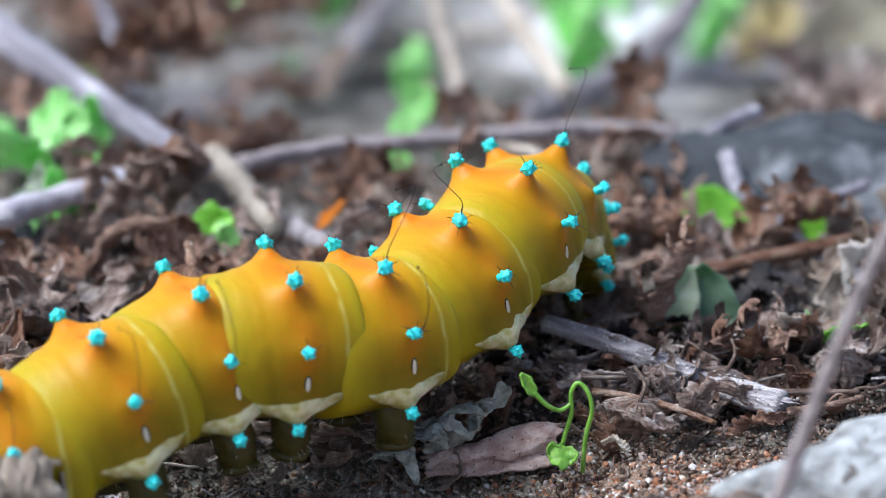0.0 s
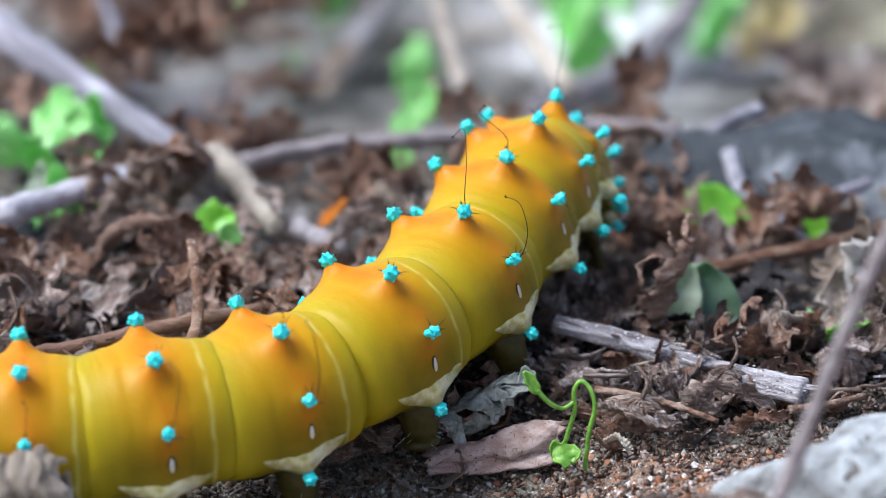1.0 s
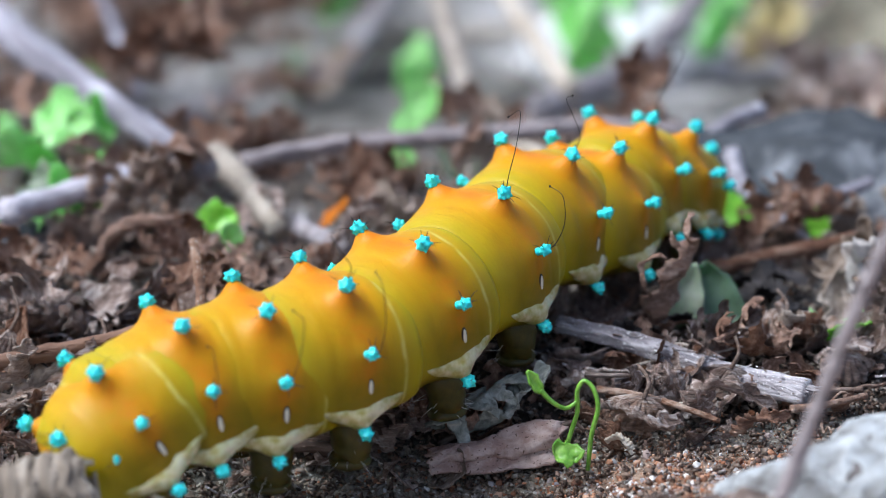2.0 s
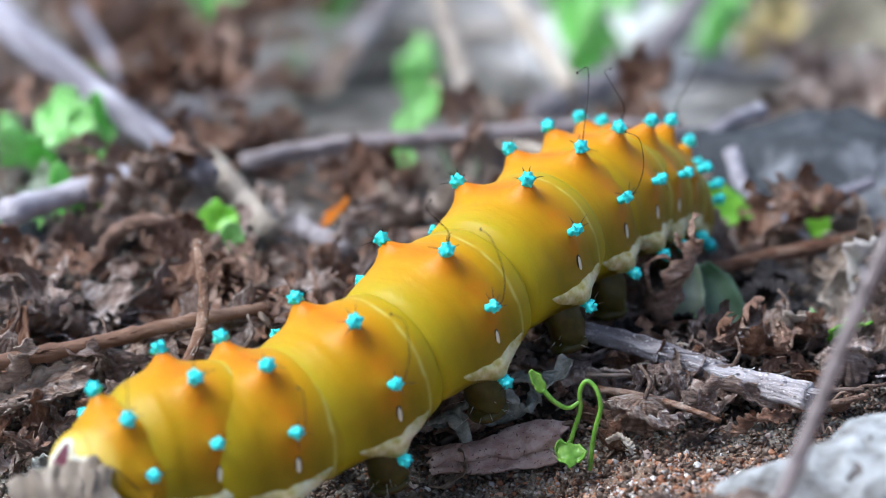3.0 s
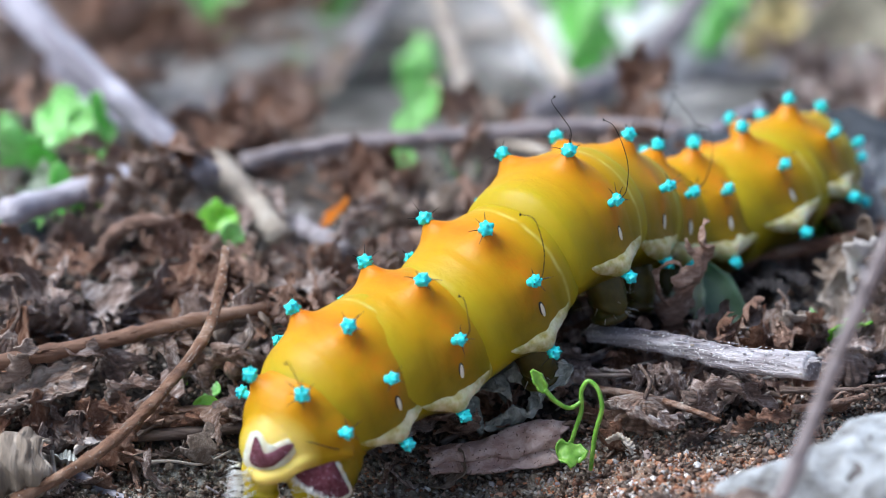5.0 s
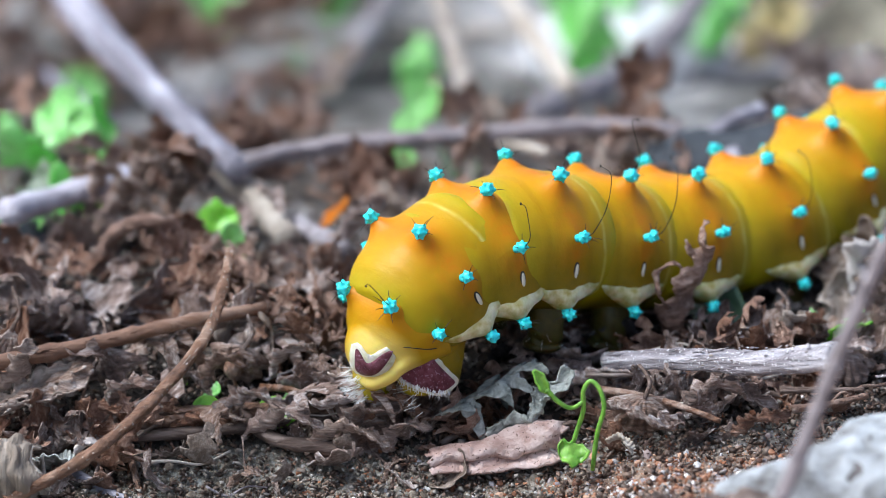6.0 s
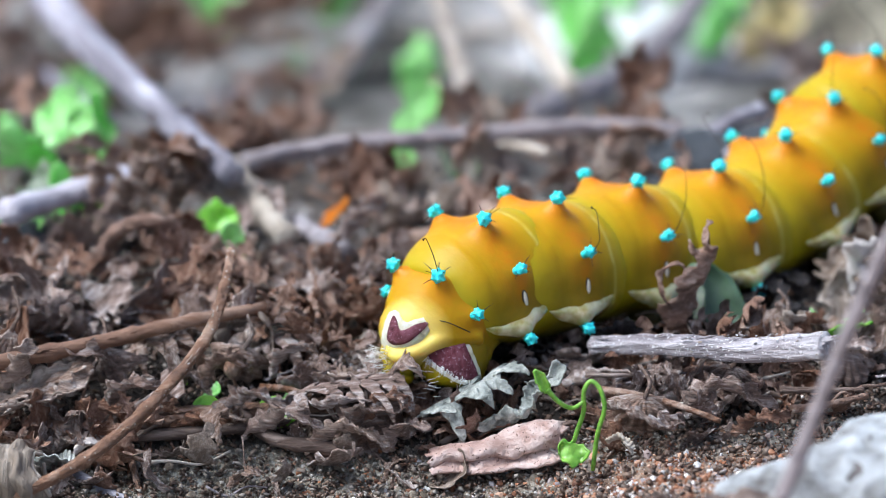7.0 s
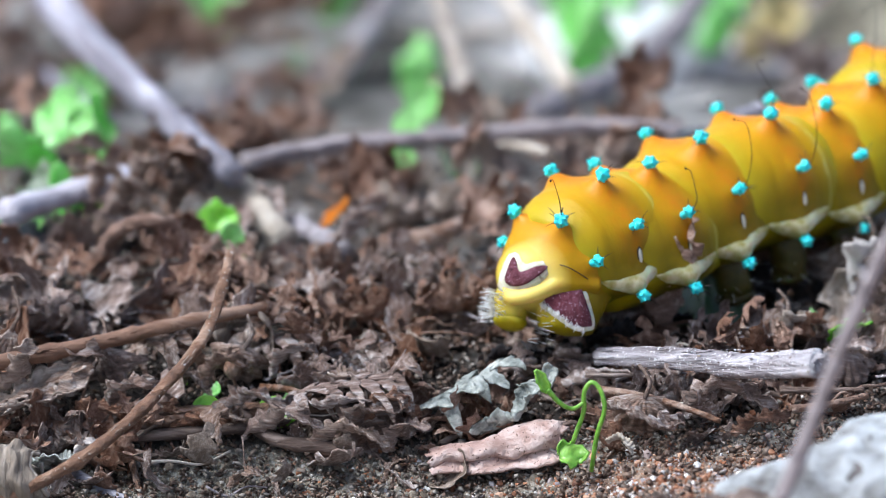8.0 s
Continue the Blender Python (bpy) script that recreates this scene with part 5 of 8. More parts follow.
for pts, wd, seed, mat, label in (
        ([(-49.6, -52.4, -2.0), (-44.7, -51.8, -0.8), (-41.0, -51.2, 0.5), (-38.3, -47.8, 3.0)], 1.7, 1.3, DRY_TAN, "long striated brown leaf with comb-like lobes"),
        ([(-49.7, -49.5, -0.8), (-47.7, -49.7, 1.1), (-45.6, -50.5, 3.8), (-45.0, -49.8, 6.0)], 1.9, 2.4, DRY_TAN, "upright folded pale brown leaf"),
        ([(-43.5, -47.0, 0.3), (-43.1, -47.5, 2.1), (-42.8, -48.4, 3.7)], 0.8, 3.7, DRY_TAN, "small upright reddish leaf scrap"),
        ([(-43.1, -44.6, -0.6), (-41.0, -47.8, 3.0), (-38.1, -48.2, 3.7), (-35.8, -45.2, 0.2)], 1.6, 4.2, DRY, "arched brown leaf over the soil"),
        ([(-35.8, -42.5, 1.2), (-33.6, -43.8, 3.7), (-31.0, -44.2, 4.5), (-28.2, -43.8, 5.7)], 1.6, 5.1, DRY_TAN, "brown leaf with raised edge beside a twig"),
        ([(-27.1, -47.6, -0.9), (-25.5, -48.0, 1.9), (-23.6, -47.8, 3.0), (-21.6, -45.8, 0.8)], 1.6, 6.6, DRY_TAN, "pale brown hollow curled leaf"),
        ([(-17.0, -49.5, -0.8), (-13.8, -52.5, -1.1), (-10.1, -52.9, -0.3), (-5.8, -51.2, 0.5)], 1.5, 7.3, DRY, "long dark leaf with comb-like lobes"),
        ([(-11.4, -53.1, -5.4), (-9.4, -54.2, -1.8), (-6.4, -54.1, -0.7), (-3.0, -52.5, -1.1)], 2.2, 8.8, DRY, "fan-shaped ribbed brown leaf"),
        ([(-8.9, -52.0, -2.8), (-7.3, -53.1, -0.4), (-5.1, -53.7, 0.4), (-2.4, -51.6, -2.7)], 1.4, 9.4, DRY_RED, "twisted brown leaf in the litter"),
        ([(-50.2, -42.5, 3.2), (-47.1, -41.5, 5.6), (-44.3, -38.2, 5.4)], 1.3, 10.1, DRY, "curled brown leaf in the litter"),
        ([(-22.5, -40.6, 1.9), (-19.9, -41.9, 4.4), (-16.8, -40.0, 5.0), (-14.4, -36.5, 2.8)], 1.4, 11.6, DRY, "twisted brown leaf in the litter"),
        ([(-15.5, -41.9, 0.3), (-12.3, -42.5, 3.2), (-9.8, -41.9, 2.4)], 1.3, 12.2, DRY_RED, "curled reddish leaf in the litter"),
        ([(17.0, -53.2, -0.7), (19.6, -59.0, 0.9), (22.5, -60.7, 0.2), (25.9, -56.7, -1.0)], 1.8, 13.8, DRY, "brown shrivelled leaf beside a twig"),
        ([(25.4, -55.4, -0.9), (27.6, -56.8, 1.9), (31.4, -55.5, 2.1), (36.0, -53.6, -0.6)], 2.0, 14.5, DRY, "large crumpled dark brown leaf"),
        ([(30.7, -57.9, -2.2), (33.6, -58.6, -0.3), (37.3, -57.4, -0.1)], 1.4, 15.7, DRY_RED, "reddish torn leaf on sand"),
        ([(12.9, -46.7, -0.6), (17.1, -49.0, 1.3), (22.0, -50.6, 1.7), (27.0, -49.9, 1.0)], 1.3, 16.4, DRY, "long brown leaf under a stick"),
        ([(6.1, -41.6, -0.5), (10.4, -45.2, 0.6), (14.2, -44.4, 1.2)], 1.5, 17.1, TWIG_DARK, "dark narrow leaf in shade"),
        ([(41.4, -43.8, 1.0), (44.0, -47.0, 3.5), (48.1, -44.6, 4.0)], 1.4, 18.2, DRY, "narrow brown leaf in the litter"),
        ([(33.2, -40.1, 1.6), (34.5, -42.6, 4.3), (35.6, -40.0, 5.6)], 1.2, 19.9, DRY, "small upright brown leaf"),
        ([(37.1, -39.6, 1.7), (38.8, -42.9, 5.3), (41.6, -41.2, 4.5), (43.2, -39.2, 1.7)], 1.7, 20.7, DRY_PALE, "grey-brown curled leaf behind a stick"),
        ([(46.2, -26.2, 3.0), (47.3, -30.6, 8.0), (49.7, -29.5, 9.0), (53.2, -26.7, 6.0)], 3.3, 22.5, WHITE_LEAF, "bleached pinkish white curled leaf"),
        ([(-40.3, 15.1, 3.0), (-36.5, 7.8, 9.0), (-32.5, 4.5, 12.0), (-29.5, 9.0, 9.0)], 2.2, 23.5, DRY_RED, "brown curly dead frond tip"),
        ([(-39.5, 15.4, 6.0), (-34.8, 6.4, 12.0), (-31.5, 5.2, 9.0)], 2.0, 24.3, DRY_RED, "brown curly dead frond tip"),
        ([(-35.4, 10.5, 4.0), (-31.8, 7.8, 9.0), (-30.2, 11.1, 4.9)], 1.8, 25.1, DRY, "brown curly dead leaf"),
        ([(-47.9, 11.1, 4.9), (-44.9, 9.0, 9.0), (-42.0, 15.1, 9.0)], 1.4, 26.1, DRY_RED, "brown curly dead leaf"),
        ([(-48.1, 7.6, 6.0), (-46.4, 3.9, 12.0), (-43.2, 7.7, 12.0)], 2.0, 31.2, DRY_TAN, "knobbly brown dead frond"),
        ([(-45.4, 2.8, 5.9), (-42.5, -1.7, 11.0), (-40.5, 1.1, 7.9)], 2.2, 32.4, DRY_TAN, "knobbly brown dead frond"),
        ([(-42.8, -1.3, 5.0), (-38.6, -5.6, 10.0), (-36.9, -3.0, 7.0)], 2.2, 33.1, DRY_TAN, "knobbly brown dead frond"),
        ([(-40.3, -0.7, 7.0), (-36.4, -5.9, 13.0), (-33.5, -0.8, 10.0)], 2.3, 34.6, DRY_TAN, "knobbly brown dead frond"),
        ([(-34.6, 1.9, 4.0), (-33.2, -2.3, 9.0), (-33.7, -1.4, 12.0)], 1.8, 35.3, TWIG_DARK, "dark curled dead leaf"),
        ([(-44.5, 0.3, 3.0), (-43.7, 0.3, 6.0), (-38.5, -1.1, 7.0)], 1.6, 36.5, DRY, "knobbly brown dead frond"),
        ([(-39.6, 208.9, -16.0), (-41.9, 187.4, -16.0), (-47.1, 178.1, -17.0)], 3.0, 37.2, DRY_RED, "curly brown dead fern tip"),
        ([(-45.9, 188.9, -18.0), (-52.4, 177.7, -18.0), (-58.1, 171.2, -18.0)], 3.4, 38.4, DRY_RED, "curly brown dead fern tip"),
        ([(-51.5, 178.3, -22.0), (-44.8, 67.3, 4.7), (-65.4, 179.2, -20.0)], 3.0, 39.8, DRY_RED, "curly brown dead fern tip"),
        ([(-63.2, 40.3, 6.8), (-59.9, 45.8, 9.5), (-56.3, 36.0, 8.0)], 3.2, 40.1, DRY_RED, "curly brown dead fern tip"),
        ([(-60.3, 26.1, 6.0), (-57.2, 25.9, 8.0), (-55.1, 32.5, 6.9)], 2.4, 41.7, DRY, "dark brown dead fern tip"),
        ([(-25.1, 9.3, 4.0), (-21.7, 1.8, 7.0), (-20.1, -1.3, 5.0)], 1.8, 42.3, DRY, "brown curled dead leaf"),
        ([(-21.9, -52.7, -4.2), (-18.7, -53.8, -1.7), (-15.6, -54.2, -1.8), (-12.6, -52.7, -4.2)], 1.7, 43.2, DRY, "dark curled leaf on bare soil"),
        ([(-25.1, -49.9, -2.0), (-21.8, -51.9, 0.1), (-18.1, -51.8, -0.8), (-15.8, -49.5, -0.8)], 1.5, 44.9, DRY, "twisted brown leaf on bare soil"),
        ([(-15.0, -54.0, -5.7), (-11.9, -54.8, -3.1), (-8.8, -55.3, -3.2), (-5.8, -54.4, -4.9)], 1.8, 45.5, DRY_TAN, "ribbed brown leaf on bare soil"),
        ([(-6.4, -54.0, -5.7), (-4.5, -54.4, -2.9), (-1.5, -53.9, -2.8)], 1.6, 46.3, DRY, "dark shrivelled leaf on bare soil"),
        ([(-14.0, -47.6, -0.9), (-11.4, -49.4, 1.3), (-8.3, -48.6, 0.7)], 1.4, 47.8, DRY_TAN, "curled tan leaf in the litter"),
        ([(-37.6, -49.5, -2.8), (-35.1, -51.2, 0.5), (-31.8, -50.9, 0.5), (-29.6, -48.7, -2.5)], 1.7, 48.1, DRY, "dark arched leaf in the litter"),
        ([(-41.2, -50.8, -4.3), (-39.0, -52.5, -1.1), (-36.1, -51.9, -1.9), (-33.8, -50.6, -4.3)], 1.5, 49.4, DRY_RED, "curled reddish leaf in the litter"),
        ([(-30.3, -47.1, -1.8), (-28.2, -49.4, 1.3), (-25.8, -48.7, -0.5)], 1.4, 50.2, DRY, "dark curled leaf in the litter"),
        ([(-30.0, -51.1, -4.5), (-26.8, -51.8, -2.7), (-23.8, -51.2, -3.6)], 1.2, 51.7, DRY_RED, "thin curled leaf on bare soil"),
        ([(-19.7, -45.2, 0.2), (-17.7, -47.6, 3.1), (-15.2, -46.9, 3.4), (-12.9, -44.2, 0.5)], 1.6, 52.5, DRY, "twisted brown leaf in the litter"),
        ([(-13.0, -4.3, 3.0), (-10.0, -8.9, 7.0), (-7.3, -4.3, 8.0)], 1.9, 27.2, DRY, "brown curled dead leaf"),
        ([(1.2, 22.1, 4.0), (3.4, 18.3, 9.0), (4.6, 22.3, 11.0)], 1.5, 28.8, DRY_RED, "brown upright dead leaf"),
        ([(20.3, 27.6, 4.0), (24.5, 22.5, 9.0), (29.3, 25.4, 7.0), (31.6, 24.8, 4.0)], 2.2, 29.4, DRY_RED, "brown curly dead leaf")):
    ribbon("shrivelled_leaf", pts, wd, 1.6 + (seed * 7 % 3), seed, mat, label, 0.5, 7, 1.1, 0.55)
# near-black leaves added to stand in for shade in the hollow and beneath the body
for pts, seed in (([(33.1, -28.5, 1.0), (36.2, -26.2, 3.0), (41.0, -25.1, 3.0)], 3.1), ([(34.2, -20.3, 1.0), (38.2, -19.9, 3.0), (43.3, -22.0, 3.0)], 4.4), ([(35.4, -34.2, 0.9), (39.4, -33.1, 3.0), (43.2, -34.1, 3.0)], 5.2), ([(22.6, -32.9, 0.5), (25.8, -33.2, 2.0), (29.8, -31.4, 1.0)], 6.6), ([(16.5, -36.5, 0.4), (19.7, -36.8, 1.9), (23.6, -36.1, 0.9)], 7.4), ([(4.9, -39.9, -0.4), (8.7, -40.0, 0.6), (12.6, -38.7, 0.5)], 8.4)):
    ribbon("damp_leaf", pts, 3.0, 0.5, seed, SHADE_LEAF, "near-black leaf standing in for the shade of a hollow", 0.2, 4, 0.5, 0.5)
ribbon("grass_blade", [(43.3, -39.2, 1.6), (45.2, -40.5, 3.5), (48.3, -40.8, 4.5)], 1.2, 0.4, 2.2, SPROUT, "short bright green grass blade", 0.0, 2, 0.8, 0.1, "grass")
put(leaf("green_leaf", GREEN_DULL, "dull grey-green leaf propped in the litter", 8.6, 2.2, 0.4, 0.9, 0.6, 22), 27.2, -32.3, -0.2, 30, -62, 70)
put(leaf("green_leaf", GREEN_DEEP, "dark green leaf propped in the litter", 9.4, 3.0, 0.5, 0.8, 0.6, 23), 33.6, -31.3, -0.2, -30, -50, 130)
put(leaf("green_leaf", GREEN_FLAT, "small bright green leaf between dead leaves", 3.8, 1.7, 0.3, 0.5, 0.3, 90), -27.6, -49.5, -3.0, 55, -10, 10)
put(leaf("green_leaf", GREEN_FLAT, "small bright green leaf between dead leaves", 4.6, 1.8, 0.3, 0.5, 0.3, 91), -20.5, -49.4, -2.6, 60, 10, 0)
put(leaf("green_leaf", GREEN_FLAT, "small bright green leaf between dead leaves", 4.4, 1.7, 0.3, 0.5, 0.3, 92), -28.7, -26.4, 3.4, 60, -30, 0)
put(leaf("green_leaf", GREEN_FLAT, "small bright green leaf between dead leaves", 3.0, 0.8, 0.3, 0.5, 0.3, 93), -31.2, -47.2, 0.4, 50, 15, 0)
put(leaf("green_leaf", GREEN_FLAT, "flat bright green leaf in the litter", 10.0, 3.2, 0.3, 0.3, 0.5, 50), 31.2, 7.0, 4.6, 62, 22, 0)
put(leaf("green_leaf", GREEN_FLAT, "small rounded bright green leaf", 4.6, 2.6, 0.2, 0.4, 0.3, 51), 46.6, 2.0, 0.9, 0, -75, 80)
put(leaf("curled_leaf", DRY_PALE, "pale curled dead leaf", 12.0, 5.0, 1.2, 1.4, 1.5, 24, 0.2, fine=2), 45.7, -25.3, 1.0, 0, -30, 30)
put(leaf("curled_leaf", DRY, "brown shrivelled leaf ball", 8.0, 4.5, 2.0, 1.5, 1.4, 25, 0.3, fine=2), 35.9, -39.3, -0.1, 0, -20, 10)
put(leaf("curled_leaf", DRY, "brown curled leaf with ragged edge", 10.0, 4.5, 1.0, 1.0, 1.8, 26, 0.4, fine=2), 43.4, -43.3, -0.5, 0, -20, 20)
put(leaf("curled_leaf", DRY, "brown twisted leaf on the litter", 9.0, 3.4, 1.5, 1.4, 1.5, 27, 0.4, fine=2), 18.5, -53.6, -3.2, 0, -15, 30)
put(leaf("curled_leaf", DRY, "brown crumpled leaf beside a twig", 7.0, 3.8, 2.2, 1.2, 1.3, 28, 0.4, fine=2), 27.5, -48.2, -1.3, 0, -25, 60)
put(leaf("curled_leaf", DRY_PALE, "narrow dry leaf with rolled edges", 12.0, 2.6, 0.5, 1.8, 1.0, 29, 0.3, fine=2), -49.1, -51.5, -1.7, 25, -8, 22)
put(leaf("curled_leaf", DRY_RED, "pointed reddish-brown dry leaf", 9.0, 2.6, 0.6, 1.6, 1.0, 30, 0.2, fine=2), -48.7, -47.1, -0.7, 0, -50, 50)
put(leaf("orange_leaf", organic("orange_leaf", (0.25, 0.07, 0.02), (0.5, 0.16, 0.03), (0.6, 0.25, 0.06), 600), "small bright orange dead leaf", 5.0, 2.0, 0.4, 0.8, 0.6, 31), -15.4, 3.6, 1.9, 0, -30, 20)


def sprout():
    """A little seedling: a hooked stem, a side shoot and one heart-shaped leaf."""
    thing = put(tagged(new("seedling"), "small bright green hooked seedling in the soil", "seedling"), 14.0, -58.3, -5.4)
    o = thing.matrix_world.translation / MM

    def line(name, pts, r0, r1, label=""):
        bm = bmesh.new()
        tube(bm, [Vector(p) - o for p in pts], r0, r1, 36, 10, 0.12, 1)
        return part(name, bm, SPROUT, thing, label)

    line("stem", [(13.0, -61.0, -2.9), (13.5, -61.0, -0.6), (14.2, -61.0, 2.0), (14.1, -61.0, 4.2), (14.8, -61.0, 5.4), (15.8, -61.5, 4.7), (16.3, -62.0, 2.7), (15.7, -62.0, -0.2), (15.4, -62.0, -4.3)], 0.25, 0.26)
    line("side_shoot", [(14.2, -61.0, 3.1), (12.9, -61.5, 2.5), (11.4, -62.0, 3.4), (10.2, -62.0, 4.7)], 0.2, 0.3, "curved side shoot")
    bm = leaf_bm(3.0, 0.75, 0.3, 1.2, 0.2, 3, 0.1)
    bm.transform(facing(Vector((10.3, -62.0, 4.3)) - o, (0.3, -0.9, 0.3), (-0.8, 0, 0.4)) @ Matrix.Rotation(radians(60), 4, "Z"))
    thicken(part("seed_leaf", bm, SPROUT, thing, "narrow folded green leaf"), 0.25)
    bm = leaf_bm(3.4, 1.35, 0.6, 0.8, 0.7, 5, 0.16)
    bm.transform(facing(Vector((11.5, -62.6, -2.1)) - o, (0.1, -0.8, 0.6), (0.15, 0, 1)))
    thicken(part("heart_leaf", bm, SPROUT, thing, "bright green heart-shaped leaf"), 0.2)
    return thing


SEEDLING = sprout()


def green_plants():
    """Fresh green leaves, far and near, each with its stalk."""
    spots = [
        ((-56.9, 33.0, 2.0), 15, 7, GREEN_BRIGHT, 20, -20), ((-65.6, 161.0, -26.7), 18, 10, GREEN_BRIGHT, 100, -60), ((-47.5, 29.0, 2.0), 14, 5, GREEN_BRIGHT, 80, -60),
        ((-28.3, 181.0, -26.0), 15, 9, GREEN_DULL, 80, -70),
        ((-5.1, 168.3, -27.0), 20, 10, GREEN_BRIGHT, 60, -70), 
        ((27.6, 185.2, -26.0), 30, 14, GREEN_BRIGHT, 80, -60), ((31.4, 206.5, -24.0), 42, 20, GREEN_BRIGHT, 110, -55), ((25.3, 233.2, -24.0), 34, 16, GREEN_BRIGHT, 40, -50),
        ((-55.1, 25.6, 3.0), 20, 10, GREEN_BRIGHT, 30, -30), ((-47.8, 3.6, 1.9), 12, 6, GREEN_BRIGHT, 100, -40), 
        ((51.7, 201.3, -25.0), 30, 14, GREEN_BRIGHT, 60, -50), ((-22.5, 228.1, -24.0), 34, 16, GREEN_BRIGHT, 90, -50), ((-28.3, -16.1, 0.3), 4, 2.2, GREEN_BRIGHT, 60, -30),
        ((-27.2, -47.9, -3.8), 3.4, 1.8, GREEN_BRIGHT, 40, -20), ((-19.6, -48.4, -3.9), 4.5, 2.4, GREEN_BRIGHT, 10, -30), ((-31.4, -42.6, -1.6), 3.0, 1.0, GREEN_BRIGHT, -20, -10),
        ((44.4, -35.2, 0.3), 7, 1.8, GREEN_BRIGHT, 20, -10), ((-46.0, 224.8, -22.0), 28, 13, GREEN_BRIGHT, 70, -50), ((-51.5, 21.0, 2.0), 10, 5, GREEN_BRIGHT, 140, -40), ((-61.5, 224.8, -22.0), 12, 7, GREEN_DULL, 90, -60),
        ((2.7, 24.3, 1.0), 7, 3, GREEN_DULL, 120, -40), ((65.1, 223.1, -24.0), 18, 10, GREEN_DULL, 60, -50), ((-52.6, 6.6, 1.0), 9, 5, GREEN_DULL, 30, -40), ((-53.8, -2.8, 1.0), 10, 6, GREEN_BRIGHT, 50, -60),
    ]
    for k, ((x, y, z), ln, wd, mat, yaw, tip) in enumerate(spots):
        thing = put(tagged(new("green_plant"), "fresh green leaf on a short stalk" if mat is GREEN_BRIGHT else "pale dull green leaf on a short stalk", "plant", "green seedlings"), x, y, gz(x, y))
        stalk = ln * 0.25
        bm = bmesh.new()
        tube(bm, [(0, 0, -0.6), (0.3, 0, stalk * 0.6), (0.8, 0, stalk)], 0.35, 0.28, 8, 6)
        part("stalk", bm, SPROUT, thing)
        rnd = random.Random(k)
        for j in range(1 if ln < 7 else 3):
            s = 1.0 if ln < 7 else rnd.uniform(0.45, 0.75)
            bm = leaf_bm(ln * s, wd * 0.6 * s, 0.9, 0.7, 0.12 * ln * s, k + 0.3 + j, 0.2, 12, 8)
            bm.transform(Matrix.Translation((0.8 - 0.4 * j, 0, stalk * (1 - 0.25 * j))) @ pose(0, 0, 0, rnd.uniform(-20, 20), tip + rnd.uniform(-12, 22), j * 115 + rnd.uniform(-30, 30)))
            thicken(part("blade", bm, mat, thing))
        thing.matrix_world = thing.matrix_world @ pose(0, 0, 0, 0, 0, yaw)


def broad_plant(place, length, width, material, lean):
    """One broad green leaf held up on a thin stalk."""
    x, y, z = place
    foot = gz(x, y)
    thing = put(tagged(new("green_plant"), "broad fresh green leaf on a thin stalk", "plant", "green seedlings"), x, y, foot)
    bm = bmesh.new()
    tube(bm, [(0.6, 0.5, -0.6), (0.4, 0.6, (z - foot) * 0.5), (0, 0, z - foot)], 0.3, 0.22, 10, 6)
    part("stalk", bm, SPROUT, thing)
    bm = leaf_bm(length, width, 0.3, 0.35, 0.5, x, 0.1, 16, 10)
    bm.transform(Matrix.Translation((0, 0, z - foot)) @ pose(0, 0, 0, 0, lean, 0) @ pose(0, 0, 0, 68, 0, 0))
    thicken(part("blade", bm, material, thing))


green_plants()


def broad_plants():
    broad_plant((-30.2, -6, 6.7), 5.2, 2.0, GREEN_FLAT, 15)
    broad_plant((-26.9, -9, 5.8), 5.6, 1.8, GREEN_BRIGHT, 60)
    broad_plant((-4.5, 60, 0.6), 6.5, 2.8, GREEN_BRIGHT, -55)
    broad_plant((-7.1, 45, 3.5), 4.6, 2.1, GREEN_BRIGHT, -10)
    broad_plant((-7.1, 33, 2.0), 3.6, 1.6, GREEN_BRIGHT, -5)
    broad_plant((-48.3, 14, 11.6), 4.6, 2.0, GREEN_BRIGHT, -45)
    broad_plant((-45.1, 10, 7.5), 5, 1.2, GREEN_BRIGHT, -80)


broad_plants()


# ---- scattered litter ----
PATH = [(-60, -76), (-30, -72), (-10, -60), (2, -48), (12, -36), (25, -22), (40, -12), (60, 2), (90, 22)]


def off_path(x, y):
    """Distance in mm from the line along which the caterpillar crawls."""
    best = 1e9
    for (ax, ay), (bx, by) in zip(PATH, PATH[1:]):
        dx, dy = bx - ax, by - ay
        t = min(1, max(0, ((x - ax) * dx + (y - ay) * dy) / (dx * dx + dy * dy)))
        best = min(best, math.hypot(x - ax - t * dx, y - ay - t * dy))
    return best


# places that stay free of loose litter: round the seedling, the upright leaves and the sticks
CLEAR = [(-37.7, -0.8, 8), (-50.5, 1.5, 8), (-24.8, 3.8, 8), (28.4, -34.8, 7), (33.0, -32.9, 7), (14.1, -57.8, 8), (5.9, -52.9, 8), (-5.3, -45.4, 8), (2.9, -45.4, 7), (23.1, -44.4, 7), (32.3, -47.0, 7), (37.5, -27.0, 9), (42.7, -23.0, 9), (-43.8, -44.4, 9), (-34.0, -41.8, 7)]


def crowded(x, y):
    return any(math.hypot(x - a, y - b) < r for a, b, r in CLEAR)


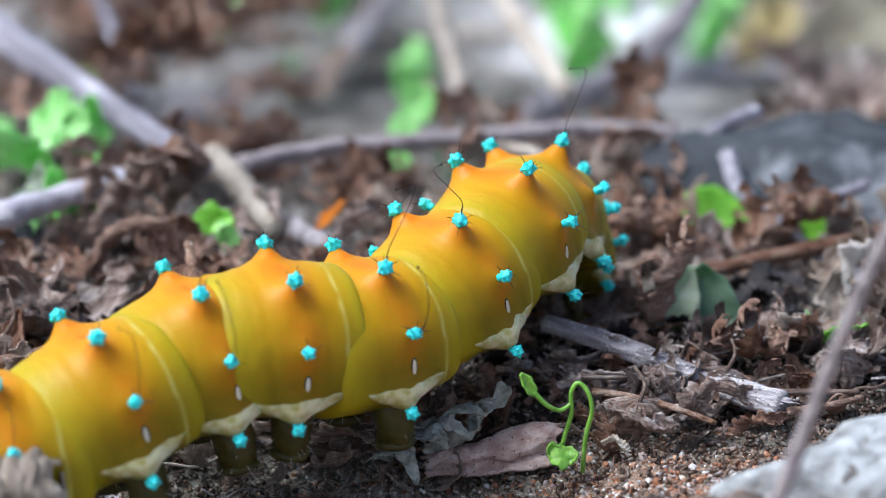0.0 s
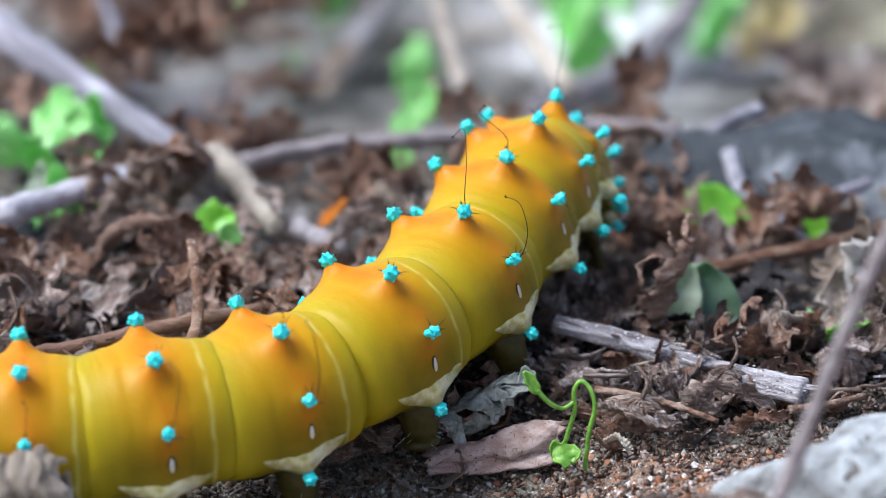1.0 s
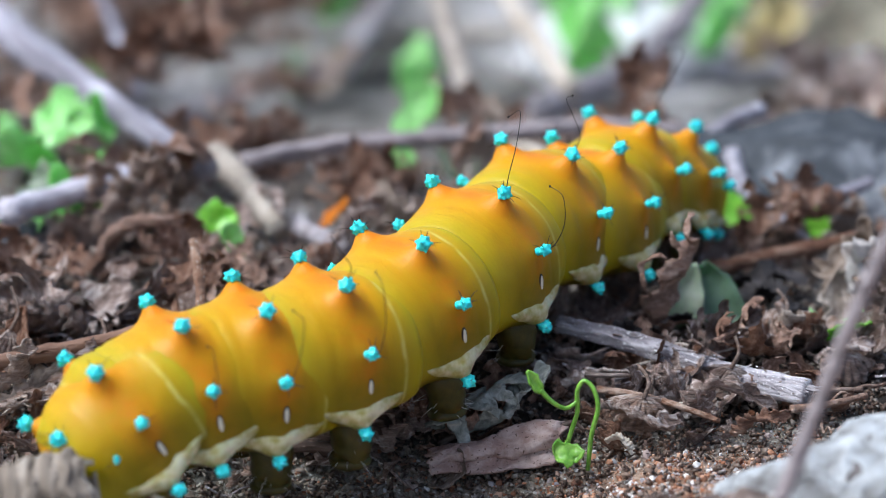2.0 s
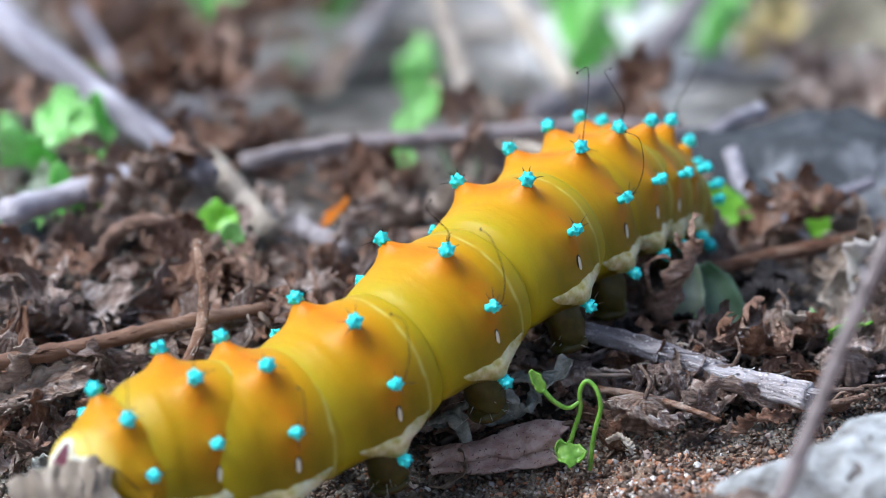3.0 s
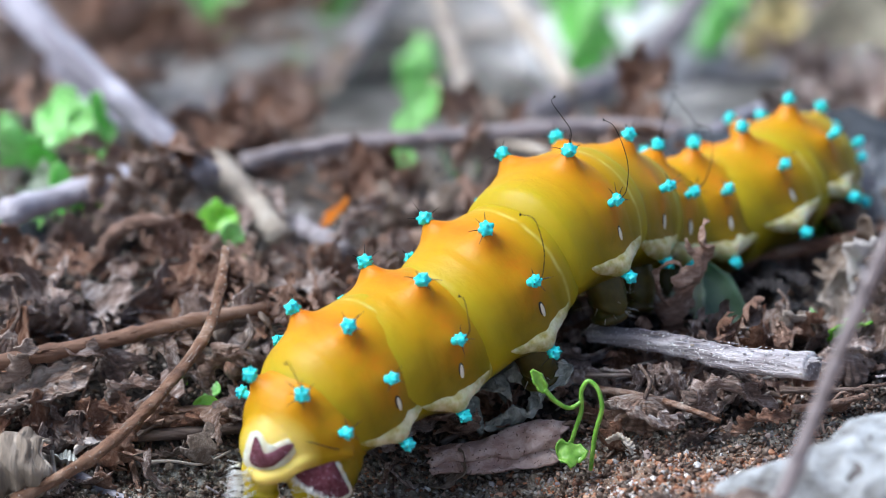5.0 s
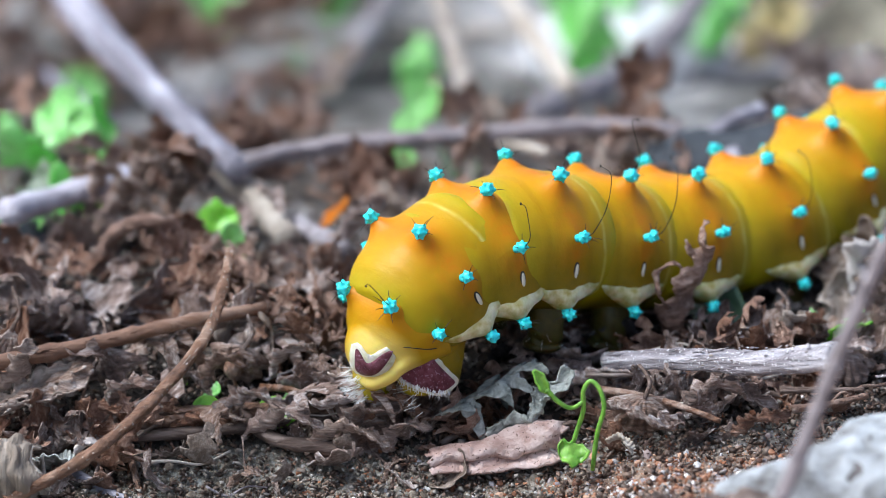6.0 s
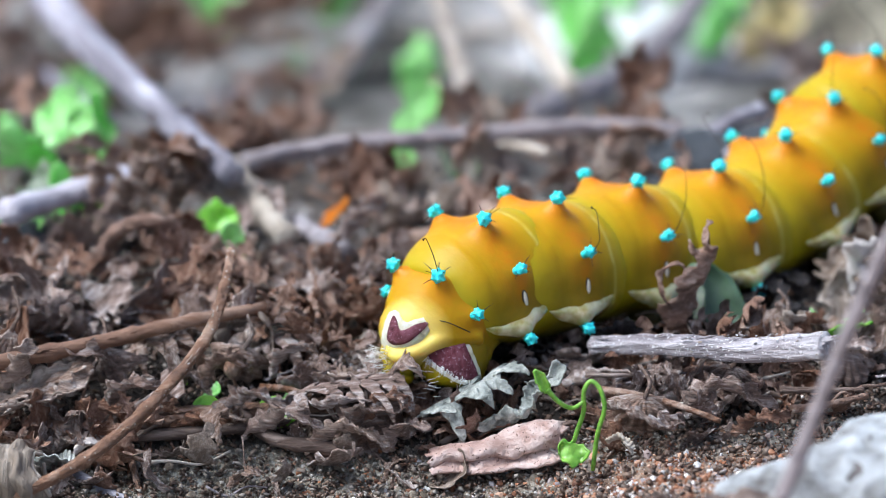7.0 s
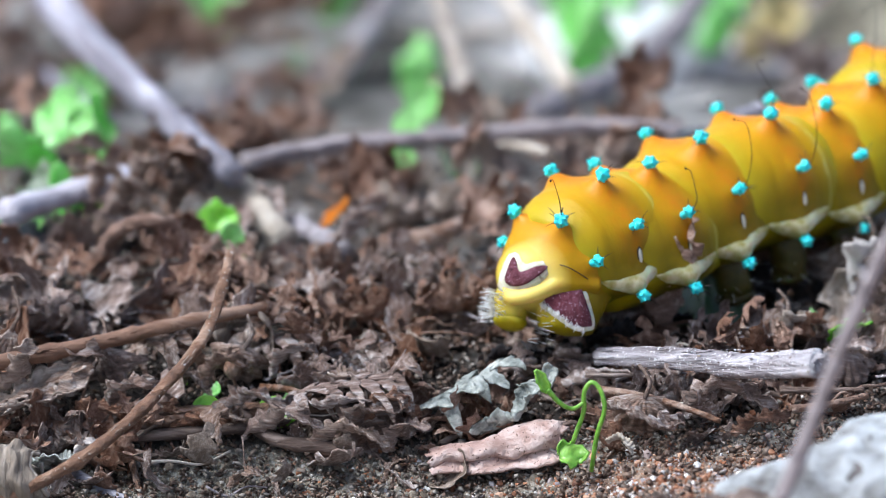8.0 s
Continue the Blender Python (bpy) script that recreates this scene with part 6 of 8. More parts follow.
def litter():
    rnd = random.Random(5)
    protos = []
    for k in range(9):
        mat = PINNAE_RED if k in (1, 2, 5, 6) else PINNAE_TAN if k > 6 else PINNAE
        f = frond(rnd.uniform(13, 20), 60 + k, rnd.uniform(0.4, 2.4), mat, "shrivelled brown fern frond in the leaf litter", rnd.choice((7, 8, 9)), rnd.uniform(0.85, 1.15))
        protos.append(f)
    # clumps and fronds that stand out
    spots = [((-51.3, 25.6, 3.0), 0, -20), ((-44.5, 26.3, 2.0), 1, 10), ((-40.2, 21.0, 2.0), 2, 60), ((-37.6, 25.6, 3.0), 5, 120), ((-34.2, 21.0, 2.0), 2, 40), ((-51.0, -5.0, 0.9), 8, 20), ((-49.5, -0.5, 1.0), 7, -30),
             ((-41.8, -5.0, 0.9), 8, 60), ((-38.9, 1.6, 2.9), 7, 10), ((-31.8, -7.3, 1.0), 8, -10), ((-25.1, -12.6, 2.0), 7, 20), ((-21.8, -9.2, 2.0), 8, -20), ((-17.0, -9.6, 1.0), 7, 15), ((-17.7, -23.5, 0.3), 3, 70), ((-22.2, -26.4, 0.3), 1, 200),
             ((-16.6, -46.7, -3.3), 3, -15), ((-10.2, -50.6, -5.1), 6, 15), ((-22.7, -39.5, -0.6), 2, 100),
             ((-16.9, 21.0, 2.0), 5, 0), ((-13.5, 11.5, 1.0), 2, 50), ((-10.9, 21.8, 0.9), 0, 100), ((22.4, 53.0, 2.5), 5, 10), ((25.9, 43.5, 2.6), 2, 60), ((31.5, 43.5, 2.6), 5, 130), ((31.9, 29.0, 2.0), 0, 20),
             ((16.1, -46.7, -1.9), 1, 20), ((20.3, -49.7, -2.1), 4, -20), ((25.4, -46.9, -1.2), 3, 40), ((32.0, -50.6, -1.7), 6, 10), ((46.8, -32.3, 0.3), 4, 20), ((5.4, -44.2, -2.2), 3, 5), ((11.1, -45.7, -2.3), 6, -30), ((-0.2, -52.3, -5.7), 1, 30),
             ((-43.9, 219.7, -22.0), 2, 0), ((-49.9, 209.3, -23.0), 5, 60), ((-77.4, 164.4, -24.9), 2, 20), ((-60.0, 39.1, 3.9), 5, 90), ((-42.4, 168.6, -26.0), 2, 10), ((33.8, -9.6, 1.0), 2, 10), ((49.7, -10.6, 1.0), 5, 30), ((49.9, -28.5, 1.0), 0, 70), ((43.9, -0.5, 1.0), 5, 140), ((46.8, -22.4, 0.3), 3, 0), ((25.5, -9.6, 1.0), 4, 20)]
    for (x, y, z), k, yaw in spots:
        copy_thing(protos[k], pose(x * MM, y * MM, (gz(x, y) + (0.6 if off_path(x, y) < 12 else 2.2)) * MM, rnd.uniform(-25, 25), rnd.uniform(-18, 10), yaw))
    for (x, y, z), k, s in (((-79.4, 194.0, -26.0), 2, 1.7), ((-76.3, 221.8, -26.0), 5, 1.9), ((-65.5, 207.5, -26.0), 2, 1.8), ((-56.2, 181.0, -26.0), 5, 1.6), ((-51.3, 198.5, -26.0), 2, 1.7), ((-46.8, 226.6, -26.0), 5, 1.9), ((-43.9, 252.3, -26.0), 2, 2.0), ((-64.9, 172.8, -26.0), 5, 1.5), ((-47.2, 163.7, -26.8), 0, 1.4), ((-87.8, 221.8, -26.0), 3, 1.8), ((-58.1, 236.5, -26.0), 5, 1.8), ((-79.4, 164.0, -25.9), 0, 1.5)):
        ob = copy_thing(protos[k], pose(x * MM, y * MM, (gz(x, y) + 1.5) * MM, rnd.uniform(-25, 25), rnd.uniform(-45, -10), rnd.uniform(0, 360)))
        ob.scale = (s, s, s)
    # two large curled fronds lying over the litter
    for (x, y, z), seed, yaw, roll in (((-53.4, -34.1, 3.0), 83, 10, 20),):
        hero = frond(15.5, seed, 0.5, PINNAE, "large curled brown fern frond with comb-like lobes", 8, 1.25)
        hero.matrix_world = pose(x * MM, y * MM, z * MM, roll, -8, yaw)
    for _ in range(80):
        for _ in range(50):
            x, y = rnd.uniform(-72, 78), rnd.uniform(-62, 70)
            if crowded(x, y) or y > 38 and rnd.random() < 0.4 or y > -14 and x < -4 and rnd.random() < 0.78:
                continue
            if y > -60 + 0.35 * max(0, x) or x < -12:
                break
        flat = off_path(x, y) < 13
        copy_thing(protos[rnd.randrange(7) if y < 0 else (7, 8, 7, 8, 2, 5)[rnd.randrange(6)]], pose(x * MM, y * MM, (gz(x, y) + (0.1 if flat else rnd.uniform(0.5, 4.5))) * MM, rnd.uniform(-20, 20) * (0.3 if flat else 1), rnd.uniform(-15, 8) * (0.3 if flat else 1), rnd.uniform(0, 360)))
    for f, (x, y) in zip(protos, ((-48, 6), (-30, 30), (-64, 52), (-62, -30), (45, 30), (70, 62), (-20, 60), (-55, 40), (62, 40))):
        put(f, x, y, gz(x, y) + 0.8, 0, 0, rnd.uniform(0, 360))
    # loose scraps of leaf
    scraps = []
    for k in range(12):
        mat = (DRY, DRY_RED, DRY_PALE, DRY_RED, DRY, DRY_TAN)[k % 6]
        ob = leaf("leaf_scrap", mat, ("curled brown leaf scrap", "torn brown leaf scrap", "pale dry leaf scrap", "reddish dry leaf scrap")[min(3, k % 6)] + " in the litter", rnd.uniform(5, 12), rnd.uniform(1.5, 3.4), rnd.uniform(0.4, 3.0), rnd.uniform(0.3, 1.6), rnd.uniform(0.6, 1.5), 70 + k, 0.45)
        ob["group"] = "leaf scraps"
        if k % 2:
            ln = rnd.uniform(5, 9)
            strip = ribbon("leaf_scrap", [(0, 0, 0), (ln * 0.4, rnd.uniform(-1, 1), rnd.uniform(0.5, 2)), (ln * 0.8, rnd.uniform(-2, 2), rnd.uniform(0, 2.5)), (ln, rnd.uniform(-3, 3), 0.3)], rnd.uniform(0.9, 1.7), rnd.uniform(1, 4), 30.5 + k, mat, "twisted brown leaf scrap in the litter", 0.5, 6, 1.2, 0.5)
            strip["group"] = "leaf scraps"
            bpy.data.objects.remove(ob)
            ob = strip
        scraps.append(ob)
    for k in range(210):
        for _ in range(60):
            x, y = rnd.uniform(-78, 82), rnd.triangular(-66, 90, -40)
            if crowded(x, y) or y > 38 and rnd.random() < 0.4 or y > -14 and x < -4 and rnd.random() < 0.78:
                continue
            if y > -60 + 0.35 * max(0, x) or x < -12:
                break
        flat = off_path(x, y) < 12
        m = pose(x * MM, y * MM, (gz(x, y) + (0.0 if flat else 0.5)) * MM, rnd.uniform(-40, 40) * (0.35 if flat else 1), rnd.uniform(-35, 25) * (0.35 if flat else 1), rnd.uniform(0, 360))
        if k < 12:
            scraps[k].matrix_world = m
        else:
            copy_thing(scraps[rnd.randrange(12) if y < 0 else (2, 8, 3, 9)[rnd.randrange(4)]], m)
    for _ in range(34):
        x, y = rnd.uniform(-50, 0), rnd.uniform(-60, -47)
        small = copy_thing(scraps[rnd.randrange(12)], pose(x * MM, y * MM, (gz(x, y) + rnd.uniform(0.2, 0.8)) * MM, rnd.uniform(-40, 40), rnd.uniform(-30, 15), rnd.uniform(0, 360)))
        s = rnd.uniform(0.3, 0.65)
        small.scale = (s, s, s)
    # larger dead clumps and branches on the ground that falls away behind
    for k in range(18):
        x, y = rnd.uniform(-110, 130), rnd.uniform(70, 330)
        if x < 0 and y < 150:
            continue
        if y < 115:
            rnd.random(), rnd.random(), rnd.random(), rnd.random()
            continue
        ob = copy_thing(protos[(2, 5, 0, 3)[k % 4]], pose(x * MM, y * MM, (gz(x, y) + 1.5) * MM, rnd.uniform(-30, 30), rnd.uniform(-40, 5), rnd.uniform(0, 360)))
        s = rnd.uniform(1.3, 2.4)
        ob.scale = (s, s, s)
    for k in range(26):
        x, y = rnd.uniform(-100, 120), rnd.uniform(80, 330)
        w, ln = rnd.uniform(-0.9, 0.9) + (math.pi / 2 if k % 3 == 0 else 0), rnd.uniform(30, 80)
        pts = [(x + math.cos(w) * ln * u, y + math.sin(w) * ln * u, gz(x + math.cos(w) * ln * u, y + math.sin(w) * ln * u) + 2.0 + u * rnd.uniform(0, 10)) for u in (0, 0.5, 1)]
        r, wood = rnd.uniform(0.9, 2.2), rnd.choice((WOOD_PALE, WOOD_LILAC, TWIG, WOOD_GREY))
        if y < 150 and x < 10:
            continue
        tagged(twig("fallen_stick", pts, r, 0.8, wood, "dry fallen stick on bare earth", x, 0.2, 0, 18, 8, category="stick"), group="fallen sticks")
    # straws and stalks
    for _ in range(60):
        x, y = rnd.uniform(-75, 75), rnd.triangular(-66, 80, -45)
        if off_path(x, y) < 11 or (x > -8 and y < -58):
            continue
        w, ln = rnd.uniform(0, math.tau), rnd.uniform(8, 26)
        pts = [(x + math.cos(w) * ln * u + 1.5 * noise.noise(Vector((u * 2, x, y))), y + math.sin(w) * ln * u, gz(x + math.cos(w) * ln * u, y + math.sin(w) * ln * u) + 0.8 + 1.6 * math.sin(u * 3 + x)) for u in (0, 0.33, 0.66, 1)]
        r = rnd.uniform(0.18, 0.5)
        tagged(twig("dry_straw", pts, r, r * 0.7, rnd.choice((TWIG, TWIG, TWIG_DARK, WOOD_PALE)), "thin dry straw lying in the litter", x, 0.2, 0, 18, 7, category="straw"), group="dry straws")
    for _ in range(110):
        x, y = rnd.uniform(-56, 52), rnd.uniform(-60, -26)
        if off_path(x, y) < 8 or (x > -2 and y < -57):
            continue
        w, ln = rnd.gauss(0, 0.7), rnd.uniform(3, 11)
        lift = rnd.uniform(0.5, 3.2)
        pts = [(x + math.cos(w) * ln * u, y + math.sin(w) * ln * u * 0.6, gz(x + math.cos(w) * ln * u, y + math.sin(w) * ln * u * 0.6) + lift + rnd.uniform(-0.6, 0.9)) for u in (0, 0.33, 0.66, 1)]
        r = rnd.uniform(0.09, 0.24)
        tagged(twig("leaf_stalk", pts, r, r * 0.6, rnd.choice((TWIG, WOOD_PALE, TWIG_DARK, STRAW, WOOD_GREY)), "fine dry leaf stalk in the litter", x, 0.25, 0, 14, 6, category="stalk"), group="leaf stalks")
    carried = frond(24.0, 91, 0.35, PINNAE_RED, "large brown curly fern frond behind a stick", 15, 1.45)
    return carried


CARRIED = litter()


def crumbs():
    """Crumbled leaf and bark between the larger pieces, and the sand grains at the near edge."""
    rnd = random.Random(8)
    verts, faces = [], []
    for _ in range(28000):
        x, y = rnd.uniform(-75, 75), rnd.triangular(-80, 90, -52)
        z = gz(x, y) + rnd.uniform(0, 0.8)
        ln, wd = rnd.triangular(0.25, 1.7, 0.4), rnd.triangular(0.12, 0.7, 0.2)
        m = pose(x, y, z, rnd.uniform(-60, 60), rnd.uniform(-40, 40), rnd.uniform(0, 360))
        i = len(verts)
        bend = rnd.uniform(0.1, 0.3) * ln
        for p in ((-ln / 2, -wd / 2, 0), (0, -wd * 0.7, bend), (ln / 2, -wd * 0.2, 0), (ln / 2, wd * 0.3, 0.1), (0, wd * 0.6, bend + 0.15), (-ln / 2, wd / 2, 0.2), (0, 0, bend - 0.35)):
            verts.append(m @ Vector(p) * MM)
        faces += [(i, i + 1, i + 4, i + 5), (i + 1, i + 2, i + 3, i + 4), (i, i + 6, i + 1), (i + 1, i + 6, i + 2), (i + 2, i + 6, i + 3), (i + 3, i + 6, i + 4), (i + 4, i + 6, i + 5), (i + 5, i + 6, i)]
    me = bpy.data.meshes.new("litter_crumbs")
    me.from_pydata(verts, [], faces)
    for f in me.polygons:
        f.use_smooth = True
    me.materials.append(CRUMB)
    tagged(new("litter_crumbs", me), "crumbled brown leaf and bark on soil", "leaf litter", kind="stuff")
    bm = bmesh.new()
    bmesh.ops.create_icosphere(bm, subdivisions=1, radius=1.0)
    ico_v = [v.co.copy() for v in bm.verts]
    ico_f = [[v.index for v in f.verts] for f in bm.faces]
    bm.free()
    for name, count, material, label in (("sand_grains", 44000, GRAIN, "reddish and pale coarse sand grains"), ("soil_clods", 16000, CLOD, "grey-green clods of bare soil")):
        verts, faces = [], []
        for _ in range(count):
            if name == "sand_grains":
                x, y = rnd.uniform(-60, 75), rnd.triangular(-96, -48, -68)
                if x < -18 and rnd.random() < 0.9:
                    continue
                r = min(0.5, 0.06 * math.exp(abs(rnd.gauss(0, 0.75))))
            else:
                x, y = rnd.uniform(-62, 12), rnd.triangular(-90, -48, -62)
                r = min(0.7, 0.085 * math.exp(abs(rnd.gauss(0, 0.7))))
            z = gz(x, y) + r * 0.3
            m = Euler((rnd.uniform(0, 6), rnd.uniform(0, 6), 0)).to_matrix()
            sc = Vector((r * rnd.uniform(0.8, 1.4), r * rnd.uniform(0.7, 1.1), r * rnd.uniform(0.5, 1)))
            i = len(verts)
            verts += [(m @ (Vector((v.x * sc.x, v.y * sc.y, v.z * sc.z)) * rnd.uniform(0.72, 1.28)) + Vector((x, y, z))) * MM for v in ico_v]
            faces += [[q + i for q in f] for f in ico_f]
        me = bpy.data.meshes.new(name)
        me.from_pydata(verts, [], faces)
        me.materials.append(material)
        tagged(new(name, me), label, "sand" if name == "sand_grains" else "soil", kind="stuff")


crumbs()


# ---- what moves ----
def at(t, x, y, z, rx, ry, rz):
    return t, pose(x * MM, y * MM, z * MM, rx, ry, rz)


def motions():
    walk(RINGS[0], [
        at(0, -59.41, -79.72, 5.69, -10.4, -1.1, -83.7),
        at(0.3, -59.08, -84.12, 4.68, -5.4, -0.7, -79.0),
        at(0.5, -58.13, -80.71, 4.73, -3.0, 3.3, -80.3),
        at(0.8, -58.35, -77.81, 4.81, -4.6, 3.2, -85.8),
        at(1, -59.06, -73.94, 4.78, -9.6, 2.2, -85.3),
        at(1.2, -57.75, -72.74, 5.97, -10.2, 1.5, -83.2),
        at(1.5, -46.83, -71.79, 6.86, 6.9, -3.4, -69.2),
        at(1.7, -36.93, -72.89, 3.56, 75.2, -10.1, -58.8),
        at(2.8, -31.77, -80.93, 3.30, 10.6, 10.7, -58.6),
        at(3, -31.74, -80.28, 3.17, 11.4, 5.9, -57.0),
        at(3.2, -31.65, -78.96, 2.97, 11.2, 2.0, -54.9),
        at(3.5, -32.06, -73.50, 1.68, 11.9, 5.4, -54.5),
        at(3.8, -27.86, -69.50, 2.84, 11.5, 0.3, -51.0),
        at(4, -20.68, -69.49, 3.80, 36.9, 2.2, -43.8),
        at(4.2, -15.80, -69.56, 0.78, 55.0, -1.6, -36.2),
        at(4.5, -14.74, -66.39, -0.02, 37.9, -4.8, -35.1),
        at(4.7, -14.70, -68.14, 0.62, 36.1, -1.2, -38.3),
        at(5.8, -7.39, -53.88, 6.71, 37.6, 5.8, -43.9),
        at(6, -3.96, -49.83, 7.38, 51.4, 2.0, -46.5),
        at(6.2, -2.16, -52.02, 5.38, 43.3, -1.7, -45.7),
        at(6.5, -1.74, -49.29, 4.37, 35.4, -3.4, -48.1),
        at(6.8, -0.83, -50.18, 6.24, 32.0, -5.0, -49.0),
        at(7, -0.15, -43.75, 5.60, 26.6, -4.4, -47.8),
        at(7.3, 4.42, -38.89, 7.97, 19.0, -3.0, -46.8),
        at(7.5, 9.57, -36.19, 9.83, 26.5, -2.4, -44.0),
        at(7.8, 12.28, -34.90, 9.92, 31.7, -3.9, -44.7),
        at(8, 12.79, -40.15, 10.18, 19.7, -5.2, -47.8),
    ])
    walk(RINGS[1], [
        at(0, -52.14, -78.95, 4.35, -7.1, -1.5, -83.7),
        at(0.3, -51.63, -82.69, 3.97, 0.2, -1.0, -79.1),
        at(0.5, -50.71, -79.43, 4.33, 2.5, 4.4, -80.0),
        at(0.8, -50.85, -77.22, 4.21, 0.8, 4.3, -85.5),
        at(1, -51.53, -73.27, 3.50, -4.3, 2.9, -85.2),
        at(1.2, -50.33, -71.82, 4.63, -7.6, 2.0, -83.2),
        at(1.5, -41.12, -69.57, 7.60, 1.8, -4.6, -73.4),
        at(1.7, -36.61, -72.22, 5.84, 34.5, -12.3, -63.5),
        at(2.8, -25.81, -77.57, 4.55, 3.4, 6.8, -61.8),
        at(3, -26.10, -76.78, 4.50, 3.3, 2.0, -60.2),
        at(3.2, -26.41, -75.33, 4.23, 2.2, -1.8, -57.9),
        at(3.5, -27.23, -70.19, 2.91, -1.0, -0.2, -57.5),
        at(3.8, -23.89, -66.29, 3.87, -3.3, -5.0, -52.4),
        at(4, -18.22, -67.07, 6.39, 14.0, -5.5, -45.3),
        at(4.2, -14.22, -67.21, 4.81, 39.6, -8.3, -42.5),
        at(4.5, -12.13, -62.12, 3.85, 31.5, -11.1, -40.8),
        at(4.7, -11.47, -63.92, 4.50, 25.2, -5.6, -43.5),
        at(5.8, -4.28, -51.13, 9.88, 16.7, 1.7, -47.2),
        at(6, -1.49, -47.68, 11.48, 29.6, -3.2, -51.3),
        at(6.2, 0.85, -48.92, 9.46, 31.7, -5.5, -52.4),
        at(6.5, 1.87, -45.77, 7.95, 19.3, -5.8, -52.1),
        at(6.8, 2.82, -46.64, 9.39, 14.0, -7.9, -52.1),
        at(7, 3.76, -39.92, 8.34, 9.6, -8.2, -50.4),
        at(7.3, 7.93, -35.47, 9.65, 0.4, -7.8, -46.0),
        at(7.5, 12.36, -33.17, 11.88, 1.8, -7.5, -41.8),
        at(7.8, 15.29, -31.58, 12.67, 13.0, -9.7, -45.2),
        at(8, 16.51, -36.54, 12.02, 4.6, -9.9, -49.6),
    ])
    walk(RINGS[2], [
        at(0, -43.44, -78.02, 3.69, 7.3, -2.3, -71.9),
        at(0.3, -42.46, -80.93, 4.73, 6.3, -1.5, -74.7),
        at(0.5, -41.68, -77.86, 5.46, 5.0, 7.0, -78.7),
        at(0.8, -41.71, -76.51, 5.03, 4.2, 6.8, -81.5),
        at(1, -42.20, -72.44, 3.49, 1.5, 4.7, -81.8),
        at(1.2, -41.23, -70.70, 3.74, -2.8, 3.3, -81.2),
        at(1.5, -35.59, -68.41, 7.22, -7.8, 1.8, -80.2),
        at(1.7, -31.67, -69.23, 7.82, 10.7, -3.3, -68.6),
        at(2.8, -19.03, -74.22, 4.16, 5.8, 6.8, -56.3),
        at(3, -19.44, -73.28, 3.98, 5.1, 1.3, -55.3),
        at(3.2, -19.78, -71.50, 3.51, 3.9, -2.2, -54.5),
        at(3.5, -20.27, -65.99, 1.44, 1.0, -3.5, -54.3),
        at(3.8, -18.80, -62.59, 2.19, -3.2, -4.6, -51.4),
        at(4, -14.43, -63.00, 6.05, 1.7, -5.5, -47.0),
        at(4.2, -10.60, -62.32, 8.03, 26.6, -5.9, -46.2),
        at(4.5, -7.56, -55.77, 7.63, 35.6, -12.3, -47.0),
        at(4.7, -5.59, -57.63, 7.12, 23.2, -6.9, -47.5),
        at(5.8, -0.06, -47.23, 9.67, -0.9, 1.4, -48.5),
        at(6, 3.18, -43.73, 12.70, 6.5, -3.4, -51.8),
        at(6.2, 6.29, -44.67, 12.25, 21.8, -7.5, -52.5),
        at(6.5, 8.91, -40.38, 9.19, 11.9, -7.9, -51.0),
        at(6.8, 9.72, -41.38, 9.62, 0.6, -9.9, -50.9),
        at(7, 10.52, -34.47, 7.96, -2.9, -8.9, -48.7),
        at(7.3, 12.65, -30.92, 8.04, -10.7, -6.6, -44.7),
        at(7.5, 15.76, -29.22, 10.12, -18.1, -6.2, -41.8),
        at(7.8, 19.52, -27.12, 12.33, -5.3, -10.1, -44.6),
        at(8, 22.10, -32.01, 11.15, 2.2, -13.3, -48.3),
    ])
